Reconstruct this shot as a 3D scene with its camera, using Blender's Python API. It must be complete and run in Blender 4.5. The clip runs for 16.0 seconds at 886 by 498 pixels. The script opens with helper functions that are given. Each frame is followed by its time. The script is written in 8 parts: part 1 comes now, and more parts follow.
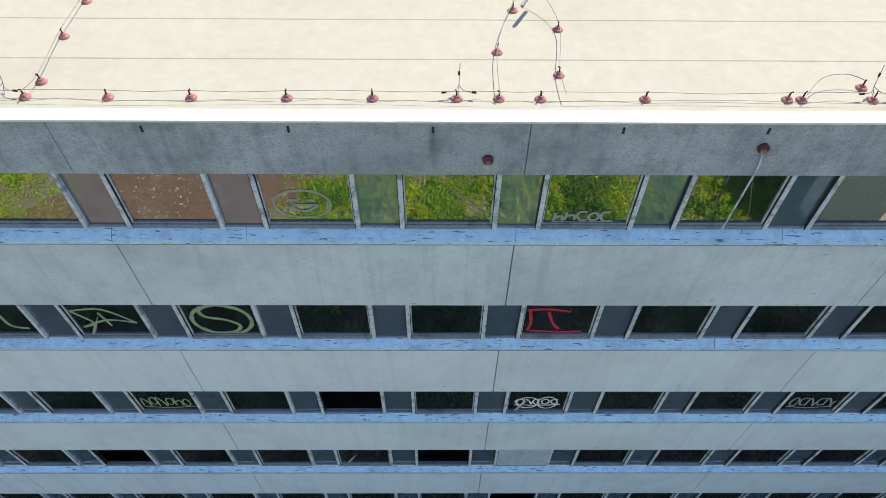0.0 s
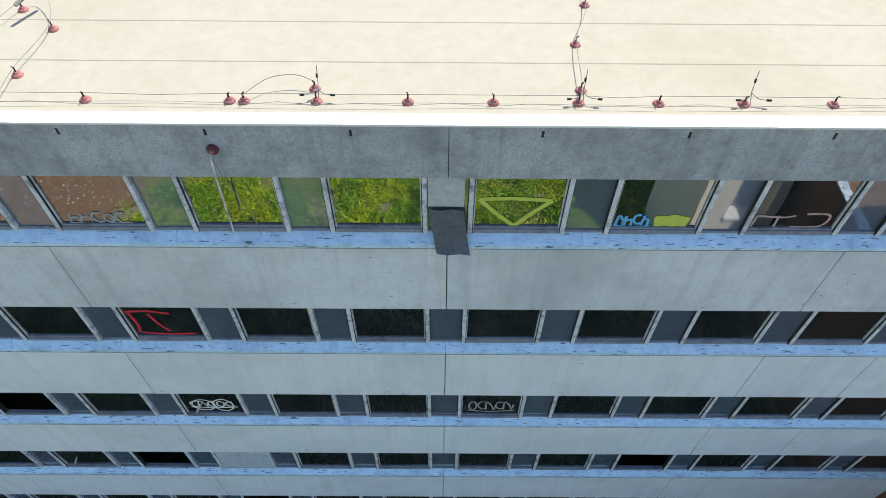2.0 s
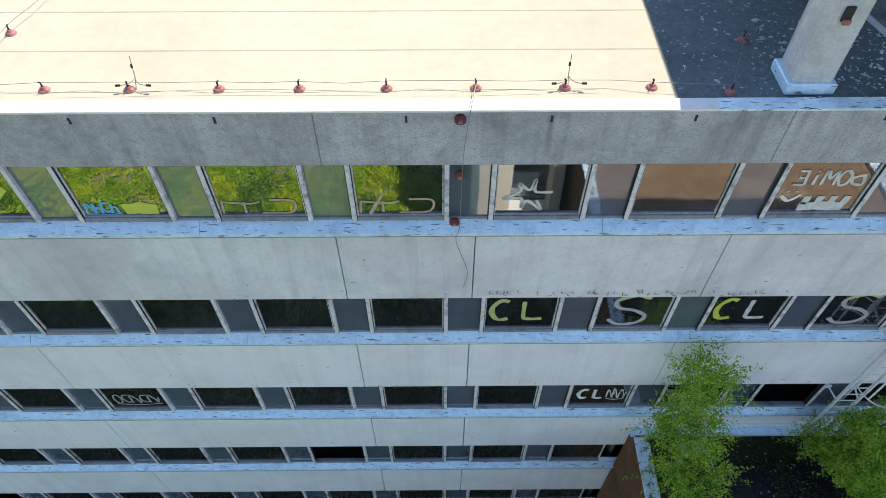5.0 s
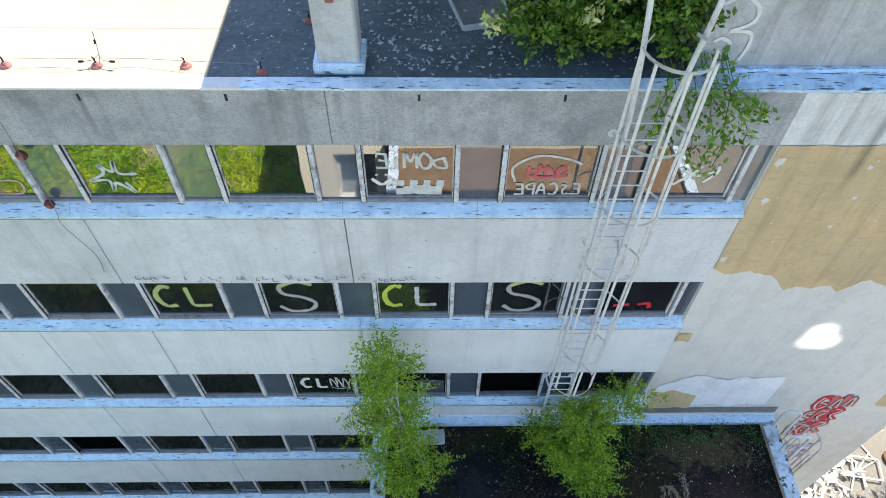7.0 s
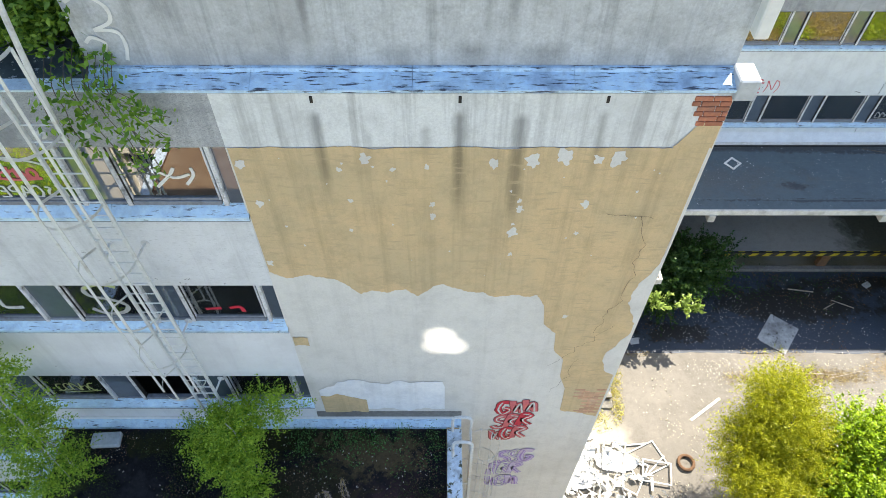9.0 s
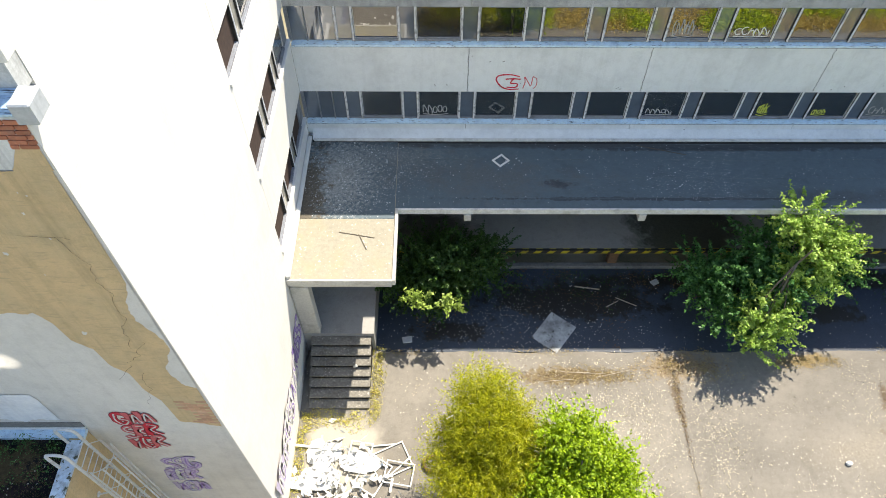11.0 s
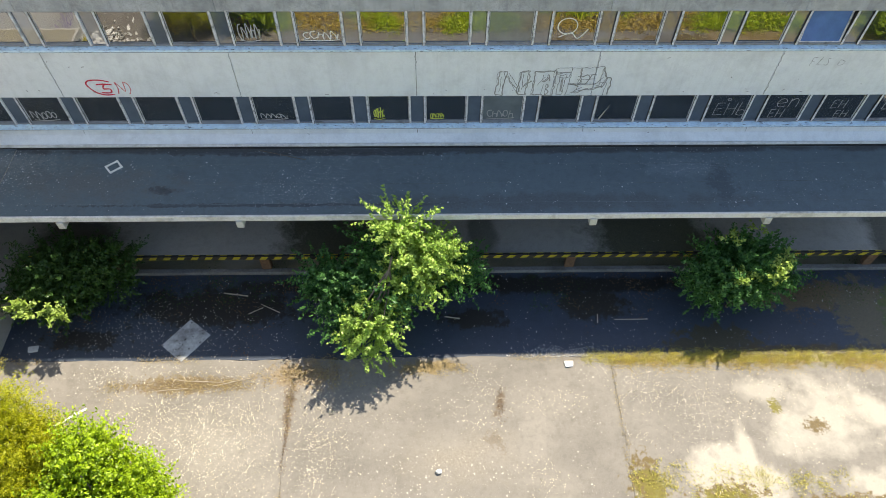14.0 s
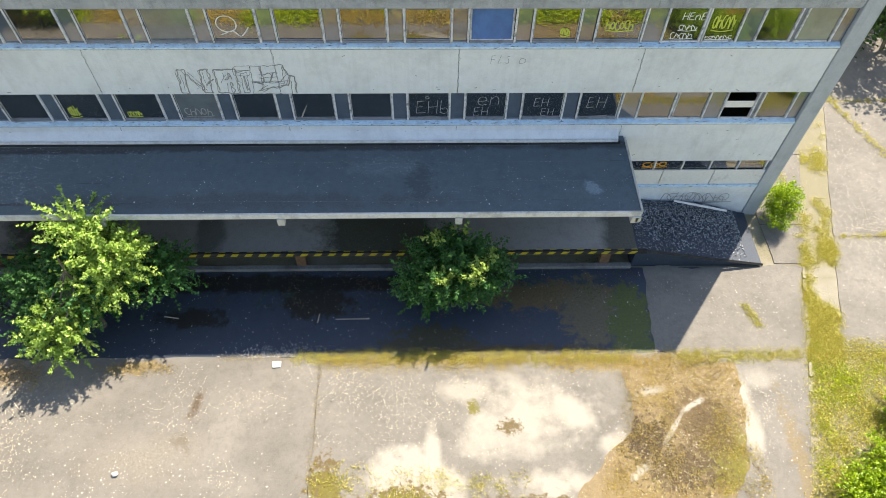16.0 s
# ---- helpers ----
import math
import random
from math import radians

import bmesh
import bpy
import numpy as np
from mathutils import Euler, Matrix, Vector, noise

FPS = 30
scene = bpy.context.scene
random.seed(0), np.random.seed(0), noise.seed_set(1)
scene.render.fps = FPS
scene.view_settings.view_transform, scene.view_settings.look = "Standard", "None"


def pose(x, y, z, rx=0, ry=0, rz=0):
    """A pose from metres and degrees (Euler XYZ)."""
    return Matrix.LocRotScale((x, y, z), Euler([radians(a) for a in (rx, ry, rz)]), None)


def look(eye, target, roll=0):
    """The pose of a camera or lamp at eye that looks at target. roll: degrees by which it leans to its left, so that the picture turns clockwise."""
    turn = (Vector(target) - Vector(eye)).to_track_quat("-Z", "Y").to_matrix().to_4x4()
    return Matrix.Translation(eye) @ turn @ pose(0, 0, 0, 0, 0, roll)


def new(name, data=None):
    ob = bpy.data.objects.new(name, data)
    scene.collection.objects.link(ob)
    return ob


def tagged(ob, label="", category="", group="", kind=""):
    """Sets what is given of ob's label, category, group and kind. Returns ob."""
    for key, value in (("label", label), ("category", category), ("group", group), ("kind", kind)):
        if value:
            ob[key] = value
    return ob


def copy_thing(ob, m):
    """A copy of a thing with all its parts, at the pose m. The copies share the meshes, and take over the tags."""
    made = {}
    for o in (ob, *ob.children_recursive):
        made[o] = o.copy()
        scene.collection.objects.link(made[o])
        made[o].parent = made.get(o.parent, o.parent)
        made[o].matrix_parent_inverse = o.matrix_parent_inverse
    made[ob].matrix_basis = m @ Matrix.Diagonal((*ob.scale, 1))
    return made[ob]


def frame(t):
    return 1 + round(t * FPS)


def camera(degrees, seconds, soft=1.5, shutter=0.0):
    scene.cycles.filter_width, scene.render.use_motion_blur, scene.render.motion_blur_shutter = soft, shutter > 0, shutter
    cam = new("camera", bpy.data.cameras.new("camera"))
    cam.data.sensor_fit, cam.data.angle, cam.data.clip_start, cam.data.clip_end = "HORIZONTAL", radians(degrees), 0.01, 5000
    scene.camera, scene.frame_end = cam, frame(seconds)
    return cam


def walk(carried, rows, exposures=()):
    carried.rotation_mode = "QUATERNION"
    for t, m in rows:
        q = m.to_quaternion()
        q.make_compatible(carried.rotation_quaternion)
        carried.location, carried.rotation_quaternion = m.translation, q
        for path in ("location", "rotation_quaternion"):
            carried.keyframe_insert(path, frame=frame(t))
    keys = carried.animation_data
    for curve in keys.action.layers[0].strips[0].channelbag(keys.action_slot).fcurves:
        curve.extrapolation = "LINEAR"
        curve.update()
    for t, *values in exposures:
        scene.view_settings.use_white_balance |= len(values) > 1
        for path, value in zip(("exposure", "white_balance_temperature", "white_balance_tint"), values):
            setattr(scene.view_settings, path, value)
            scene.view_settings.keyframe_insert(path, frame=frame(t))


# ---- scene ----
cam = camera(66.5, 16.0, 0.6)
PATH = [
    (0, (2.823, -0.047, 23.614), (2.839, 1.193, 22.045), 0.7),
    (0.5, (4.984, -0.095, 23.589), (5.002, 1.15, 22.024), 0.9),
    (1, (6.927, -0.023, 23.589), (6.942, 1.223, 22.024), 0.3),
    (1.5, (8.669, 0.02, 23.605), (8.68, 1.264, 22.039), 0.6),
    (2, (10.253, 0.032, 23.594), (10.257, 1.274, 22.026), 0.5),
    (2.5, (11.703, 0.074, 23.56), (11.705, 1.312, 21.989), 0.3),
    (3, (13.073, 0.089, 23.534), (13.077, 1.329, 21.964), 0.4),
    (5.3, (19.087, -0.219, 23.49), (19.097, 1.026, 21.925), -0.0),
    (5.5, (19.627, -0.242, 23.459), (19.65, 1.0, 21.891), 0.9),
    (6, (21.042, -0.259, 23.423), (21.077, 0.981, 21.854), 1.1),
    (6.5, (22.607, -0.324, 23.366), (22.644, 0.919, 21.8), 1.2),
    (7, (24.309, -0.343, 23.328), (24.345, 0.897, 21.759), 1.2),
    (7.5, (26.19, -0.329, 23.341), (26.211, 0.904, 21.766), 1.0),
    (8, (28.131, -0.234, 23.319), (28.144, 0.996, 21.743), 0.7),
    (8.5, (30.168, -0.184, 23.273), (30.17, 1.045, 21.695), 0.2),
    (9, (32.212, -0.143, 23.254), (32.212, 1.088, 21.678), -0.0),
    (9.5, (34.344, -0.134, 23.213), (34.342, 1.098, 21.638), -0.2),
    (9.7, (35.218, -0.087, 23.191), (35.214, 1.14, 21.612), -0.3),
    (11.8, (44.468, 0.852, 23.495), (44.494, 2.035, 21.883), 1.1),
    (12, (45.36, 0.913, 23.506), (45.39, 2.099, 21.896), 0.9),
    (12.5, (47.614, 1.052, 23.461), (47.651, 2.233, 21.848), 1.2),
    (13, (49.937, 0.982, 23.429), (49.979, 2.168, 21.819), 1.4),
    (13.5, (52.442, 0.893, 23.395), (52.48, 2.08, 21.786), 1.2),
    (14, (55.094, 0.842, 23.398), (55.128, 2.027, 21.788), 0.9),
    (14.5, (57.812, 0.832, 23.453), (57.845, 2.011, 21.838), 0.7),
    (15, (60.687, 0.964, 23.515), (60.714, 2.133, 21.892), 0.4),
    (15.5, (63.502, 1.067, 23.553), (63.534, 2.229, 21.925), 0.7),
    (16, (66.137, 1.186, 23.571), (66.178, 2.341, 21.94), 1.2),
]
EXPOSURES = [(0, 1.04, 6200, 11), (3, 1.14, 6250, 11), (5.5, 1.34, 6550, 11), (6, 1.44, 6580, 11), (6.5, 1.68, 6600, 11), (7.5, 1.75, 6700, 11), (9.7, 1.68, 7000, 11),
             (11.8, 1.2, 7200, 11), (12.5, 1.15, 7200, 11), (14, 1.36, 7250, 11), (16, 1.42, 7250, 12)]
walk(cam, [(t, look(eye, target, roll)) for t, eye, target, roll in PATH], EXPOSURES)
# ---- light and air ----
KX, KY = 0.42, 0.56                       # sideways run of the sun's rays for each metre of fall
SUN_EL = math.atan2(1.0, math.hypot(KX, KY))
world = bpy.data.worlds.new("sky")
scene.world = world
world.use_nodes = True
wn = world.node_tree.nodes
wl = world.node_tree.links
sky = wn.new("ShaderNodeTexSky")
sky.sky_type = "NISHITA"
sky.sun_disc = False
sky.sun_elevation = SUN_EL
sky.sun_rotation = math.atan2(KX, KY)
sky.air_density, sky.dust_density, sky.ozone_density = 1.0, 0.6, 1.0
wn["Background"].inputs["Strength"].default_value = 0.10
wl.new(sky.outputs[0], wn["Background"].inputs["Color"])
sun_data = bpy.data.lights.new("sun", "SUN")
sun_data.energy, sun_data.angle, sun_data.color = 3.6, radians(0.53), (1.0, 0.95, 0.86)
sun_ob = new("sun", sun_data)
sun_ob.matrix_world = look((KX * 80, KY * 80, 80), (0, 0, 0))

# ---- materials ----


def nodes_of(name):
    m = bpy.data.materials.new(name)
    m.use_nodes = True
    return m, m.node_tree.nodes, m.node_tree.links, m.node_tree.nodes["Principled BSDF"]


def coords(n, l, scale=(1, 1, 1), turn=(0, 0, 0)):
    g = n.new("ShaderNodeNewGeometry")
    mp = n.new("ShaderNodeMapping")
    mp.inputs["Scale"].default_value = scale
    mp.inputs["Rotation"].default_value = turn
    l.new(g.outputs["Position"], mp.inputs["Vector"])
    return mp.outputs["Vector"]


def grain(n, l, vec, scale, detail=6, rough=0.6):
    t = n.new("ShaderNodeTexNoise")
    t.inputs["Scale"].default_value = scale
    t.inputs["Detail"].default_value = detail
    t.inputs["Roughness"].default_value = rough
    l.new(vec, t.inputs["Vector"])
    return t.outputs["Fac"]


def ramp(n, l, fac, a, b, ca=(0, 0, 0), cb=(1, 1, 1)):
    r = n.new("ShaderNodeValToRGB")
    r.color_ramp.elements[0].position, r.color_ramp.elements[1].position = a, b
    r.color_ramp.elements[0].color, r.color_ramp.elements[1].color = (*ca, 1), (*cb, 1)
    l.new(fac, r.inputs["Fac"])
    return r.outputs["Color"]


def blend(n, l, fac, a, b):
    m = n.new("ShaderNodeMix")
    m.data_type = "RGBA"
    if isinstance(fac, (int, float)):
        m.inputs["Factor"].default_value = fac
    else:
        l.new(fac, m.inputs["Factor"])
    for key, v in (("A", a), ("B", b)):
        s = [i for i in m.inputs if i.name == key and i.type == "RGBA"][0]
        if isinstance(v, tuple):
            s.default_value = (*v, 1)
        else:
            l.new(v, s)
    return [o for o in m.outputs if o.type == "RGBA"][0]


def bump(n, l, shader, height, strength, dist=0.02):
    b = n.new("ShaderNodeBump")
    b.inputs["Strength"].default_value = strength
    b.inputs["Distance"].default_value = dist
    l.new(height, b.inputs["Height"])
    l.new(b.outputs["Normal"], shader.inputs["Normal"])


def ellipse_field(n, l, x, y, rx, ry, angle=0.0):
    """Distance from a level place in units of its own radii: 1 on the rim of the ellipse."""
    g = n.new("ShaderNodeNewGeometry")
    shift, mp, ln = n.new("ShaderNodeVectorMath"), n.new("ShaderNodeMapping"), n.new("ShaderNodeVectorMath")
    shift.operation, ln.operation = "SUBTRACT", "LENGTH"
    shift.inputs[1].default_value = (x, y, 0)
    mp.inputs["Rotation"].default_value = (0, 0, -radians(angle))
    l.new(g.outputs["Position"], shift.inputs[0])
    l.new(shift.outputs[0], mp.inputs["Vector"])
    sc = n.new("ShaderNodeVectorMath")
    sc.operation = "MULTIPLY"
    sc.inputs[1].default_value = (1 / rx, 1 / ry, 0)
    l.new(mp.outputs["Vector"], sc.inputs[0])
    l.new(sc.outputs[0], ln.inputs[0])
    return ln.outputs["Value"]


def maths(n, l, op, a, b, c=None):
    m = n.new("ShaderNodeMath")
    m.operation = op
    for s, v in zip(m.inputs, (a, b, c)):
        if v is None:
            continue
        if isinstance(v, (int, float)):
            s.default_value = v
        else:
            l.new(v, s)
    return m.outputs[0]


def fade(n, l, v, a, b, top=1.0):
    m = n.new("ShaderNodeMapRange")
    m.inputs["From Min"].default_value, m.inputs["From Max"].default_value = a, b
    m.inputs["To Min"].default_value, m.inputs["To Max"].default_value = top, 0.0
    l.new(v, m.inputs["Value"])
    return m.outputs["Result"]


def surface(name, light, dark, stain, fine=14.0, broad=0.6, streak=0.0, rough=0.85, metal=0.0, relief=0.3,
            stain_at=(0.52, 0.72), speck=None, speck_at=(0.62, 0.66), speck_scale=40.0, vary=0.0, spec=0.3, speck_stretch=1.0, grime=0.0, drips=()):
    """A weathered surface: grain between two colours, broad stains, optional streaks that run down and specks."""
    m, n, l, s = nodes_of(name)
    v = coords(n, l)
    g = grain(n, l, v, fine)
    col = ramp(n, l, g, 0.3, 0.7, dark, light)
    b = grain(n, l, v, broad, 8, 0.65)
    col = blend(n, l, ramp(n, l, b, *stain_at), col, stain)
    if grime:
        q = grain(n, l, v, 2.3, 12, 0.82)
        col = blend(n, l, ramp(n, l, q, 0.46, 0.72, (0, 0, 0), (grime, grime, grime)), col, tuple(c * 0.5 for c in stain))
    if streak:
        sv = coords(n, l, (2.6, 2.6, 0.10))
        st = grain(n, l, sv, 1.6, 6, 0.7)
        sf = ramp(n, l, st, 0.50, 0.80, (0, 0, 0), (streak, streak, streak))
        col = blend(n, l, sf, col, tuple(c * 0.35 for c in stain))
    for x, z_top, z_low, w, deep in drips:
        g3 = n.new("ShaderNodeNewGeometry")
        sp = n.new("ShaderNodeSeparateXYZ")
        l.new(g3.outputs["Position"], sp.inputs[0])
        wide = maths(n, l, "MULTIPLY", maths(n, l, "ABSOLUTE", maths(n, l, "SUBTRACT", sp.outputs["X"], x), 0), 1 / w)
        wide = maths(n, l, "MULTIPLY_ADD", grain(n, l, coords(n, l, (9, 9, 1.2)), 1.0, 8, 0.7), 1.3, wide)
        f = maths(n, l, "MULTIPLY", fade(n, l, wide, 0.75, 1.55, deep), fade(n, l, maths(n, l, "MULTIPLY", sp.outputs["Z"], -1.0), -(z_low + 0.9), -z_low))
        f = maths(n, l, "MULTIPLY", f, fade(n, l, sp.outputs["Z"], z_top - 0.1, z_top + 0.05))
        col = blend(n, l, f, col, tuple(c * 0.42 for c in stain))
    if speck:
        k = grain(n, l, coords(n, l, (1 / speck_stretch, 1, 1)), speck_scale, 4, 0.6)
        col = blend(n, l, ramp(n, l, k, *speck_at), col, speck)
    if vary:
        oi = n.new("ShaderNodeObjectInfo")
        hv = n.new("ShaderNodeHueSaturation")
        mr = n.new("ShaderNodeMapRange")
        mr.inputs["To Min"].default_value, mr.inputs["To Max"].default_value = 1 - vary, 1 + vary
        l.new(oi.outputs["Random"], mr.inputs["Value"])
        l.new(mr.outputs["Result"], hv.inputs["Value"])
        l.new(col, hv.inputs["Color"])
        col = hv.outputs["Color"]
    l.new(col, s.inputs["Base Color"])
    s.inputs["Roughness"].default_value = rough
    s.inputs["Metallic"].default_value = metal
    s.inputs["Specular IOR Level"].default_value = spec
    if relief:
        bump(n, l, s, g, relief)
    return m


def plain(name, colour, rough=0.6, metal=0.0, dirt=0.35):
    c2 = tuple(c * (1 - dirt) for c in colour)
    return surface(name, colour, c2, tuple(c * (1 - dirt) * 0.6 for c in colour), 9, 1.7, 0, rough, metal, 0.12, (0.58, 0.85))


def glass(name, tint, rough, boost, opaque=None):
    """Old window glass: a see-through sheet with a coat of reflection; with `opaque`, glass painted on its back."""
    m, n, l, s = nodes_of(name)
    n.remove(s)
    out = n["Material Output"]
    fr = n.new("ShaderNodeFresnel")
    fr.inputs["IOR"].default_value = boost
    gl = n.new("ShaderNodeBsdfGlossy")
    gl.inputs["Roughness"].default_value = rough
    v = coords(n, l)
    wob = grain(n, l, v, 0.9, 2, 0.4)
    bp = n.new("ShaderNodeBump")
    bp.inputs["Strength"].default_value = 0.05
    bp.inputs["Distance"].default_value = 0.05
    l.new(wob, bp.inputs["Height"])
    l.new(bp.outputs["Normal"], gl.inputs["Normal"])
    if opaque:
        base = n.new("ShaderNodeBsdfDiffuse")
        d = grain(n, l, v, 2.2, 5, 0.65)
        l.new(ramp(n, l, d, 0.3, 0.75, tuple(c * 0.7 for c in opaque), opaque), base.inputs["Color"])
    else:
        tr = n.new("ShaderNodeBsdfTransparent")
        tr.inputs["Color"].default_value = (*tint, 1)
        film = n.new("ShaderNodeBsdfDiffuse")
        film.inputs["Color"].default_value = (0.33, 0.37, 0.39, 1)
        base = n.new("ShaderNodeMixShader")
        d = grain(n, l, v, 1.4, 6, 0.7)
        l.new(ramp(n, l, d, 0.35, 0.8, (0.03, 0.03, 0.03), (0.10, 0.10, 0.10)), base.inputs[0])
        l.new(tr.outputs[0], base.inputs[1])
        l.new(film.outputs[0], base.inputs[2])
    mx = n.new("ShaderNodeMixShader")
    l.new(fr.outputs[0], mx.inputs[0])
    l.new(base.outputs[0], mx.inputs[1])
    l.new(gl.outputs[0], mx.inputs[2])
    l.new(mx.outputs[0], out.inputs["Surface"])
    return m


def foliage(name, a, b, glow=0.35):
    m, n, l, s = nodes_of(name)
    n.remove(s)
    g = n.new("ShaderNodeNewGeometry")
    col = ramp(n, l, g.outputs["Random Per Island"], 0.0, 1.0, a, b)
    di, tl, ms = n.new("ShaderNodeBsdfDiffuse"), n.new("ShaderNodeBsdfTranslucent"), n.new("ShaderNodeMixShader")
    gl, m2 = n.new("ShaderNodeBsdfGlossy"), n.new("ShaderNodeMixShader")
    gl.inputs["Roughness"].default_value = 0.45
    m2.inputs[0].default_value = 0.03
    ms.inputs[0].default_value = glow
    l.new(col, di.inputs["Color"])
    l.new(col, tl.inputs["Color"])
    l.new(di.outputs[0], ms.inputs[1])
    l.new(tl.outputs[0], ms.inputs[2])
    l.new(ms.outputs[0], m2.inputs[1])
    l.new(gl.outputs[0], m2.inputs[2])
    l.new(m2.outputs[0], n["Material Output"].inputs["Surface"])
    return m


def flecks(n, l, v, scale, size, density):
    """Small separate flakes: one in each cell whose chance lies below the density."""
    vo = n.new("ShaderNodeTexVoronoi")
    vo.inputs["Scale"].default_value = scale
    l.new(v, vo.inputs["Vector"])
    se = n.new("ShaderNodeSeparateColor")
    l.new(vo.outputs["Color"], se.inputs[0])
    near = maths(n, l, "LESS_THAN", maths(n, l, "MULTIPLY_ADD", grain(n, l, v, scale * 2.6, 3, 0.6), 0.5, vo.outputs["Distance"]), maths(n, l, "MULTIPLY_ADD", se.outputs[1], size, size * 0.45 + 0.25))
    return maths(n, l, "MULTIPLY", near, maths(n, l, "LESS_THAN", se.outputs[0], density))


def paving(name, light, dark, broad_tone, speck, spots, clusters=(), fleck=(9.0, 0.22), base=0.05, rough=0.92, gloss=0.3):
    """Old asphalt with grit and broad tone changes; blotches (x, y, rx, ry, colour, raggedness, cover, softness, scale, angle); clusters of flakes (x, y, rx, ry, density)."""
    m, n, l, s = nodes_of(name)
    v = coords(n, l)
    fine = grain(n, l, v, 24, 8, 0.7)
    col = ramp(n, l, fine, 0.3, 0.7, dark, light)
    col = blend(n, l, ramp(n, l, grain(n, l, v, 0.3, 8, 0.65), 0.40, 0.70), col, broad_tone)
    col = blend(n, l, ramp(n, l, grain(n, l, v, 1.1, 10, 0.72), 0.52, 0.78, (0, 0, 0), (0.55, 0.55, 0.55)), col, tuple(c * 0.66 for c in dark))
    col = blend(n, l, ramp(n, l, grain(n, l, v, 4.5, 12, 0.8), 0.48, 0.7, (0, 0, 0), (0.5, 0.5, 0.5)), col, tuple(c * 0.72 for c in dark))
    for spot in spots:
        x, y, rx, ry, tone, ragged, cover = spot[:7]
        soft, scale, angle = (tuple(spot[7:]) + (0.25, 0.9, 0.0)[len(spot) - 7:])[:3]
        silty = tone[0] > 0.4
        d = maths(n, l, "MULTIPLY_ADD", grain(n, l, v, scale, 9 if silty else 14, 0.6 if silty else 0.72), 2.6 * ragged, ellipse_field(n, l, x, y, rx, ry, angle))
        f = fade(n, l, d, 1 - soft + ragged * 1.3, 1 + ragged * 1.3, cover)
        t2 = ramp(n, l, grain(n, l, v, 13, 10, 0.78), 0.34, 0.66, tuple(c * (0.92 if silty else 0.55) for c in tone), tuple(c * (1.04 if silty else 1.15) for c in tone))
        col = blend(n, l, f, col, t2)
    patch = ramp(n, l, grain(n, l, v, 0.55, 7, 0.7), 0.53, 0.74, (base, base, base), (base + 0.5, base + 0.5, base + 0.5))
    for x, y, rx, ry, dens in clusters:
        patch = maths(n, l, "ADD", patch, fade(n, l, maths(n, l, "MULTIPLY_ADD", grain(n, l, v, 1.2, 8, 0.7), 2.0, ellipse_field(n, l, x, y, rx, ry)), 1.4, 2.1, dens))
    col = blend(n, l, flecks(n, l, v, fleck[0], fleck[1], patch), col, speck)
    col = blend(n, l, flecks(n, l, v, fleck[0] * 2.3, fleck[1], maths(n, l, "MULTIPLY", patch, 0.7)), col, tuple(c * 0.85 for c in speck))
    l.new(col, s.inputs["Base Color"])
    s.inputs["Roughness"].default_value = rough
    s.inputs["Specular IOR Level"].default_value = gloss
    bump(n, l, s, fine, 0.4)
    return m


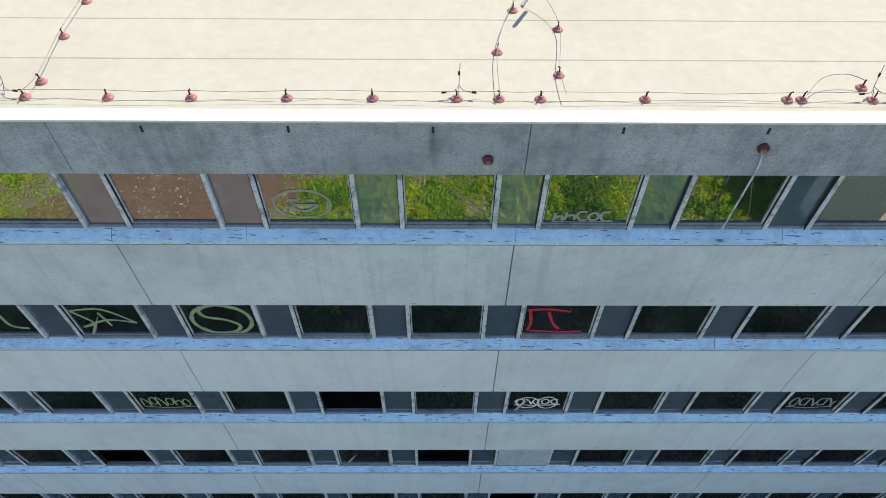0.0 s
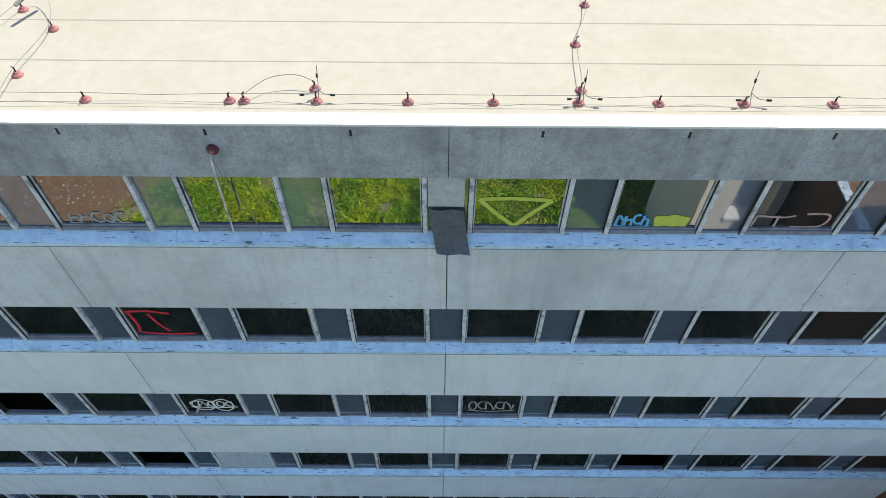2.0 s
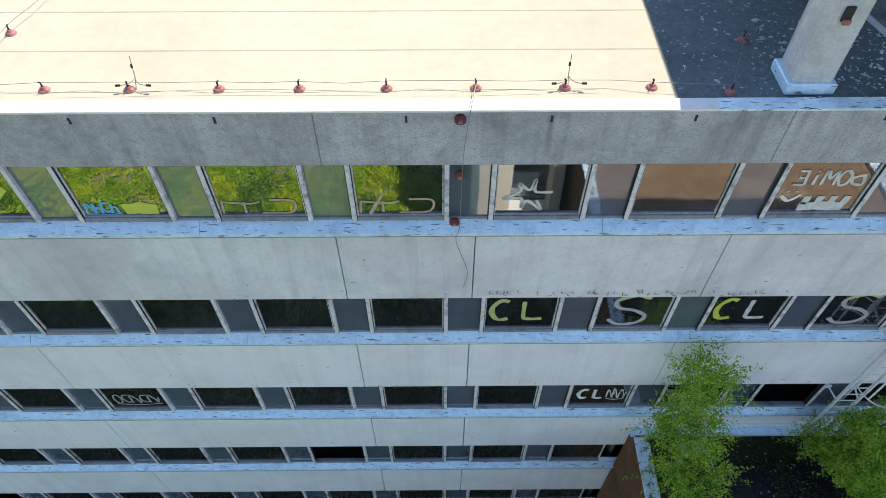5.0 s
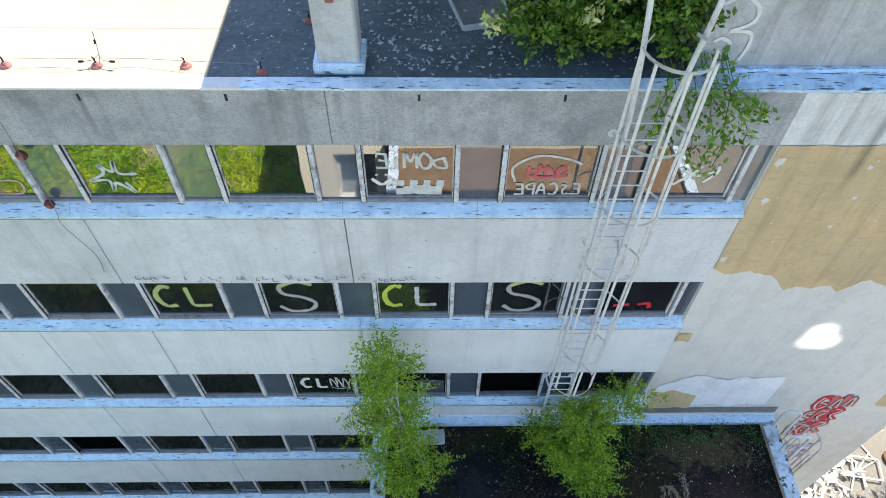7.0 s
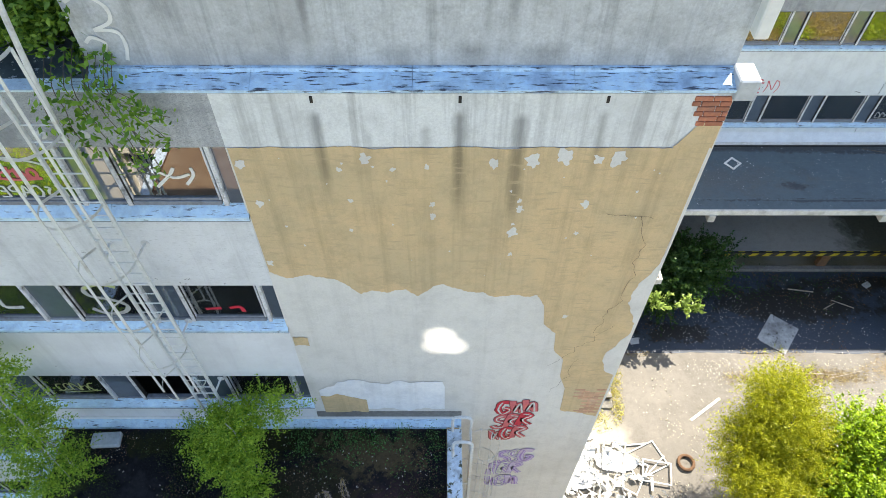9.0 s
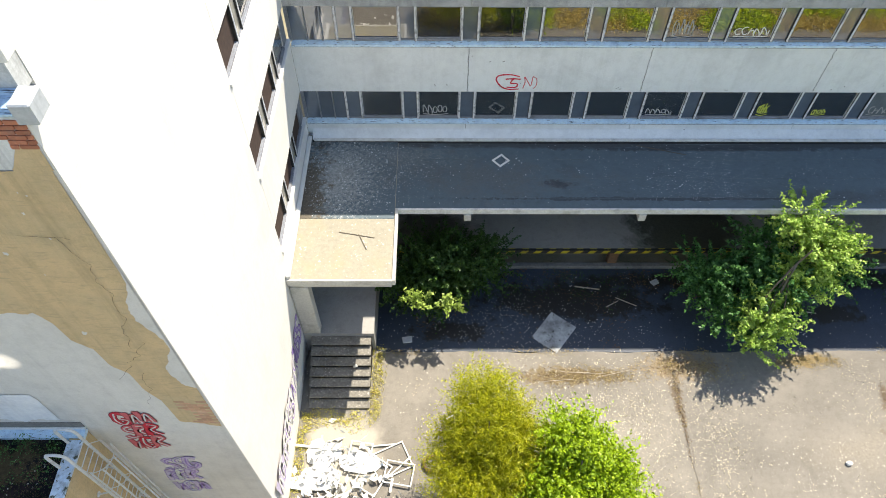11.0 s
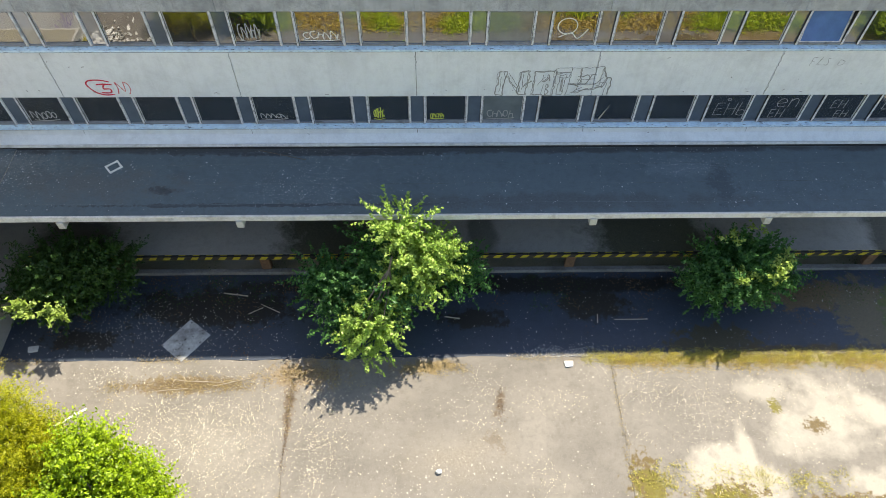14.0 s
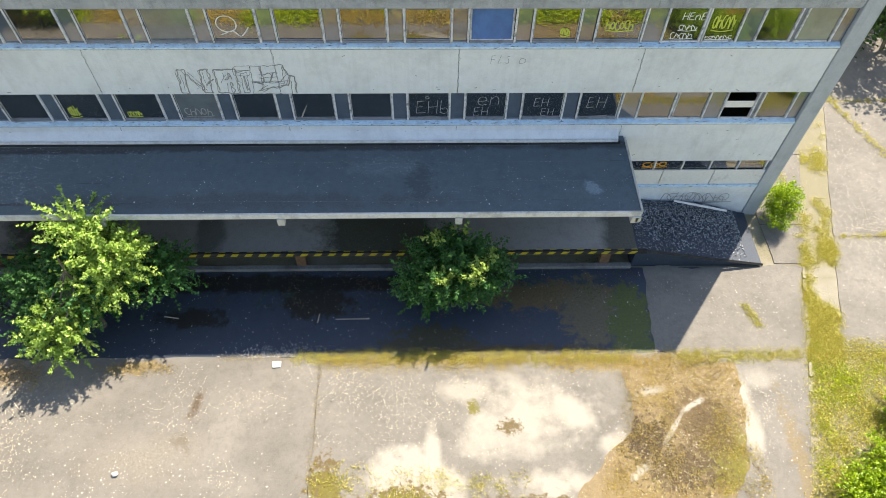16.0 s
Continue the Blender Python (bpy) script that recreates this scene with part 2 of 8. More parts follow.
SILT, MOSS_C, EARTH_C, OLIVE_C = (0.405, 0.378, 0.318), (0.155, 0.11, 0.043), (0.135, 0.092, 0.05), (0.19, 0.17, 0.035)
STRAW_C = (0.28, 0.21, 0.10)
ASPHALT = paving("yard_asphalt", (0.225, 0.21, 0.183), (0.150, 0.138, 0.118), (0.262, 0.242, 0.208), (0.50, 0.47, 0.40),
                 [(69.6, 10.6, 2.6, 1.2, SILT, 1.1, 0.85, 0.6, 0.7), (68.8, 9.5, 2.2, 0.9, SILT, 1.2, 0.7, 0.7, 0.8), (71.5, 10.4, 0.9, 0.8, SILT, 0.8, 0.9, 0.6, 0.8), (72.7, 9.3, 0.9, 0.6, SILT, 0.8, 0.8, 0.6, 0.9), (65.6, 8.2, 1.9, 1.1, SILT, 1.0, 0.9, 0.4, 0.6), (70.8, 7.9, 2.0, 0.7, SILT, 1.0, 0.85, 0.5, 0.7), (67.4, 11.4, 1.0, 0.6, SILT, 1.0, 0.7, 0.6, 0.8), (66.2, 8.9, 0.35, 1.6, SILT, 0.5, 0.9, 0.5, 0.7),
                  (77.75, 10.3, 0.45, 2.0, SILT, 0.5, 0.9, 0.5, 0.9), (78.5, 11.8, 0.8, 0.5, SILT, 0.6, 0.5, 0.6, 0.9), (47.0, 9.6, 2.6, 1.6, SILT, 0.9, 0.22, 0.8, 0.9), (56.0, 9.0, 2.5, 1.2, (0.29, 0.26, 0.21), 1.0, 0.7, 0.8, 0.6),
                  (62.4, 8.0, 0.6, 1.1, MOSS_C, 1.9, 0.9, 0.3, 3.6), (62.6, 7.9, 0.7, 0.7, OLIVE_C, 2.0, 0.8, 0.5, 4.6), (65.2, 7.5, 1.2, 0.5, MOSS_C, 1.9, 0.9, 0.3, 3.6), (65.1, 7.5, 1.1, 0.4, OLIVE_C, 2.0, 0.8, 0.5, 4.6), (69.5, 7.1, 3.0, 0.5, MOSS_C, 1.3, 0.9, 0.3, 2.4),
                  (67.7, 10.75, 0.24, 0.34, OLIVE_C, 1.4, 0.9, 0.4, 7.0), (69.0, 10.0, 0.5, 0.34, MOSS_C, 1.6, 0.9, 0.5, 6.0),
                  (45.8, 11.85, 2.4, 0.40, (0.20, 0.15, 0.075), 1.5, 0.85, 0.4, 3.4), (50.2, 12.2, 1.7, 0.65, (0.30, 0.23, 0.14), 1.4, 0.8, 0.5, 3.4), (49.8, 11.0, 0.25, 1.1, EARTH_C, 1.5, 0.6, 0.6, 3.0), (55.0, 12.5, 1.4, 0.3, STRAW_C, 1.4, 0.8, 0.5, 2.4),
                  (57.55, 11.0, 0.18, 0.7, EARTH_C, 1.7, 0.7, 0.6, 4.5, -18), (57.3, 9.6, 0.3, 0.5, EARTH_C, 1.8, 0.4, 0.6, 4.0, 30), (70.0, 12.66, 9.0, 0.20, (0.34, 0.26, 0.13), 1.3, 0.5, 0.6, 3.4), (73.5, 12.4, 3.0, 0.35, (0.34, 0.26, 0.13), 1.3, 0.6, 0.5, 3.4),
                  (37.6, 9.0, 1.6, 1.8, SILT, 0.6, 0.9, 0.4, 0.8), (79.2, 8.6, 0.4, 3.0, STRAW_C, 1.5, 0.6, 0.6, 2.4)],
                 [(63.2, 11.5, 1.2, 1.0, 0.5), (65.6, 10.8, 1.6, 1.0, 0.35), (64.9, 9.6, 0.7, 0.6, 0.5), (47.0, 10.0, 3.0, 2.2, 0.4), (51.0, 9.4, 0.5, 3.0, 0.4), (43.5, 12.1, 3.5, 0.7, 0.4), (78.6, 10.0, 1.0, 2.5, 0.4), (77.5, 9.0, 0.5, 2.5, 0.5),
                  (79.0, 14.8, 2.4, 1.6, 0.35), (86.0, 20.0, 3.0, 8.0, 0.35), (61.2, 12.2, 0.8, 0.6, 0.6), (55.0, 8.4, 4.0, 1.4, 0.25), (71.5, 11.5, 1.2, 0.6, 0.3)], (9.5, 0.20), 0.018)
MOSS_BED = paving("mossy_broken_slab", (0.36, 0.28, 0.17), (0.15, 0.11, 0.06), (0.28, 0.21, 0.10), (0.52, 0.46, 0.33),
                  [(75.1, 11.4, 2.2, 0.9, STRAW_C, 1.0, 0.8, 0.6, 2.0), (76.6, 8.8, 1.2, 1.8, OLIVE_C, 1.2, 0.95, 0.5, 2.8), (73.9, 9.4, 1.1, 1.0, (0.085, 0.060, 0.036), 1.7, 0.98, 0.35, 4.0), (74.9, 8.4, 1.6, 1.0, (0.11, 0.08, 0.045), 1.7, 0.95, 0.4, 4.0), (75.9, 10.2, 1.2, 1.4, (0.16, 0.115, 0.06), 1.7, 0.9, 0.4, 3.6), (73.0, 7.8, 1.4, 0.9, STRAW_C, 1.2, 0.8, 0.6, 2.4), (76.3, 9.9, 1.0, 1.2, EARTH_C, 1.3, 0.8, 0.6, 3.0),
                   (74.95, 9.9, 0.9, 0.12, SILT, 0.5, 0.98, 0.5, 2.0, 52), (75.75, 10.7, 0.65, 0.14, SILT, 0.6, 0.98, 0.5, 2.0, 30), (74.4, 11.3, 0.8, 0.22, SILT, 0.7, 0.8, 0.7, 2.4, 12), (73.4, 8.3, 0.5, 0.16, SILT, 0.8, 0.85, 0.5, 3.0, 35)],
                  [(75.8, 11.9, 1.6, 0.4, 0.5), (77.3, 10.4, 0.5, 1.8, 0.6), (74.6, 9.0, 2.5, 1.5, 0.3)], (9.5, 0.20), 0.12)
# the deep shade over the lane is put into this dark bluish asphalt
LANE = paving("shade_toned_lane_asphalt", (0.052, 0.074, 0.112), (0.026, 0.038, 0.056), (0.036, 0.047, 0.066), (0.30, 0.32, 0.34),
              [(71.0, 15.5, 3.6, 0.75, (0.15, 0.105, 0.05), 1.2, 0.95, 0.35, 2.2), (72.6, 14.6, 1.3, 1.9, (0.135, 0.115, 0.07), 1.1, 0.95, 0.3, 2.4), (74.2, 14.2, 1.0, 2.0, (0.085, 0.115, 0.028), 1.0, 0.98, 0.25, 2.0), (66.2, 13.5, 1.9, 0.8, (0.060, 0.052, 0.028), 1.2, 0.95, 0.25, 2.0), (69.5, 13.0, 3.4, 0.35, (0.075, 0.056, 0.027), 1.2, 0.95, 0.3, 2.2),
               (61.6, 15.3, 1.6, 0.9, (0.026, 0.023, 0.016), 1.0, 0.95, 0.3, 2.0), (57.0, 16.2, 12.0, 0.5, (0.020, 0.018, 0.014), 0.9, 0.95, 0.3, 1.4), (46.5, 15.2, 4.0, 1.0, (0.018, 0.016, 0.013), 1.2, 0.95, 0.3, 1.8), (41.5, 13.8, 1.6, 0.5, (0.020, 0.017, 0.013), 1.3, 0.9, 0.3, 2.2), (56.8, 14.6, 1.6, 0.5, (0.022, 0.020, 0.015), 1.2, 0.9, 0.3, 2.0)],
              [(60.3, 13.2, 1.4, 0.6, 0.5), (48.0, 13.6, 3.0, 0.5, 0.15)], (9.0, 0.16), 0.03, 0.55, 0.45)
DRIPS = [(30.53, 17.45, 15.6, 0.13, 0.75), (32.43, 17.45, 15.2, 0.14, 0.8), (33.25, 17.4, 15.0, 0.16, 0.75), (34.32, 17.45, 15.9, 0.12, 0.6), (31.98, 17.2, 16.4, 0.10, 0.5), (31.2, 17.1, 16.2, 0.10, 0.4)]
FASCIA = surface("fascia_concrete", (0.550, 0.573, 0.591), (0.386, 0.403, 0.421), (0.243, 0.257, 0.270), 60, 0.45, 0.5, 0.95, 0, 0.5, (0.45, 0.8), grime=0.75, speck=(0.25, 0.265, 0.28), speck_at=(0.52, 0.70), speck_scale=62, speck_stretch=1.8,
                 drips=[(2.76, 17.7, 16.9, 0.07, 0.8), (19.77, 17.7, 16.8, 0.08, 0.75), (6.9, 17.7, 16.9, 0.3, 0.3), (12.4, 17.75, 17.0, 0.5, 0.3), (22.3, 17.8, 16.8, 0.12, 0.5), (23.1, 17.8, 16.8, 0.10, 0.4), (25.6, 17.8, 16.9, 0.3, 0.3)])
RENDER = surface("pale_render", (0.780, 0.799, 0.819), (0.715, 0.734, 0.754), (0.585, 0.598, 0.617), 50, 0.42, 0.2, 0.93, 0, 0.08, (0.46, 0.8), grime=0.15)
RENDER_TOP = surface("mouldy_render", (0.728, 0.747, 0.767), (0.650, 0.670, 0.689), (0.468, 0.481, 0.494), 50, 0.35, 0.3, 0.93, 0, 0.1, (0.42, 0.75), grime=0.3, speck=(0.50, 0.515, 0.525), speck_at=(0.58, 0.70), speck_scale=26, speck_stretch=3.0)
RENDER_B = surface("grey_white_render", (0.770, 0.805, 0.825), (0.695, 0.730, 0.750), (0.530, 0.558, 0.575), 24, 0.5, 0.15, 0.93, 0, 0.2, (0.5, 0.82), grime=0.25)
SUN_WALL = surface("clean_white_render", (0.74, 0.73, 0.70), (0.68, 0.67, 0.64), (0.60, 0.59, 0.55), 20, 0.35, 0.1, 0.93, 0, 0.2, (0.5, 0.85), grime=0.1)
RENDER_STREAKED = surface("streaked_render", (0.780, 0.806, 0.806), (0.650, 0.670, 0.676), (0.520, 0.533, 0.533), 26, 0.45, 0.75, 0.93, 0, 0.3, (0.48, 0.82), grime=0.4, drips=DRIPS)
WHITE_WALL = surface("white_render", (0.73, 0.722, 0.69), (0.66, 0.652, 0.62), (0.57, 0.56, 0.53), 34, 0.35, 0.18, 0.93, 0, 0.25, (0.5, 0.85), grime=0.3)
WASHED = surface("bluish_white_paint", (0.86, 0.88, 0.90), (0.76, 0.79, 0.83), (0.66, 0.69, 0.72), 10, 1.6, 0.2, 0.8, 0, 0.3, (0.5, 0.75), grime=0.2)
# flaked coping paint with the bluish shade put into its colour
COPING_SHADED = surface("flaked_shade_blue_coping", (0.80, 0.91, 0.97), (0.60, 0.77, 0.92), (0.46, 0.60, 0.74), 9, 2.6, 0, 0.5, 0.1, 0.25, (0.50, 0.70),
                        speck=(0.08, 0.09, 0.11), speck_at=(0.585, 0.65), speck_scale=34, speck_stretch=7, grime=0.5)
# tower coping: reflected sky put into the blue, over real dark streaks
COPING_BLUE = surface("streaked_sky_blue_coping", (0.62, 0.82, 0.97), (0.46, 0.68, 0.90), (0.30, 0.42, 0.58), 9, 2.2, 0, 0.5, 0.1, 0.25, (0.48, 0.68),
                      speck=(0.06, 0.08, 0.12), speck_at=(0.56, 0.62), speck_scale=30, speck_stretch=9, grime=0.6)
OCHRE = surface("ochre_plaster", (0.700, 0.525, 0.306), (0.627, 0.468, 0.270), (0.520, 0.430, 0.270), 40, 0.6, 0.4, 0.95, 0, 0.6, (0.42, 0.74), speck=(0.50, 0.39, 0.24), speck_at=(0.56, 0.70), speck_scale=16, speck_stretch=5.0, grime=0.42, drips=DRIPS)
TOWER = surface("stained_concrete", (0.611, 0.637, 0.650), (0.481, 0.501, 0.507), (0.351, 0.358, 0.351), 26, 0.4, 0.65, 0.95, 0, 0.4, (0.46, 0.8), grime=0.55, drips=[(30.56, 20.6, 18.0, 0.09, 0.7), (32.75, 20.6, 18.2, 0.10, 0.6), (33.05, 20.6, 18.0, 0.12, 0.5), (28.9, 20.6, 18.3, 0.2, 0.4), (34.2, 19.6, 18.0, 0.1, 0.4), (29.0, 18.22, 17.6, 0.35, 0.5), (29.9, 18.16, 17.6, 0.4, 0.6), (30.9, 18.2, 17.6, 0.3, 0.5), (31.7, 18.26, 17.6, 0.4, 0.7), (32.6, 18.3, 17.6, 0.45, 0.75), (33.5, 18.28, 17.6, 0.45, 0.75), (34.4, 18.2, 17.6, 0.4, 0.6), (35.2, 18.2, 17.6, 0.3, 0.5)])
# flaking sill paint, with reflected sky put into its blue
SILL = surface("flaking_sill_sky_blue", (0.70, 0.88, 0.98), (0.54, 0.74, 0.92), (0.40, 0.54, 0.70), 9, 2.6, 0, 0.45, 0.2, 0.2, (0.55, 0.75),
               speck=(0.130, 0.169, 0.221), speck_at=(0.60, 0.66), speck_scale=26, speck_stretch=6, grime=0.5)
COPING = surface("white_coping_paint", (0.80, 0.80, 0.78), (0.70, 0.70, 0.68), (0.60, 0.55, 0.48), 12, 1.5, 0, 0.6, 0, 0.15, (0.55, 0.8), grime=0.15)
CAP = surface("mottled_parapet_cap", (0.74, 0.85, 0.94), (0.56, 0.68, 0.80), (0.30, 0.34, 0.36), 12, 2.6, 0, 0.7, 0, 0.25, (0.50, 0.66), speck=(0.09, 0.10, 0.07), speck_at=(0.56, 0.62), speck_scale=7, grime=0.6)
ROOF = surface("cream_roof_sheet", (0.405, 0.37, 0.283), (0.372, 0.338, 0.256), (0.335, 0.295, 0.212), 5, 0.3, 0, 0.9, 0, 0.1, (0.45, 0.9), grime=0.15)
ROOF_OLD = surface("weathered_roof_felt", (0.150, 0.188, 0.200), (0.092, 0.118, 0.128), (0.060, 0.076, 0.082), 14, 0.5, 0, 0.8, 0, 0.3, (0.48, 0.7),
                   speck=(0.50, 0.53, 0.53), speck_at=(0.63, 0.67), speck_scale=13)
CANOPY = paving("canopy_roof_felt", (0.122, 0.168, 0.196), (0.074, 0.106, 0.124), (0.092, 0.128, 0.150), (0.582, 0.614, 0.630),
                [(37.2, 17.6, 1.7, 2.4, (0.40, 0.42, 0.41), 1.7, 0.9, 0.9, 8.0), (36.3, 16.5, 0.7, 3.0, (0.12, 0.09, 0.05), 1.5, 0.8, 0.5, 3.0), (39.3, 18.6, 2.4, 0.8, (0.24, 0.26, 0.26), 1.7, 0.6, 0.9, 9.0), (57.0, 19.25, 24.0, 0.30, (0.057, 0.061, 0.065), 0.8, 0.85, 0.4, 0.8),
                 (72.1, 17.1, 0.32, 0.42, (0.242, 0.323, 0.372), 0.9, 0.8, 0.4, 2.5, 25), (45.4, 17.2, 0.6, 0.25, (0.040, 0.043, 0.047), 1.3, 0.8, 0.5, 4.0), (42.5, 17.6, 4.5, 1.2, (0.135, 0.142, 0.142), 1.5, 0.6, 0.8, 1.4), (65.8, 17.5, 0.6, 1.2, (0.062, 0.080, 0.095), 1.6, 0.6, 0.5, 3.0), (51.0, 19.0, 6.0, 0.12, (0.05, 0.055, 0.06), 1.3, 0.8, 0.4, 3.0), (49.0, 16.5, 8.0, 0.10, (0.05, 0.055, 0.06), 1.4, 0.7, 0.4, 3.0), (64.5, 18.2, 1.6, 0.5, (0.162, 0.210, 0.242), 1.2, 0.6, 0.5, 2.0), (60.0, 16.6, 9.0, 0.5, (0.089, 0.106, 0.117), 1.2, 0.7, 0.5, 0.8)],
                [(50.5, 17.3, 1.8, 0.9, 0.45), (50.8, 18.4, 0.7, 0.3, 0.35), (37.8, 17.7, 2.2, 2.2, 0.75), (43.0, 18.0, 4.0, 0.8, 0.12), (65.0, 18.4, 1.2, 0.5, 0.3), (68.8, 17.8, 0.7, 0.6, 0.25), (53.0, 18.8, 3.0, 0.3, 0.2)], (10.0, 0.20), -0.06, 0.7, 0.4)
ANNEX = paving("mossy_roof_felt", (0.020, 0.020, 0.024), (0.004, 0.004, 0.005), (0.011, 0.011, 0.014), (0.12, 0.11, 0.10),
               [(31.2, 4.2, 1.6, 1.4, (0.060, 0.036, 0.038), 0.9, 0.9, 0.6, 1.2), (28.0, 6.1, 4.5, 0.40, (0.026, 0.028, 0.010), 1.3, 0.95, 0.4, 2.6), (30.6, 5.8, 1.4, 0.6, (0.10, 0.075, 0.040), 1.6, 0.9, 0.4, 4.0), (29.0, 5.0, 1.6, 0.8, (0.040, 0.036, 0.020), 1.7, 0.8, 0.4, 3.6),
                (25.0, 4.6, 1.5, 0.9, (0.028, 0.028, 0.032), 1.6, 0.8, 0.4, 3.0), (26.3, 3.3, 2.5, 0.6, (0.018, 0.021, 0.008), 1.5, 0.8, 0.5, 2.4), (23.6, 5.2, 0.5, 1.4, (0.05, 0.06, 0.02), 1.2, 0.9, 0.4, 3.0)],
               [(31.0, 5.4, 1.5, 0.8, 0.2)], (9.0, 0.16), -0.05, 0.85, 0.12)
FRAME = surface("weathered_frame_paint", (0.744, 0.756, 0.780), (0.480, 0.492, 0.516), (0.180, 0.186, 0.192), 26, 5.0, 0, 0.7, 0, 0.2, (0.50, 0.68))
FRAME_DARK = surface("grey_frame_paint", (0.264, 0.288, 0.324), (0.180, 0.192, 0.216), (0.120, 0.120, 0.132), 15, 2.5, 0, 0.6, 0, 0.2)
PANE_DULL = glass("old_dull_glass", (0.80, 0.85, 0.83), 0.04, 3.6)
PANE_CLEAR = glass("rippled_clear_glass", (0.80, 0.85, 0.83), 0.010, 3.8)
PALE_PANE = glass("pale_backed_glass", None, 0.02, 2.2, (0.17, 0.20, 0.215))
PANE = glass("window_glass", (0.80, 0.85, 0.83), 0.012, 4.4)
PANEL = glass("back_painted_glass", None, 0.03, 3.1, (0.115, 0.150, 0.198))
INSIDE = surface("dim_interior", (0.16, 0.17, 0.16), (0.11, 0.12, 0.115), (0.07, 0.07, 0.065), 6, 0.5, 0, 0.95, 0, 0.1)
SHELL = surface("old_concrete", (0.25, 0.245, 0.23), (0.17, 0.165, 0.155), (0.10, 0.095, 0.085), 12, 0.5, 0.2, 0.95, 0, 0.4)
CANOPY_END = surface("weathered_canopy_concrete", (0.34, 0.32, 0.255), (0.27, 0.25, 0.20), (0.33, 0.30, 0.20), 10, 0.9, 0, 0.93, 0, 0.35, (0.5, 0.75), speck=(0.55, 0.53, 0.46), speck_at=(0.64, 0.67), speck_scale=9)
STEP = surface("dirty_step_concrete", (0.280, 0.266, 0.231), (0.154, 0.147, 0.126), (0.098, 0.091, 0.077), 12, 1.0, 0.1, 0.95, 0, 0.5, speck=(0.420, 0.392, 0.350), speck_at=(0.62, 0.67), speck_scale=12, grime=0.5)
DOCK = paving("dock_screed", (0.389, 0.382, 0.367), (0.269, 0.266, 0.254), (0.329, 0.322, 0.307), (0.448, 0.434, 0.404),
              [(51.3, 17.9, 2.8, 2.2, (0.075, 0.078, 0.053), 0.6, 0.95, 0.3, 0.7), (64.2, 17.9, 3.0, 2.2, (0.075, 0.078, 0.053), 0.6, 0.95, 0.3, 0.7), (57.2, 18.0, 0.7, 2.0, (0.135, 0.135, 0.120), 0.6, 0.8, 0.4, 0.7), (40.5, 17.6, 2.0, 2.0, (0.075, 0.075, 0.060), 0.6, 0.9, 0.4, 0.7), (74.2, 18.0, 1.2, 2.0, (0.090, 0.090, 0.075), 0.6, 0.9, 0.4, 0.7)],
              (), (9.0, 0.16), -0.1, 0.6, 0.35)
PALE_CONC = surface("pale_concrete_edge", (0.58, 0.57, 0.52), (0.46, 0.45, 0.41), (0.32, 0.30, 0.26), 14, 1.2, 0.1, 0.93, 0, 0.35)
GROUND = surface("rough_ground", (0.27, 0.245, 0.165), (0.19, 0.172, 0.11), (0.30, 0.275, 0.215), 16, 0.35, 0, 0.97, 0, 0.5, (0.48, 0.62))
EARTH = surface("bare_brown_earth", (0.235, 0.155, 0.09), (0.16, 0.10, 0.058), (0.28, 0.21, 0.14), 4, 0.5, 0, 0.97, 0, 0.5)
YELLOW = surface("hazard_yellow", (0.50, 0.42, 0.03), (0.36, 0.30, 0.03), (0.14, 0.12, 0.05), 12, 1.8, 0, 0.7, 0, 0.15, (0.52, 0.75))
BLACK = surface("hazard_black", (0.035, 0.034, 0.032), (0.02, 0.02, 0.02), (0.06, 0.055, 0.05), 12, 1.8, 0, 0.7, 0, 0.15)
RUSTY = surface("rusty_post", (0.20, 0.11, 0.06), (0.11, 0.07, 0.045), (0.20, 0.17, 0.12), 8, 1.3, 0, 0.9, 0, 0.3)
STEEL = surface("white_ladder_paint", (0.72, 0.74, 0.74), (0.58, 0.60, 0.60), (0.36, 0.33, 0.30), 14, 2.2, 0, 0.5, 0.1, 0.15, (0.56, 0.75))
PIER = surface("pier_cladding", (0.468, 0.507, 0.546), (0.390, 0.423, 0.455), (0.312, 0.338, 0.364), 20, 0.6, 0.3, 0.7, 0, 0.15, grime=0.2)
DARK_BACKING = surface("dark_brown_backing", (0.065, 0.042, 0.034), (0.045, 0.030, 0.025), (0.05, 0.035, 0.03), 8, 0.8, 0.1, 0.9, 0, 0.1)
ZINC = surface("galvanised_sheet", (0.528, 0.564, 0.600), (0.396, 0.432, 0.468), (0.192, 0.204, 0.216), 8, 1.6, 0.3, 0.6, 0.2, 0.15)
CERAMIC_DARK = plain("maroon_ceramic", (0.15, 0.045, 0.055), 0.5)
CERAMIC = plain("red_brown_ceramic", (0.40, 0.155, 0.14), 0.5)
WIRE = plain("dull_steel_wire", (0.30, 0.28, 0.25), 0.7, 0.3)
RUBBER = plain("black_rubber", (0.02, 0.02, 0.02), 0.7)
BARK = surface("grey_bark", (0.20, 0.17, 0.13), (0.10, 0.085, 0.07), (0.07, 0.06, 0.05), 20, 3, 0.3, 0.95, 0, 0.6)
BIRCH = surface("birch_bark", (0.55, 0.53, 0.48), (0.35, 0.33, 0.30), (0.06, 0.055, 0.05), 10, 4, 0, 0.9, 0, 0.4)
BRICK = surface("red_brick", (0.504, 0.204, 0.120), (0.360, 0.144, 0.090), (0.312, 0.192, 0.144), 18, 3, 0, 0.95, 0, 0.5, vary=0.18)
BRICK_PALE = surface("dusty_brick", (0.60, 0.37, 0.24), (0.50, 0.30, 0.20), (0.58, 0.45, 0.32), 18, 3, 0, 0.95, 0, 0.5, vary=0.14)
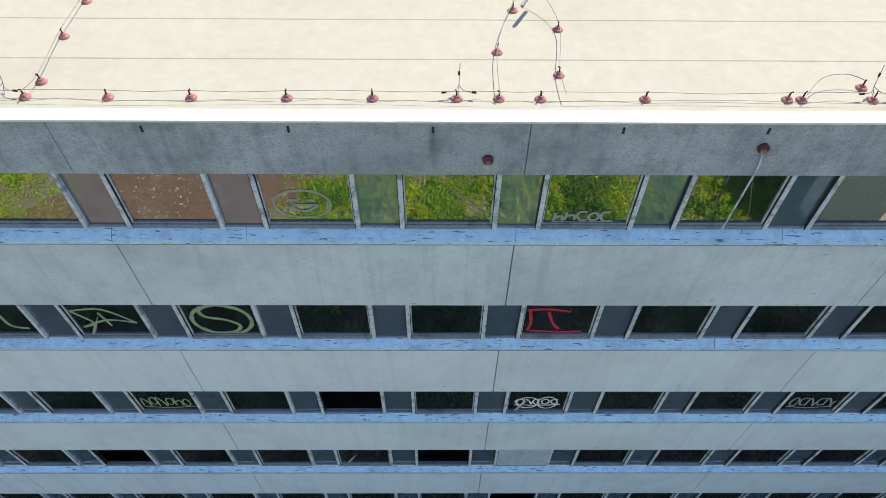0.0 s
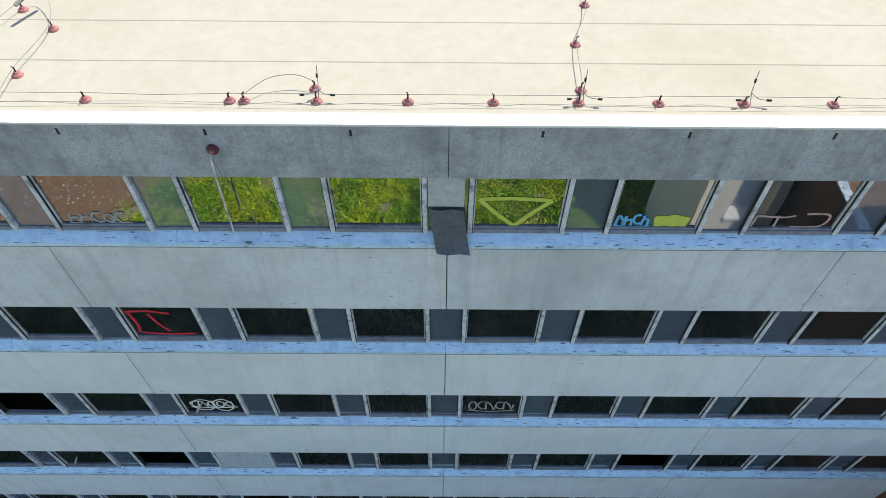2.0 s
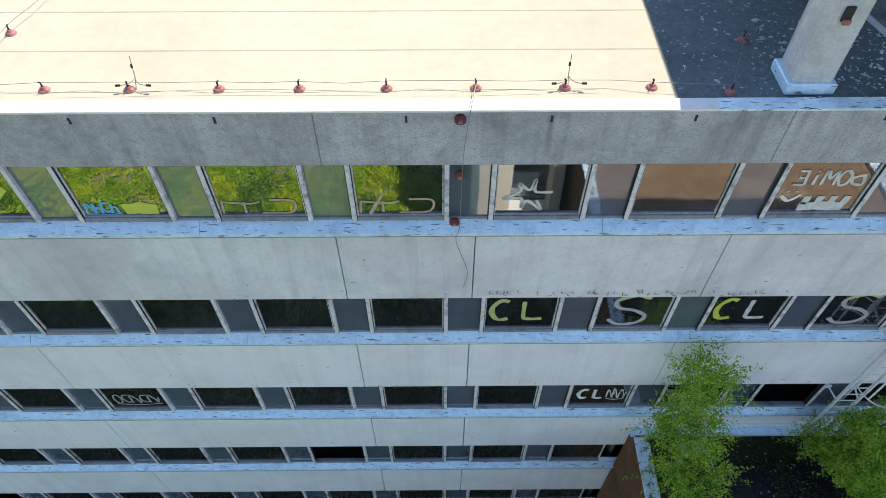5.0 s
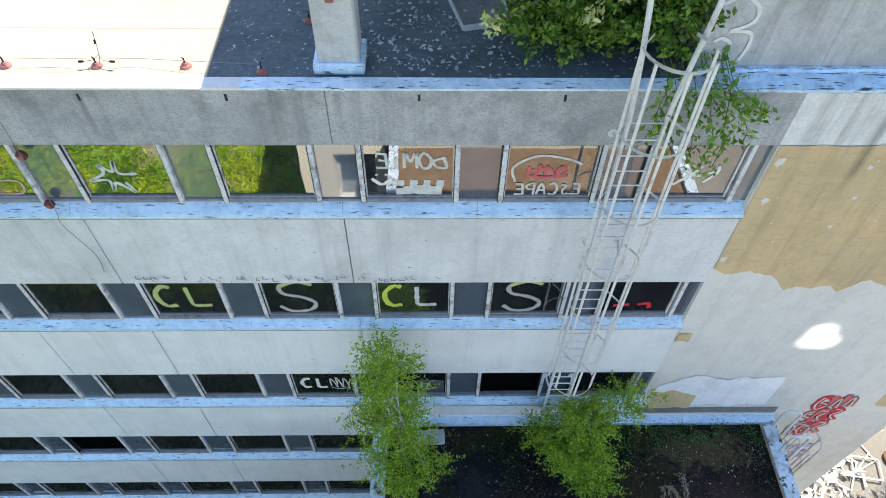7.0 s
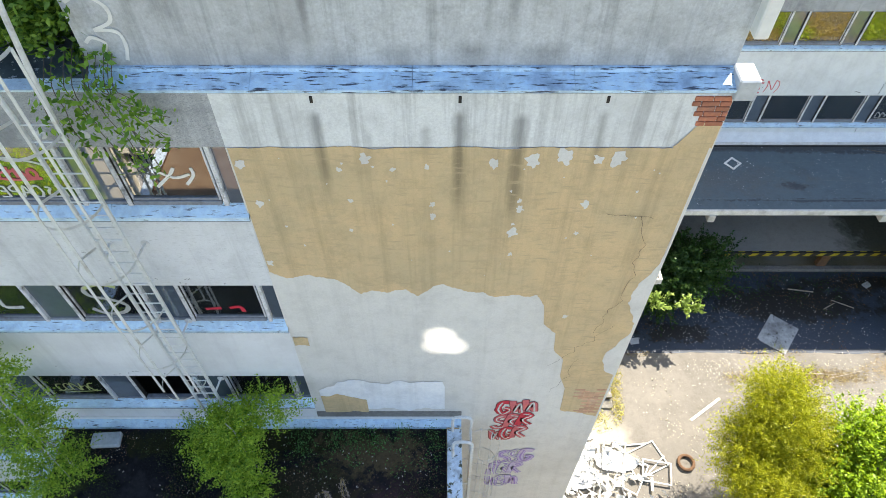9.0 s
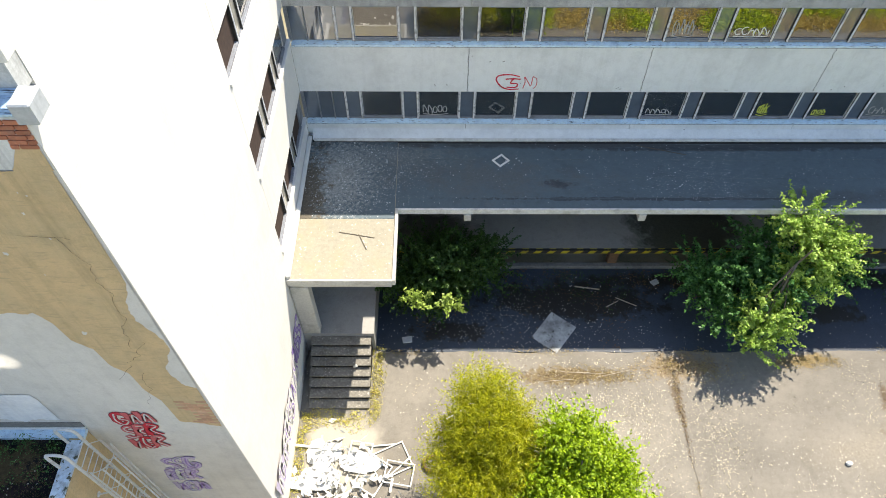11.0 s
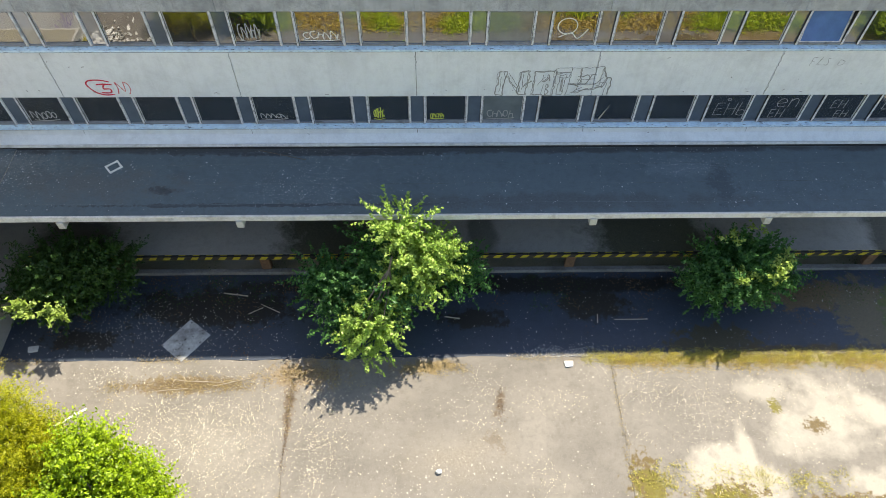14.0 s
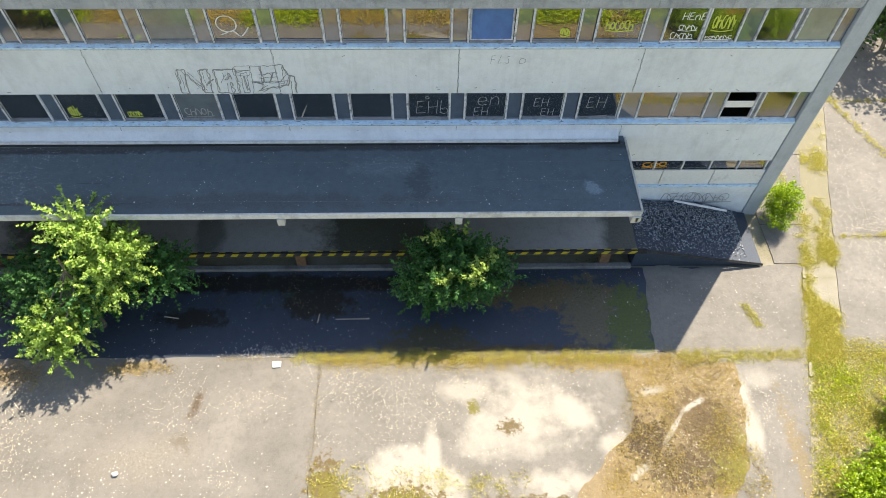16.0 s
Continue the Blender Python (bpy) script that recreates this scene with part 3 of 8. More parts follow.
CHALK = plain("thin_white_chalk", (0.42, 0.43, 0.43), 0.7, 0, 0.2)
VIOLET_PAINT = plain("pale_violet_spray_paint", (0.56, 0.50, 0.68), 0.6, 0, 0.2)
WHITE_HAZE = plain("thin_white_brush_paint", (0.66, 0.69, 0.67), 0.7, 0, 0.35)
WHITE_PAINT = plain("white_spray_paint", (0.78, 0.78, 0.74), 0.6, 0, 0.12)
LIME_PAINT = plain("yellow_green_spray_paint", (0.55, 0.62, 0.10), 0.6, 0, 0.15)
PALE_LIME = plain("thin_yellow_green_paint", (0.46, 0.52, 0.22), 0.6, 0, 0.2)
FADED_LIME = plain("faded_grey_green_paint", (0.36, 0.42, 0.22), 0.65, 0, 0.3)
RED_PAINT = plain("red_spray_paint", (0.60, 0.03, 0.06), 0.6, 0, 0.15)
PINK_PAINT = plain("pink_red_spray_paint", (0.62, 0.14, 0.16), 0.6, 0, 0.15)
DARK_RED = plain("dark_red_spray_paint", (0.22, 0.03, 0.05), 0.6, 0, 0.15)
ROSE_PAINT = plain("thin_pale_rose_paint", (0.50, 0.36, 0.31), 0.6, 0, 0.2)
PURPLE_PAINT = plain("purple_spray_paint", (0.34, 0.23, 0.58), 0.6, 0, 0.15)
DARK_PAINT = plain("black_spray_paint", (0.07, 0.07, 0.085), 0.6, 0, 0.15)
GREY_DARK_PAINT = plain("thin_dark_spray_paint", (0.25, 0.255, 0.265), 0.7, 0, 0.4)
GREY_PAINT = plain("faded_grey_spray_paint", (0.34, 0.34, 0.33), 0.7, 0, 0.15)
BLUE_PAINT = plain("light_blue_spray_paint", (0.15, 0.45, 0.75), 0.6, 0, 0.15)
TRIM = surface("chalky_white_edge", (0.74, 0.74, 0.71), (0.60, 0.60, 0.57), (0.36, 0.35, 0.32), 14, 1.6, 0.1, 0.9, 0, 0.3, (0.5, 0.75), grime=0.3)
# rust orange, darkened further for the deep shade beside the annex
RUST_WALL = surface("rust_orange_plaster", (0.23, 0.10, 0.04), (0.14, 0.065, 0.03), (0.055, 0.045, 0.03), 24, 0.8, 0.5, 0.95, 0, 0.5, (0.44, 0.68), speck=(0.06, 0.06, 0.05), speck_at=(0.56, 0.66), speck_scale=9, speck_stretch=0.4, grime=0.6)
CREAM_WALL = surface("cream_render", (0.93, 0.87, 0.72), (0.88, 0.81, 0.66), (0.76, 0.69, 0.55), 20, 0.5, 0.15, 0.93, 0, 0.2, (0.5, 0.85), grime=0.15)
OCHRE_PAINT = plain("orange_spray_paint", (0.60, 0.30, 0.04), 0.6, 0, 0.15)
PLASTIC = plain("pale_plastic_sheet", (0.66, 0.67, 0.66), 0.35, 0, 0.15)
DEAD_LEAF = surface("dead_brown_leaves", (0.21, 0.14, 0.085), (0.09, 0.06, 0.035), (0.05, 0.035, 0.025), 20, 3, 0, 0.95, 0, 0.1)
SPLINTER = foliage("slate_splinters", (0.07, 0.08, 0.09), (0.50, 0.53, 0.56), 0.0)
CREAM_CHIP = surface("cream_flakes", (0.70, 0.64, 0.48), (0.56, 0.50, 0.37), (0.42, 0.37, 0.28), 6, 2.0, 0, 0.9, 0, 0.1)
BOARD_OLD = surface("stained_pale_board", (0.50, 0.53, 0.55), (0.40, 0.43, 0.45), (0.20, 0.21, 0.21), 8, 1.6, 0, 0.6, 0, 0.1, (0.42, 0.66), speck=(0.06, 0.06, 0.055), speck_at=(0.60, 0.68), speck_scale=5, grime=0.4)
CARD = plain("grey_white_board", (0.50, 0.53, 0.55), 0.5, 0, 0.3)
TIMBER = surface("bleached_timber", (0.55, 0.50, 0.42), (0.38, 0.33, 0.27), (0.25, 0.21, 0.17), 12, 2, 0, 0.9, 0, 0.3)
BLUE_PANE = glass("blue_backed_glass", None, 0.02, 1.4, (0.10, 0.21, 0.50))
DUSTY = glass("dust_whitened_glass", None, 0.05, 1.5, (0.40, 0.385, 0.34))
MURKY = glass("dust_filmed_glass", None, 0.02, 1.8, (0.30, 0.33, 0.27))
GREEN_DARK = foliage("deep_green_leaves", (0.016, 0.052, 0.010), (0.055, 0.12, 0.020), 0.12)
# GREEN_SHADE holds shade in its leaf colour, GREEN_MID holds sunlight
GREEN_SHADE = foliage("shade_toned_green_leaves", (0.028, 0.10, 0.026), (0.11, 0.27, 0.065), 0.2)
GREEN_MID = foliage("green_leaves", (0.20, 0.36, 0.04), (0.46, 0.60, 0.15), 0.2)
GREEN_ROOF = foliage("mixed_shrub_leaves", (0.035, 0.10, 0.012), (0.20, 0.34, 0.04), 0.15)
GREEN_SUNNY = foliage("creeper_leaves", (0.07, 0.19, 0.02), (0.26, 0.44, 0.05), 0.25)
GREEN_SUNLIT = foliage("sunlit_cream_leaves", (0.50, 0.58, 0.16), (0.78, 0.78, 0.46), 0.2)
# paler green that carries sunlight on the shrub tips
GREEN_PALE = foliage("sunlit_toned_leaves", (0.22, 0.33, 0.045), (0.38, 0.50, 0.12), 0.2)
GREEN_LIGHT = foliage("fresh_green_leaves", (0.17, 0.29, 0.006), (0.35, 0.48, 0.014), 0.2)
GREEN_YELLOW = foliage("yellow_green_leaves", (0.23, 0.265, 0.004), (0.46, 0.46, 0.014), 0.2)
BIRCH_LEAF = foliage("birch_leaves", (0.09, 0.23, 0.012), (0.44, 0.60, 0.055), 0.3)
MEADOW = foliage("sunlit_scrub_leaves", (0.26, 0.40, 0.008), (0.60, 0.68, 0.03), 0.3)
SCRUB_GREEN = foliage("fresh_scrub_leaves", (0.12, 0.30, 0.010), (0.36, 0.55, 0.03), 0.3)
SCRUB_DEEP = foliage("deep_scrub_leaves", (0.04, 0.13, 0.008), (0.14, 0.30, 0.02), 0.25)
MOSS_LEAF = foliage("dark_moss", (0.010, 0.022, 0.006), (0.045, 0.070, 0.014), 0.1)
GRASS = foliage("dry_grass", (0.40, 0.40, 0.05), (0.72, 0.62, 0.18), 0.3)
STRAW_BRIGHT = foliage("golden_dry_grass", (0.42, 0.30, 0.05), (0.66, 0.52, 0.14), 0.25)
PALE_SEED = foliage("withered_seed_heads", (0.28, 0.22, 0.20), (0.46, 0.40, 0.36), 0.2)
STRAW = foliage("straw_weeds", (0.28, 0.21, 0.08), (0.46, 0.36, 0.15), 0.2)

# ---- building blocks ----
ORIGIN = {}


def thing(name, at, label, category, group="", kind=""):
    ob = new(name)
    ob.empty_display_size = 0.2
    ob.location = at
    ORIGIN[ob.name] = Vector(at)
    return tagged(ob, label, category, group, kind)


def part(name, bm, material, parent, label=""):
    me = bpy.data.meshes.new(name)
    o = ORIGIN[parent.name]
    bmesh.ops.translate(bm, verts=bm.verts, vec=-o)
    bm.to_mesh(me)
    bm.free()
    me.materials.append(material)
    ob = new(name, me)
    ob.parent = parent
    ORIGIN[ob.name] = o
    return tagged(ob, label)


def solid(name, bm, material, label="", category="", group="", kind="structure"):
    me = bpy.data.meshes.new(name)
    bm.to_mesh(me)
    bm.free()
    me.materials.append(material)
    ob = new(name, me)
    ORIGIN[ob.name] = Vector((0, 0, 0))
    return tagged(ob, label, category, group, kind)


def box(x0, x1, y0, y1, z0, z1, bm=None, round_by=0.0):
    own = bmesh.new()
    bmesh.ops.create_cube(own, size=1)
    bmesh.ops.scale(own, vec=(x1 - x0, y1 - y0, z1 - z0), verts=own.verts)
    bmesh.ops.translate(own, vec=((x0 + x1) / 2, (y0 + y1) / 2, (z0 + z1) / 2), verts=own.verts)
    if round_by:
        bmesh.ops.bevel(own, geom=own.edges[:], offset=round_by, segments=1, affect="EDGES")
    if bm is None:
        return own
    me = bpy.data.meshes.new("tmp")
    own.to_mesh(me)
    own.free()
    bm.from_mesh(me)
    bpy.data.meshes.remove(me)
    return bm


def prism(profile, x0, x1, bm=None):
    """A bar along x with the given (y, z) profile."""
    bm = bm or bmesh.new()
    a = [bm.verts.new((x0, y, z)) for y, z in profile]
    b = [bm.verts.new((x1, y, z)) for y, z in profile]
    k = len(profile)
    bm.faces.new(a)
    bm.faces.new(b[::-1])
    for i in range(k):
        bm.faces.new((a[i], b[i], b[(i + 1) % k], a[(i + 1) % k]))
    bmesh.ops.recalc_face_normals(bm, faces=bm.faces)
    return bm


def tube(points, radius, sides=6, bm=None, end=None):
    """A round bar through the points; `end`: radius at its far end."""
    bm = bm or bmesh.new()
    pts = [Vector(p) for p in points]
    rings = []
    for i, p in enumerate(pts):
        d = (pts[min(i + 1, len(pts) - 1)] - pts[max(i - 1, 0)]).normalized()
        u = d.orthogonal().normalized() if abs(d.z) > 0.95 else d.cross(Vector((0, 0, 1))).normalized()
        w = d.cross(u)
        r = radius if end is None else radius + (end - radius) * i / (len(pts) - 1)
        rings.append([bm.verts.new(p + r * (u * math.cos(a) + w * math.sin(a))) for a in (2 * math.pi * k / sides for k in range(sides))])
    for a, b in zip(rings, rings[1:]):
        for k in range(sides):
            bm.faces.new((a[k], a[(k + 1) % sides], b[(k + 1) % sides], b[k]))
    bm.faces.new(rings[0][::-1])
    bm.faces.new(rings[-1])
    return bm


def smooth_line(points, steps=6):
    pts = [Vector(p) for p in points]
    out = []
    for i in range(len(pts) - 1):
        p0, p1, p2, p3 = pts[max(i - 1, 0)], pts[i], pts[i + 1], pts[min(i + 2, len(pts) - 1)]
        for k in range(steps):
            t = k / steps
            out.append(0.5 * ((2 * p1) + (p2 - p0) * t + (2 * p0 - 5 * p1 + 4 * p2 - p3) * t * t + (3 * p1 - p0 - 3 * p2 + p3) * t ** 3))
    return out + [pts[-1]]


def strokes(lines, width, place, bm=None):
    """Brush strokes: smooth ribbons drawn in a flat (u, v) field, carried to the wall by place(u, v, lift)."""
    bm = bm or bmesh.new()
    for k, line in enumerate(lines):
        pts = smooth_line([(u, v, 0) for u, v in line], 5)
        left, right = [], []
        for i, p in enumerate(pts):
            d = (pts[min(i + 1, len(pts) - 1)] - pts[max(i - 1, 0)])
            d = d.normalized() if d.length else Vector((1, 0, 0))
            w = width * 0.5 * (0.85 + 0.3 * noise.noise(p * 9))
            left.append(bm.verts.new(place(p.x - d.y * w, p.y + d.x * w, 0.0006 * k)))
            right.append(bm.verts.new(place(p.x + d.y * w, p.y - d.x * w, 0.0006 * k)))
        for i in range(len(pts) - 1):
            bm.faces.new((left[i], right[i], right[i + 1], left[i + 1]))
    return bm


def scrawl(seed, width, height, marks):
    """An unreadable run of quick hand strokes in a field of the given size."""
    r = random.Random(seed)
    out, w = [], width / marks
    for k in range(marks):
        x = k * w
        lean = r.uniform(-0.1, 0.25) * w
        kind = r.randrange(4)
        h0, h1 = height * r.uniform(0.0, 0.2), height * r.uniform(0.75, 1.0)
        m = (h0 + h1) / 2
        if kind == 0:
            out.append([(x, h0), (x + lean, h1), (x + w * 0.6 + lean, m), (x + w * 0.9, h0), (x + w * 1.1, h1 * 0.7)])
        elif kind == 1:
            out.append([(x + w * 0.9, h1), (x + w * 0.3, h1 * 0.95), (x + w * 0.1, m), (x + w * 0.5, h0), (x + w, h0 + 0.1 * height)])
        elif kind == 2:
            out.append([(x + w * 0.1, h0), (x + w * 0.15 + lean, h1)])
            out.append([(x + w * 0.15, m), (x + w * 0.8, m + 0.1 * height), (x + w * 0.9, h0)])
        else:
            a = [2 * math.pi * i / 8 for i in range(9)]
            out.append([(x + w * (0.5 + 0.42 * math.cos(q)), m + 0.45 * (h1 - h0) * math.sin(q)) for q in a])
    out.append([(0, height * 0.02), (width * 0.5, -height * 0.08), (width * 1.05, height * 0.04)])
    return out


def blobby(cx, cy, rx, ry, seed, z, n=56, rough=0.28):
    """A flat patch with an uneven outline on a level surface."""
    bm = bmesh.new()
    ring = []
    for i in range(n):
        a = 2 * math.pi * i / n
        k = 1 + rough * noise.fractal(Vector((math.cos(a) * 1.7 + seed * 3.1, math.sin(a) * 1.7, seed)), 1.0, 2.0, 5) * 1.6
        ring.append(bm.verts.new((cx + rx * k * math.cos(a), cy + ry * k * math.sin(a), z)))
    c = bm.verts.new((cx, cy, z))
    for i in range(n):
        bm.faces.new((c, ring[i], ring[(i + 1) % n]))
    return bm


def leaf_mesh(name, centres, size, seed, flat=0.0, long=1.0, up=0.0):
    """Many small pointed leaves, one at each centre, turned at random; `up` lays them open to the sky."""
    rg = np.random.default_rng(seed)
    c = np.asarray(centres, dtype=float)
    n = len(c)
    a = rg.normal(size=(n, 3))
    a[:, 2] *= 1 - flat
    a /= np.linalg.norm(a, axis=1)[:, None] + 1e-9
    side = rg.normal(size=(n, 3))
    if up:
        nn = side * 0.7 + np.array([0.15, 0.1, 1.0]) * up
        side = np.cross(nn, a)
        b = side / (np.linalg.norm(side, axis=1)[:, None] + 1e-9)
        a = np.cross(b, nn)
        a /= np.linalg.norm(a, axis=1)[:, None] + 1e-9
    else:
        b = np.cross(a, side)
        b /= np.linalg.norm(b, axis=1)[:, None] + 1e-9
    s = size * rg.uniform(0.6, 1.3, n)[:, None]
    lift = np.cross(a, b) * s * 0.12
    v = np.stack([c - a * s * long, c + b * s * 0.5 + lift, c + a * s * long, c - b * s * 0.5 + lift], 1).reshape(-1, 3)
    me = bpy.data.meshes.new(name)
    me.vertices.add(4 * n)
    me.vertices.foreach_set("co", v.ravel())
    me.loops.add(4 * n)
    me.loops.foreach_set("vertex_index", np.arange(4 * n))
    me.polygons.add(n)
    me.polygons.foreach_set("loop_start", np.arange(0, 4 * n, 4))
    me.update(calc_edges=True)
    me.validate()
    return me


def leaf_part(name, centres, size, material, parent, seed, flat=0.0, long=1.0, label="", up=0.0):
    o = ORIGIN[parent.name]
    me = leaf_mesh(name, np.asarray(centres) - np.array(o), size, seed, flat, long, up)
    me.materials.append(material)
    ob = new(name, me)
    ob.parent = parent
    ORIGIN[ob.name] = o
    return tagged(ob, label)


def crown_points(lobes, clumps, per, spread, seed, shell=0.45):
    """Leaf centres along curved shoots that fan out from uneven lobes (x, y, z, rx, ry, rz)."""
    rg = np.random.default_rng(seed)
    vol = np.array([l[3] * l[4] * l[5] for l in lobes])
    pick = rg.choice(len(lobes), clumps, p=vol / vol.sum())
    out = []
    for k in pick:
        x, y, z, rx, ry, rz = lobes[k]
        d = rg.normal(size=3)
        d[2] += 0.25
        d /= np.linalg.norm(d)
        lump = 1 + 0.55 * noise.noise(Vector(d * 1.8 + np.array([x, y, seed * 0.7])))
        a, e = rg.uniform(0.15, 0.75), rg.uniform(0.75, 1.2)
        t = np.linspace(a, max(a + 0.25, e), per)[:, None] * lump
        side = rg.normal(size=3) * 0.35
        line = np.array([x, y, z]) + (d * t + side * (t - a) ** 2) * np.array([rx, ry, rz])
        out.append(line + rg.normal(scale=spread * 0.42, size=(per, 3)))
    return np.concatenate(out)


def shoot_points(lobes, shoots, per, reach, seed):
    """Leaf centres in pairs along straight young shoots that leave the lobes upward and outward and thin out to the tip."""
    rg = np.random.default_rng(seed)
    vol = np.array([l[3] * l[4] * l[5] for l in lobes])
    pick = rg.choice(len(lobes), shoots, p=vol / vol.sum())
    out = []
    for k in pick:
        x, y, z, rx, ry, rz = lobes[k]
        d = rg.normal(size=3)
        d /= np.linalg.norm(d)
        start = np.array([x, y, z]) + d * np.array([rx, ry, rz]) * rg.uniform(0.1, 0.82) ** 0.8
        way = d * np.array([1, 1, 0.6]) + np.array([0.0, -0.1, 0.55]) + rg.normal(size=3) * 0.25
        way /= np.linalg.norm(way)
        ln = reach * rg.uniform(0.5, 1.25)
        t = np.linspace(0, 1, per)[:, None]
        bend = rg.normal(size=3) * 0.12
        bend[2] -= 0.08
        out.append(start + way * t * ln + bend * t ** 2 * ln + rg.normal(size=(per, 3)) * (0.075 - 0.045 * t))
    return np.concatenate(out)


def tree(name, base, lobes, clumps, per, spread, leaf, material, bark, label, category, seed, girth=0.09, limbs=9, shell=0.45, reach=0.0, up=0.0, long=1.0):
    rg = random.Random(seed)
    t = thing(name, base, label, category)
    top = max(l[2] + 0.4 * l[5] for l in lobes)
    cx, cy = sum(l[0] for l in lobes) / len(lobes), sum(l[1] for l in lobes) / len(lobes)
    bx, by, bz = base
    stem = [Vector((bx + (cx - bx) * k / 6 + rg.uniform(-.07, .07), by + (cy - by) * k / 6 + rg.uniform(-.07, .07), bz - 0.05 + (top - bz) * k / 6)) for k in range(7)]
    trunk = part("trunk", tube(stem, girth, 7, None, girth * 0.25), bark, t)
    for i in range(limbs):
        l = lobes[i % len(lobes)]
        a = stem[1 + i % 5]
        d = Vector((rg.uniform(-1, 1), rg.uniform(-1, 1), rg.uniform(-0.2, 0.9))).normalized()
        e = Vector((l[0] + d.x * l[3] * 0.8, l[1] + d.y * l[4] * 0.8, l[2] + d.z * l[5] * 0.8))
        mid = (a + e) / 2 + Vector((rg.uniform(-.15, .15), rg.uniform(-.15, .15), 0.12))
        part("limb", tube(smooth_line([a, mid, e], 4), girth * 0.4, 5, None, girth * 0.1), bark, trunk)
    pts = shoot_points(lobes, clumps, per, reach, seed) if reach else crown_points(lobes, clumps, per, spread, seed, shell)
    leaf_part("crown", pts, leaf, material, t, seed + 7, 0.0, long, "", up)
    return t

# ---- plan of the place ----
YA, YB, XE = 6.655, 19.75, 35.92          # faces of the tall wing, the low wing, and the tall wing's sunny side
BAY, MOD = 6.3, 2.1
A0, A1 = -14.86, 29.20                    # windowed run of the tall wing
A_HEAD = [16.81, 13.50, 10.11, 6.82, 3.51]
A_GLASS = 1.24
ROOF_Z = 17.83
B_HEAD = [10.52, 7.02]
B1 = 80.1
CAN_Z = 4.85
DOCK_Z = 1.25

# ---- ground ----
bm = bmesh.new()
xs = [-1500, -600, -250, -120, -60] + list(range(-40, 121, 5)) + [150, 220, 400, 800, 1600]
ys = [-1500, -600, -250, -120, -60] + list(range(-40, 61, 5)) + [80, 120, 220, 500, 1500]
grid = [[bm.verts.new((x, y, -0.07 - (0.25 * abs(noise.noise(Vector((x * 0.05, y * 0.05, 0)))) if (x > 91 or x < -20 or y > 62 or y < -22) else 0))) for x in xs] for y in ys]
for j in range(len(ys) - 1):
    for i in range(len(xs) - 1):
        bm.faces.new((grid[j][i], grid[j][i + 1], grid[j + 1][i + 1], grid[j + 1][i]))
solid("ground", bm, GROUND, "rough weedy ground around the abandoned buildings", "ground")

# yard: large cast slabs with open, crumbling joints


def verge_x(y):
    """Edge of the paving against the slanting grass verge."""
    return 79.2 + (y - 7.4) * 0.29


def ragged_slab(corners, z0, z1, amp=0.07, step=0.3, gap=0.003):
    """A slab with crumbled edges: its outline follows the corners and wanders a little."""
    cx, cy = sum(c[0] for c in corners) / len(corners), sum(c[1] for c in corners) / len(corners)
    pts = []
    for (xa, ya), (xb, yb) in zip(corners, corners[1:] + corners[:1]):
        n = max(2, int(math.hypot(xb - xa, yb - ya) / step))
        for k in range(n):
            x, y = xa + (xb - xa) * k / n, ya + (yb - ya) * k / n
            w = noise.noise_vector(Vector((x * 0.7, y * 0.7, 3.0))) * amp + noise.noise_vector(Vector((x * 3.1, y * 3.1, 7.0))) * amp * 0.5
            g = gap * (1.3 + noise.noise(Vector((x * 2.3, y * 2.3, 1.0))))
            pts.append((x + w.x - g * (1 if x > cx else -1), y + w.y - g * (1 if y > cy else -1)))
    bm = bmesh.new()
    low = [bm.verts.new((x, y, z0)) for x, y in pts]
    top = [bm.verts.new((x, y, z1)) for x, y in pts]
    bm.faces.new(top)
    bm.faces.new(low[::-1])
    for k in range(len(pts)):
        q = (k + 1) % len(pts)
        bm.faces.new((low[k], low[q], top[q], top[k]))
    bmesh.ops.recalc_face_normals(bm, faces=bm.faces)
    bmesh.ops.triangulate(bm, faces=[f for f in bm.faces if len(f.verts) > 4])
    return bm


yard = thing("pavement", (58, 0, 0), "sun-bleached cracked asphalt yard in large slabs with weedy joints", "pavement", kind="structure")
# yard stops at the shadow edge, where the shade-coloured lane begins
YARD_Y = 12.88
for a, b in ((35.2, 49.85), (49.85, 61.95)):
    for c, d in ((-16.0, -2.0), (-2.0, YARD_Y)):
        part("slab", ragged_slab([(a, c), (b, c), (b, d), (a, d)], -0.16, 0.0), ASPHALT, yard)
for c, d in ((-16.0, -2.0), (-2.0, YARD_Y)):
    part("slab", ragged_slab([(61.95, c), (verge_x(c), c), (verge_x(d), d), (61.95, d)], -0.16, 0.0, 0.06), ASPHALT, yard)
part("slab", ragged_slab([(74.75, YARD_Y - 0.02), (verge_x(YARD_Y), YARD_Y - 0.04), (verge_x(16.88), 16.88), (75.1, 16.88)], -0.17, 0.004, 0.20, 0.16), ASPHALT, yard)
moss_bed = ragged_slab([(73.45, 12.45), (75.6, 12.42), (77.85, 12.40), (77.80, 11.0), (77.55, 9.6), (77.35, 8.5), (76.6, 7.5), (76.2, 6.2), (70.2, 6.2), (71.2, 7.6), (72.3, 8.8), (73.35, 9.8), (73.55, 11.0)], -0.02, 0.009, 0.22, 0.14)
part("moss_bed", moss_bed, MOSS_BED, yard, "brown mossy ground where the slab has broken up")
solid("road", ragged_slab([(38.4, YARD_Y), (80.4, YARD_Y), (81.6, 16.86), (38.4, 16.86)], -0.17, -0.004, 0.05, 0.5), LANE, "damp asphalt lane along the loading dock, shade put into its dark colour", "road")
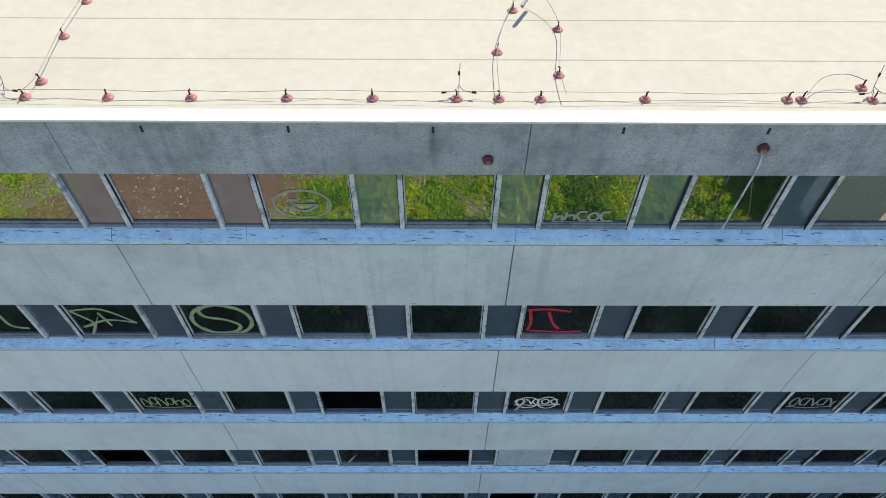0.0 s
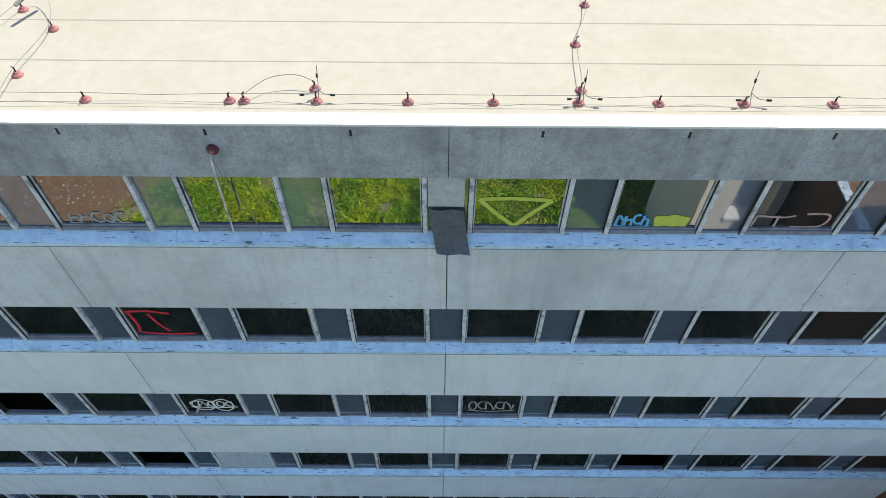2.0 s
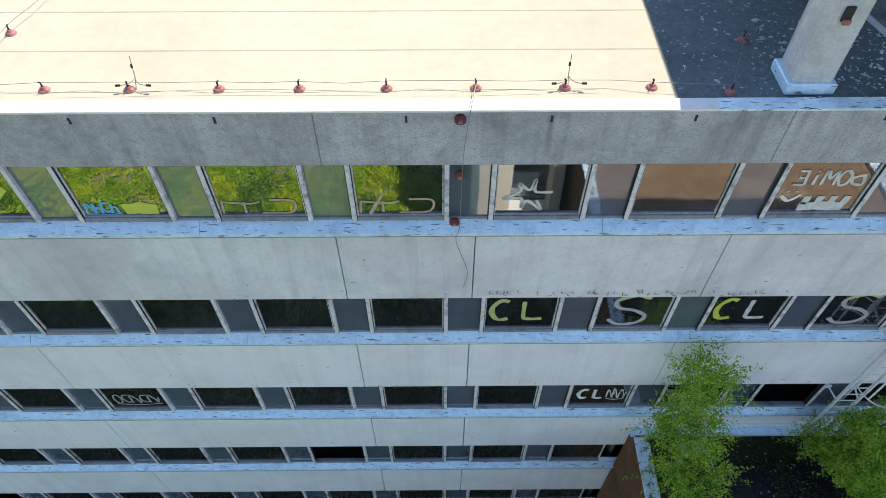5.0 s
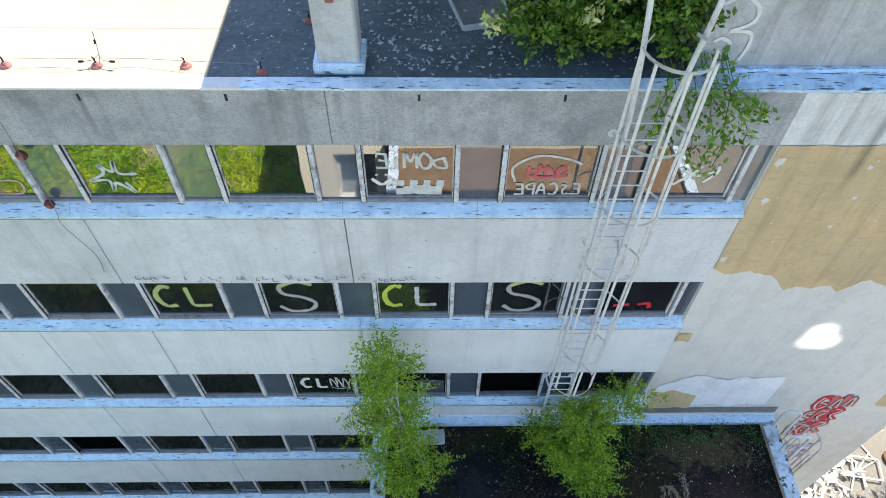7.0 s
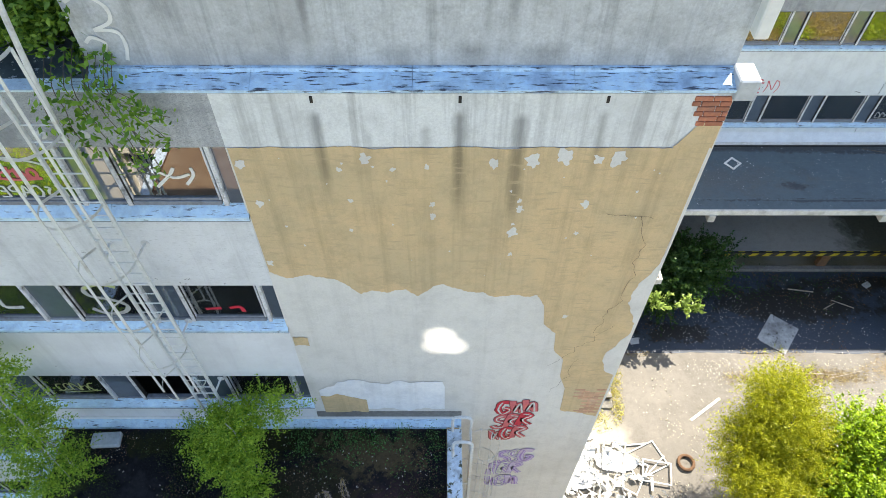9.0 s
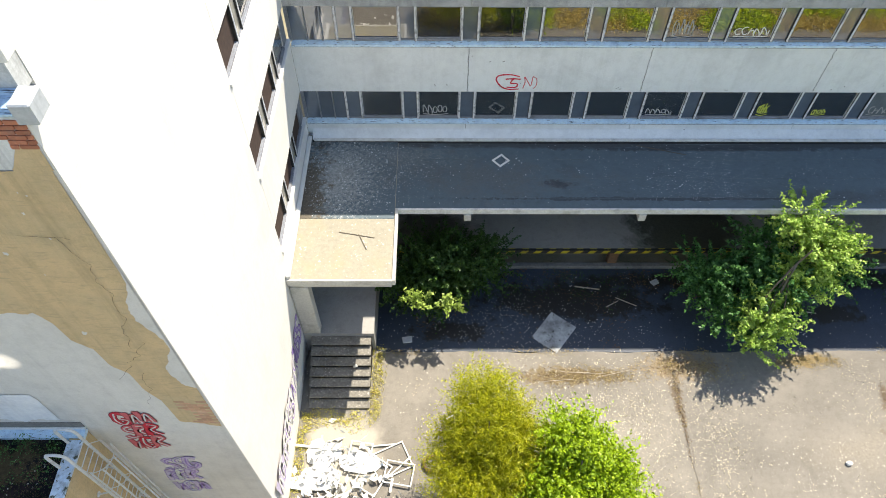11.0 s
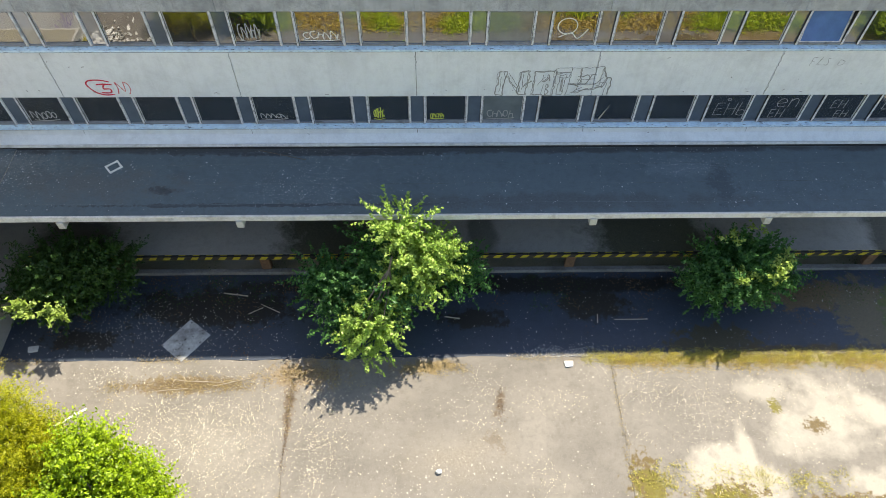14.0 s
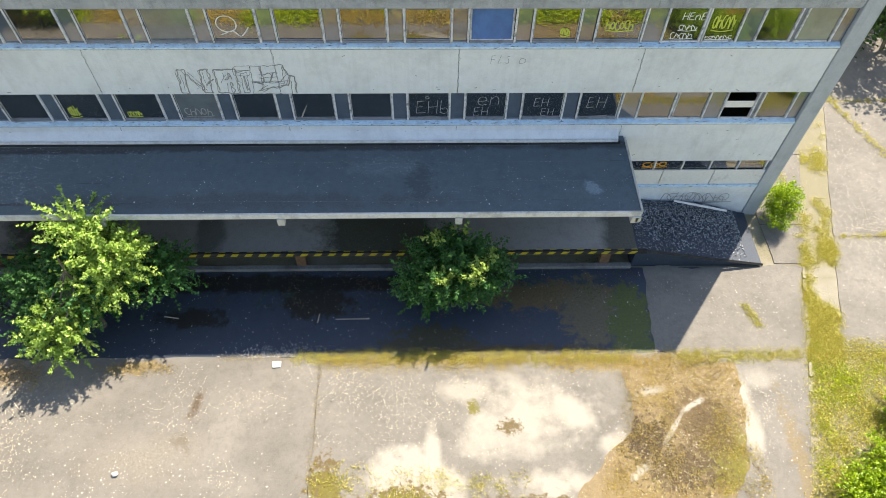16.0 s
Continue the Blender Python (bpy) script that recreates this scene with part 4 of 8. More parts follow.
kerb = thing("kerb", (81.2, 14, 0), "low broken concrete kerb along the grass verge", "kerb", kind="structure")
for k in range(9):
    y0 = 11.2 + k * 0.63
    w = 0.04 * math.sin(k * 2.3) + 0.02
    if k in (2, 6):
        continue
    x0, x1 = verge_x(y0) + w, verge_x(y0 + 0.5) + w
    part("kerb_stone", ragged_slab([(x0, y0 + 0.02), (x0 + 0.13, y0), (x1 + 0.12, y0 + 0.52 + 0.08 * math.sin(k)), (x1, y0 + 0.56)], -0.2, 0.008 + 0.008 * math.sin(k * 1.7), 0.03, 0.12, 0.004), CANOPY_END, kerb)
end_strip = thing("pavement", (82, 25, 0), "pale broken paving along the end of the low wing", "pavement", kind="structure")
for k in range(11):
    y0, y1 = 17.0 + 2.1 * k, 17.0 + 2.1 * k + 2.06
    part("slab", ragged_slab([(80.78, y0), (verge_x(y0) + 0.1, y0), (verge_x(y1) + 0.1, y1), (80.78, y1)], -0.17, -0.03 + 0.008 * (k % 3), 0.07), ASPHALT, end_strip)
path = thing("road", (88, 24, 0), "wide pale concrete path beyond the grass verge, weedy joints", "road", kind="structure")
for c, d in ((12.8, 18.4), (18.4, 27.0), (27.0, 38.0), (38.0, 50.0)):
    for a, b in ((0.0, 4.3), (4.3, 9.5)):
        part("slab", ragged_slab([(verge_x(c) + 1.45 + a, c), (verge_x(c) + 1.45 + b, c), (verge_x(d) + 1.45 + b, d), (verge_x(d) + 1.45 + a, d)], -0.17, -0.04, 0.07, 0.3, 0.006), ASPHALT, path)

# ---- tall wing ----


def facade_panels(parent, cuts, z0, z1, y0, y1, material, name="panel"):
    g = 0.008 if name == "panel" else 0.004
    for a, b in zip(cuts, cuts[1:]):
        part(name, box(a + g, b - g, y0, y1, z0, z1, None, 0.008), material, parent)


def sill_strip(parent, cuts, z_glass, y_wall, depth, material, drop=0.255):
    """Sloping metal flashing under a window band, in overlapping lengths."""
    for k, (a, b) in enumerate(zip(cuts, cuts[1:])):
        d = 0.004 * (k % 2)
        part("window_sill", prism([(y_wall + depth, z_glass + d), (y_wall + depth, z_glass - 0.02 + d), (y_wall - 0.03, z_glass - 0.16 + d), (y_wall - 0.03, z_glass - drop),
                                   (y_wall - 0.055, z_glass - drop), (y_wall - 0.055, z_glass - drop + 0.07 + d)], a + 0.002, b - 0.002), material, parent)
        part("sill_lip", prism([(y_wall - 0.058, z_glass - drop), (y_wall - 0.058, z_glass - drop - 0.016), (y_wall - 0.028, z_glass - drop - 0.016), (y_wall - 0.028, z_glass - drop)], a, b), FRAME_DARK, parent, "dark grey folded lip")


joints_a = [A0 + BAY * k for k in range(8)]
cut_a = sorted(joints_a + [18.86])
sills_a = [A0 + 2.1 * k for k in range(22)]
wall_a = thing("wall_south", (8, YA, 0), "long prefabricated facade of pale rendered concrete panels, stained", "wall", kind="structure")
facade_panels(wall_a, joints_a, A_HEAD[0], ROOF_Z - 0.022, YA, YA + 0.14, FASCIA, "fascia_panel")
for k, head in enumerate(A_HEAD):
    bot = A_HEAD[k + 1] if k + 1 < len(A_HEAD) else -0.1
    facade_panels(wall_a, cut_a, bot, head - A_GLASS - 0.17, YA, YA + 0.24, RENDER_TOP if k == 0 else RENDER)
    sill_strip(wall_a, sills_a, head - A_GLASS, YA, 0.16, SILL)
for x in [A0 + BAY * k + d for k in range(8) for d in (1.22, 3.13, 5.02)]:
    if x < A1:
        part("drain_slot", box(x - 0.018, x + 0.018, YA - 0.006, YA + 0.05, ROOF_Z - 0.24, ROOF_Z - 0.13, None, 0.004), BLACK, wall_a, "dark drain slot")

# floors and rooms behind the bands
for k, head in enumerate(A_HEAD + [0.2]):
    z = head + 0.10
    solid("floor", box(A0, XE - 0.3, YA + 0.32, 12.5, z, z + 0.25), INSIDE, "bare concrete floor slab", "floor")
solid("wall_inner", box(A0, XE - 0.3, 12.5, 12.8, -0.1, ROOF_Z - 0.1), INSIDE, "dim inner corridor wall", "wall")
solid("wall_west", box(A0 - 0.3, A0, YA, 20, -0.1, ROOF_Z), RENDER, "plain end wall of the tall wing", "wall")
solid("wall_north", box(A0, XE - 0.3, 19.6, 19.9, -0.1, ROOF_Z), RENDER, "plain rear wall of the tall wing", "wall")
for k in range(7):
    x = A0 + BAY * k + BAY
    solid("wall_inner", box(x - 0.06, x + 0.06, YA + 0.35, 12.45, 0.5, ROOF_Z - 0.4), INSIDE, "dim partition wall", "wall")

# roof of the tall wing
bm = box(A0 - 0.3, 21.42, YA + 0.145, 20, ROOF_Z - 0.28, ROOF_Z)
roof_a = solid("roof", bm, ROOF, "cream sheet roofing with long welded seams", "roof")
for k, y in enumerate([7.92, 8.89, 9.86, 10.83, 11.8, 12.77, 13.74]):
    part("seam", prism([(y - 0.022, ROOF_Z + 0.001), (y - 0.01, ROOF_Z + 0.008), (y + 0.012, ROOF_Z + 0.008), (y + 0.02, ROOF_Z + 0.001)], A0, 21.42), ROOF, roof_a)
# dark felt begins at the slab's shadow edge, so its colour carries shade
solid("roof", box(21.425, XE - 0.1, YA + 0.145, 20, ROOF_Z - 0.28, ROOF_Z - 0.004), ROOF_OLD, "weathered felt terrace with flaking white patches, shade put into its dark grey", "roof")
TOWER_X = 27.75
coping = thing("coping", (10, YA, ROOF_Z), "folded metal coping along the roof edge, flaking paint", "coping", kind="structure")
cx = [A0 + 2.45 * k for k in range(19)]
for k, a in enumerate(cx):
    if a > TOWER_X:
        break
    b = min(a + 2.45, TOWER_X - 0.003)
    d = 0.003 * (k % 2)
    prof = [(YA - 0.05, ROOF_Z - 0.03), (YA - 0.055, ROOF_Z + 0.005 + d), (YA + 0.13, ROOF_Z + 0.04 + d), (YA + 0.15, ROOF_Z + 0.008), (YA + 0.13, ROOF_Z - 0.02), (YA - 0.02, ROOF_Z - 0.02), (YA - 0.02, ROOF_Z - 0.03)]
    # white on the sunlit stretch, shade-blue beyond: lit and shaded colours of one coping
    part("coping_length", prism(prof, a, b), COPING if a < 20.5 else COPING_SHADED, coping)
for a in [TOWER_X + 2.04 * k for k in range(4)]:
    prof = [(YA - 0.06, ROOF_Z - 0.035), (YA - 0.065, ROOF_Z + 0.01), (YA + 0.20, ROOF_Z + 0.085), (YA + 0.215, ROOF_Z + 0.13), (YA + 0.27, ROOF_Z + 0.135), (YA + 0.27, ROOF_Z - 0.02), (YA - 0.02, ROOF_Z - 0.02), (YA - 0.02, ROOF_Z - 0.035)]
    part("coping_length", prism(prof, a, a + 2.036), COPING_BLUE, coping)

part("end_cap", box(XE - 0.05, XE + 0.22, YA - 0.08, YA + 0.30, ROOF_Z - 0.16, ROOF_Z + 0.16, None, 0.02), ZINC, coping, "bent coping end")
part("end_cap", box(XE - 0.02, XE + 0.16, YA + 0.1, YA + 0.36, ROOF_Z + 0.62, ROOF_Z + 1.2, None, 0.02), WHITE_PAINT, coping, "bright flashing end")
# penthouse: pillar, slab, stair tower above the roof
solid("pillar", box(22.86, 23.40, YA + 0.27, YA + 0.75, ROOF_Z, 20.9, None, 0.03), TOWER, "weathered concrete pillar on the roof edge", "pillar", kind="")
# small unlit fixture with a dark plate and red cap
fx = thing("wall_lamp", (23.12, YA + 0.24, 19.0), "small dark fitting on the pillar", "wall fitting")
part("plate", box(23.06, 23.18, YA + 0.235, YA + 0.268, 18.9, 19.1, None, 0.01), BLACK, fx)
part("cap", box(23.07, 23.17, YA + 0.19, YA + 0.234, 18.88, 18.95, None, 0.01), CERAMIC, fx)
solid("pillar_base", box(22.80, 23.46, YA + 0.22, YA + 0.81, ROOF_Z - 0.003, ROOF_Z + 0.17, None, 0.02), SILL, "flaking metal collar round the pillar foot", "pillar collar", kind="")
solid("ceiling", box(22.82, XE, YA + 0.1, 16, 20.9, 21.25), TOWER, "concrete slab over the roof terrace", "ceiling")
solid("wall_terrace", box(22.9, TOWER_X, 12.6, 12.9, ROOF_Z - 0.02, 20.9), TOWER, "back wall of the roof terrace", "wall")
tower_wall = solid("wall_tower", box(TOWER_X, XE - 0.02, YA + 0.275, YA + 0.56, ROOF_Z + 0.02, 20.9), TOWER, "streaked concrete wall rising above the roof edge", "wall")
solid("wall_tower", box(TOWER_X, TOWER_X + 0.3, YA + 0.565, 12.6, ROOF_Z + 0.01, 20.9), TOWER, "streaked concrete side wall of the stair tower", "wall")

# blank stair bay beside the windows
blank = thing("wall_blank", (32.5, YA, 0), "blank stair bay with peeling ochre plaster over grey-white render", "wall", kind="structure")
part("fascia_panel", box(A1 + 0.02, XE - 0.02, YA + 0.001, YA + 0.3, A_HEAD[0], ROOF_Z - 0.09, None, 0.008), RENDER_STREAKED, blank)
part("wall_body", box(A1 + 0.02, XE - 0.02, YA + 0.004, YA + 0.3, -0.1, A_HEAD[0] - 0.005), WHITE_WALL, blank)


def wall_patch(parent, name, x0, x1, top, low, material, y, label, n=90, rough=0.12, seed=0, slant=0.0):
    """A thin coat of plaster between two uneven borders on the wall."""
    bm = bmesh.new()
    prev = None
    for i in range(n + 1):
        x = x0 + (x1 - x0) * i / n
        e = rough * noise.fractal(Vector((x * 1.8, seed, 0)), 0.9, 2.0, 6)
        f = rough * noise.fractal(Vector((x * 1.8, seed + 9, 0)), 0.9, 2.0, 6)
        zt, zl = top(x) + (f if top(x) < A_HEAD[0] - 0.1 else 0.3 * f), low(x) + e
        row = [bm.verts.new((x, y, zt)), bm.verts.new((x, y, zl)), bm.verts.new((x, y + 0.012, zl - 0.006))]
        if prev:
            bm.faces.new((prev[0], row[0], row[1], prev[1]))
            bm.faces.new((prev[1], row[1], row[2], prev[2]))
        prev = row
    bmesh.ops.recalc_face_normals(bm, faces=bm.faces)
    return part(name, bm, material, parent, label)


OCHRE_EDGE = [(29.2, 13.79), (30.32, 13.79), (30.76, 13.27), (31.37, 13.36), (31.72, 13.27), (32.22, 13.57), (32.67, 13.36), (33.08, 13.18), (33.89, 13.23), (34.07, 12.81), (34.13, 12.22),
              (34.40, 11.91), (34.45, 11.25), (34.70, 10.85), (34.73, 10.1), (34.92, 9.5), (34.96, 8.4), (35.7, 8.15), (36.0, 8.1)]


def ochre_low(x):
    for (xa, za), (xb, zb) in zip(OCHRE_EDGE, OCHRE_EDGE[1:]):
        if x < xb:
            return za + (zb - za) * (x - xa) / (xb - xa)
    return 8.1


def bared_edge(z):
    """How far the grey render shows beside the corner, by height."""
    w = 0.20 + 0.17 * math.sin((z - 10.3) * 2.6) + 0.06 * noise.noise(Vector((z * 4.0, 3.0, 0.0))) + 0.03 * noise.noise(Vector((z * 13.0, 5.0, 0.0)))
    return max(0.012, w * min(1.0, (15.1 - z) * 0.45, (z - 10.15) * 6.0))


wall_patch(blank, "plaster_coat", A1 + 0.05, 35.86, lambda x: A_HEAD[0] + 0.005, ochre_low, OCHRE, YA - 0.010, "peeling ochre plaster", 420, 0.16, 2)
bm = bmesh.new()
prev = None
for k in range(121):
    z = 10.2 + 4.85 * k / 120
    row = [bm.verts.new((35.885 - bared_edge(z), YA - 0.016, z)), bm.verts.new((35.885, YA - 0.016, z)), bm.verts.new((35.885 - bared_edge(z) - 0.004, YA - 0.006, z))]
    if prev:
        bm.faces.new((prev[0], prev[1], row[1], row[0]))
        bm.faces.new((prev[2], prev[0], row[0], row[2]))
    prev = row
part("plaster_coat", bm, WHITE_WALL, blank, "grey render patch")
wall_patch(blank, "plaster_coat", 29.45, 32.25, lambda x: 9.45 + min(0.4, (x - 29.45) * 0.9, (32.28 - x) * 6), lambda x: 8.5, WASHED, YA - 0.012, "bluish white-painted patch", 60, 0.2, 7)
wall_patch(blank, "plaster_coat", 29.45, 30.47, lambda x: 9.2 - 0.9 * max(0.0, x - 30.0) ** 2, lambda x: 8.32, OCHRE, YA - 0.018, "bared ochre plaster", 40, 0.15, 8)
wall_patch(blank, "plaster_coat", 35.36, 35.89, lambda x: 16.86 + min(0.40, max(0.0, (x - 35.38) * 1.8)), lambda x: 16.80, OCHRE, YA - 0.015, "ochre plaster below the bared bricks", 40, 0.05, 14)
wall_patch(blank, "plaster_coat", 29.26, 29.55, lambda x: 11.75, lambda x: 11.45, OCHRE, YA - 0.012, "small chip of ochre plaster", 20, 0.1, 11)
rg = random.Random(5)
CHIPS = [(31.12, 16.6, 0.10), (30.83, 15.74, 0.05), (30.77, 15.04, 0.04), (32.05, 15.65, 0.06), (32.05, 15.39, 0.07), (33.38, 15.55, 0.07), (33.31, 14.97, 0.11), (33.32, 14.43, 0.05), (34.35, 15.65, 0.09), (34.32, 14.98, 0.05), (34.49, 12.52, 0.07),
         (33.48, 16.57, 0.13), (33.91, 16.64, 0.15), (34.65, 16.62, 0.16), (34.39, 16.6, 0.09), (32.93, 16.51, 0.09), (29.36, 16.51, 0.10), (29.46, 15.68, 0.07), (30.74, 16.4, 0.05), (31.5, 16.4, 0.05), (31.98, 16.45, 0.05), (33.36, 15.75, 0.05), (33.30, 15.2, 0.04), (29.32, 14.2, 0.08)]
for k in range(46):
    x, z, s = (CHIPS[k][0], CHIPS[k][1], CHIPS[k][2] * 0.72) if k < len(CHIPS) else (rg.uniform(29.6, 35.4), rg.uniform(13.8, 16.7), rg.uniform(0.008, 0.022))
    bm = bmesh.new()
    n = 20
    ring = [(x + s * q * math.cos(a), z + 1.3 * s * q * math.sin(a)) for a, q in ((2 * math.pi * i / n, 1 + 0.9 * noise.noise(Vector((math.cos(2 * math.pi * i / n) * 1.6 + k * 3.7, math.sin(2 * math.pi * i / n) * 1.6, 2.0)))) for i in range(n))]
    front = [bm.verts.new((u, YA - 0.0125 - 0.0003 * k, v)) for u, v in ring]
    bm.faces.new(front)
    bmesh.ops.recalc_face_normals(bm, faces=bm.faces)
    if bm.faces[:][0].normal.y > 0:
        bmesh.ops.reverse_faces(bm, faces=bm.faces[:])
    part("plaster_chip", bm, WHITE_WALL, blank)
# drain slots under the roof edge with the stains that run down from them
for x in (30.53, 32.43, 34.32):
    part("drain_slot", box(x - 0.02, x + 0.02, YA - 0.008, YA + 0.05, ROOF_Z - 0.24, ROOF_Z - 0.13, None, 0.004), BLACK, blank, "dark drain slot")
# cracks in the render
rc = random.Random(15)
for x, z, n, dx, dz in ((35.25, 15.4, 26, -0.02, -0.13), (34.7, 15.45, 6, 0.10, 0.01), (34.4, 10.6, 14, 0.06, 0.12), (35.0, 10.9, 12, -0.03, -0.14)):
    pts = [(x, z)]
    for k in range(n):
        x, z = x + dx + rc.uniform(-0.09, 0.09), z + dz + rc.uniform(-0.06, 0.06)
        pts.append((min(x, 35.85), z))
    part("crack", strokes([pts], 0.006, lambda u, v, q: Vector((u, YA - 0.020, v))), BLACK, blank)
# bared brickwork at the top corner
for r in range(6):
    z = ROOF_Z - 0.20 - r * 0.083
    w = 0.50 - 0.035 * r + 0.05 * (r % 2)
    o = 0.12 * (r % 2)
    x = XE - w
    while x < XE - 0.03:
        b = min(x + 0.24 - (o if x == XE - w else 0), XE - 0.004)
        part("brick", box(x, b - 0.012, YA - 0.022, YA + 0.1, z, z + 0.07, None, 0.006), BRICK, blank)
        x = b

# bricks bared low on the corner
for r in range(15):
    z = 8.28 + r * 0.083
    x = 35.86 - (0.12 if r % 2 else 0.0)
    while x > 35.15:
        if noise.noise(Vector((x * 2.2, z * 1.9, 4.0))) + 0.9 * (x - 35.45) > 0.05:
            part("brick", box(x - 0.228, x, YA - 0.017, YA + 0.05, z, z + 0.07, None, 0.006), BRICK_PALE, blank)
        x -= 0.24

# sunny end wall of the tall wing with its window bands
E_HEAD = [13.85, 10.52, 7.02]
east = thing("wall_east", (XE, 12, 0), "sunlit white end wall with three short window bands", "wall", kind="structure")
part("wall_body", box(XE - 0.3, XE, YA + 0.009, 13.45, -0.1, ROOF_Z - 0.06), SUN_WALL, east)
part("wall_body", box(XE - 0.3, XE - 0.01, YA + 0.565, 13.45, ROOF_Z - 0.055, 20.9), SUN_WALL, east)
lo = -0.1
for head in E_HEAD[::-1]:
    part("panel", box(XE - 0.26, XE, 13.46, 19.74, lo, head - 1.36, None, 0.006), SUN_WALL, east)
    # sunlit sills stay white; only the shaded ones carry the sky blue
    part("window_sill", box(XE - 0.2, XE + 0.05, 13.4, 19.74, head - 1.355, head - 1.22, None, 0.01), SUN_WALL, east)
    part("end_panel", box(XE - 0.2, XE - 0.08, 19.24, 19.74, head - 1.215, head - 0.002, None, 0.006), FRAME_DARK, east, "dark infill")
    lo = head
part("panel", box(XE - 0.26, XE, 13.46, 19.74, lo, 20.9, None, 0.006), SUN_WALL, east)
solid("roof", box(28.3, XE, YA + 0.6, 20, 21.26, 21.4), ROOF_OLD, "flat roof of the stair tower", "roof")

# ---- windows ----


def window(kind, glass_w, panel_w, height, depth, name="window", pane=PANE, infill=PANEL):
    """A window unit facing south: painted-glass infill first, then the wide pane, in a weathered frame; origin at its lower left."""
    label = {"shut": "wide fixed window pane beside a narrow blue-grey infill panel, dirty", "open": "window unit with its pane missing, dark inside",
             "loose": "window unit with a broken casement and dirty glass", "pale_pane": "window unit with a pale grey pane"}[kind]
    t = thing(name, (0, 0, 0), label, "window")
    w = panel_w + glass_w
    f = 0.072
    y0, y1 = 0.03, depth
    part("post", box(-f / 2, f / 2, y0, y1, 0, height, None, 0.008), FRAME, t)
    part("post", box(panel_w - f / 2, panel_w + f / 2, y0, y1, 0, height, None, 0.008), FRAME, t)
    for a in (-f / 2, panel_w - f / 2, panel_w + f / 2):
        part("gasket", box(a - 0.011, a + 0.011, 0.045, 0.14, 0.002, height - 0.002), BLACK, t, "dark perished gasket")
    part("head_rail", box(f / 2, panel_w - f / 2, 0.06, y1, height - 0.05, height), FRAME_DARK, t)
    part("head_rail", box(panel_w + f / 2, w - f / 2, 0.06, y1, height - 0.05, height), FRAME_DARK, t)
    part("bottom_rail", box(panel_w + f / 2, w - f / 2, 0.045, y1, 0, 0.09, None, 0.012), FRAME_DARK, t)
    part("bottom_rail", box(f / 2, panel_w - f / 2, 0.07, y1, 0, 0.055, None, 0.01), FRAME_DARK, t)
    part("infill_panel", box(f / 2, panel_w - f / 2, 0.10, 0.125, 0.056, height - 0.05), infill, t, "blue-grey painted glass infill")
    if kind != "open":
        bm = bmesh.new()
        for a, b in ((panel_w + f / 2, panel_w + f / 2 + 0.03), (w - f / 2 - 0.03, w - f / 2)):
            box(a, b, 0.075, 0.125, 0.092, height - 0.05, bm)
        sash = part("sash", bm, FRAME, t)
        bm = bmesh.new()
        box(panel_w + f / 2 + 0.03, w - f / 2 - 0.03, 0.07, 0.125, 0.094, 0.135, bm)
        box(panel_w + f / 2 + 0.03, w - f / 2 - 0.03, 0.085, 0.125, height - 0.08, height - 0.05, bm)
        part("sash_rail", bm, FRAME_DARK, sash)
        part("pane", box(panel_w + f / 2 + 0.03, w - f / 2 - 0.03, 0.10, 0.106, 0.135, height - 0.08), pane, sash)
    if kind == "loose":
        bm = bmesh.new()
        tube([(panel_w + 0.25, 0.09, 0.12), (panel_w + 0.75, 0.16, height - 0.12)], 0.03, 4, bm)
        part("fallen_bar", bm, TIMBER, t)
    return t


rg = random.Random(11)
row_of = {}
proto = {}
for kind in ("shut", "open", "loose"):
    proto[kind] = window(kind, 1.42, 0.68, A_GLASS, 0.16)
used = set()


def put_window(kind, m, key=None):
    if kind in used:
        w = copy_thing(proto[kind], m)
    else:
        w = proto[kind]
        w.matrix_basis = m
        used.add(kind)
    w["group"] = "window bands"
    ORIGIN[w.name] = m.translation.copy()
    if key:
        row_of[key] = w
    return w


open_a = {(2, 7), (3, 8), (3, 14), (2, 19), (3, 4), (4, 9)}
for r, head in enumerate(A_HEAD):
    if r == 1:
        proto, used = {kind: window(kind, 1.42, 0.68, A_GLASS, 0.16, "window", PANE_DULL) for kind in ("shut", "open", "loose")}, set()
    for k in range(21):
        x = A0 - 0.34 + MOD * k
        if r >= 3 and x > 22.0:
            continue
        kind = "open" if (r, k) in open_a else ("loose" if rg.random() < 0.06 else "shut")
        put_window(kind, pose(x, YA, head - A_GLASS), ("a", r, k))

for r, head in enumerate(A_HEAD[:3]):
    end = thing("window", (28.92, YA, head - A_GLASS), "narrow grey-blue infill panel closing the window band", "window", "window bands")
    part("post", box(28.90, 28.97, YA + 0.03, YA + 0.16, head - A_GLASS, head, None, 0.008), FRAME, end)
    part("infill_panel", box(28.975, 29.235, YA + 0.10, YA + 0.125, head - A_GLASS, head), PANEL, end)
open_b = {(0, 15)}
pale_pane_b = {(0, 10), (1, 10)}
for r, head in enumerate(B_HEAD):
    proto = {kind: window(kind, 1.55, 0.55, 1.35, 0.16, "window", PALE_PANE if kind == "pale_pane" else (PANE_CLEAR, PANE_DULL)[r]) for kind in (("shut", "open", "pale_pane"), ("shut", "loose", "pale_pane"))[r]}
    used = set()
    for k in range(21):
        x = 35.68 + MOD * k - 0.275 + 0.03
        if k == 0 or k > 17:
            continue
        kind = "open" if (r, k) in open_b else "pale_pane" if (r, k) in pale_pane_b else "loose" if (r, k) == (1, 12) else "shut"
        put_window(kind, pose(x, YB, head - 1.35), ("b", r, k))


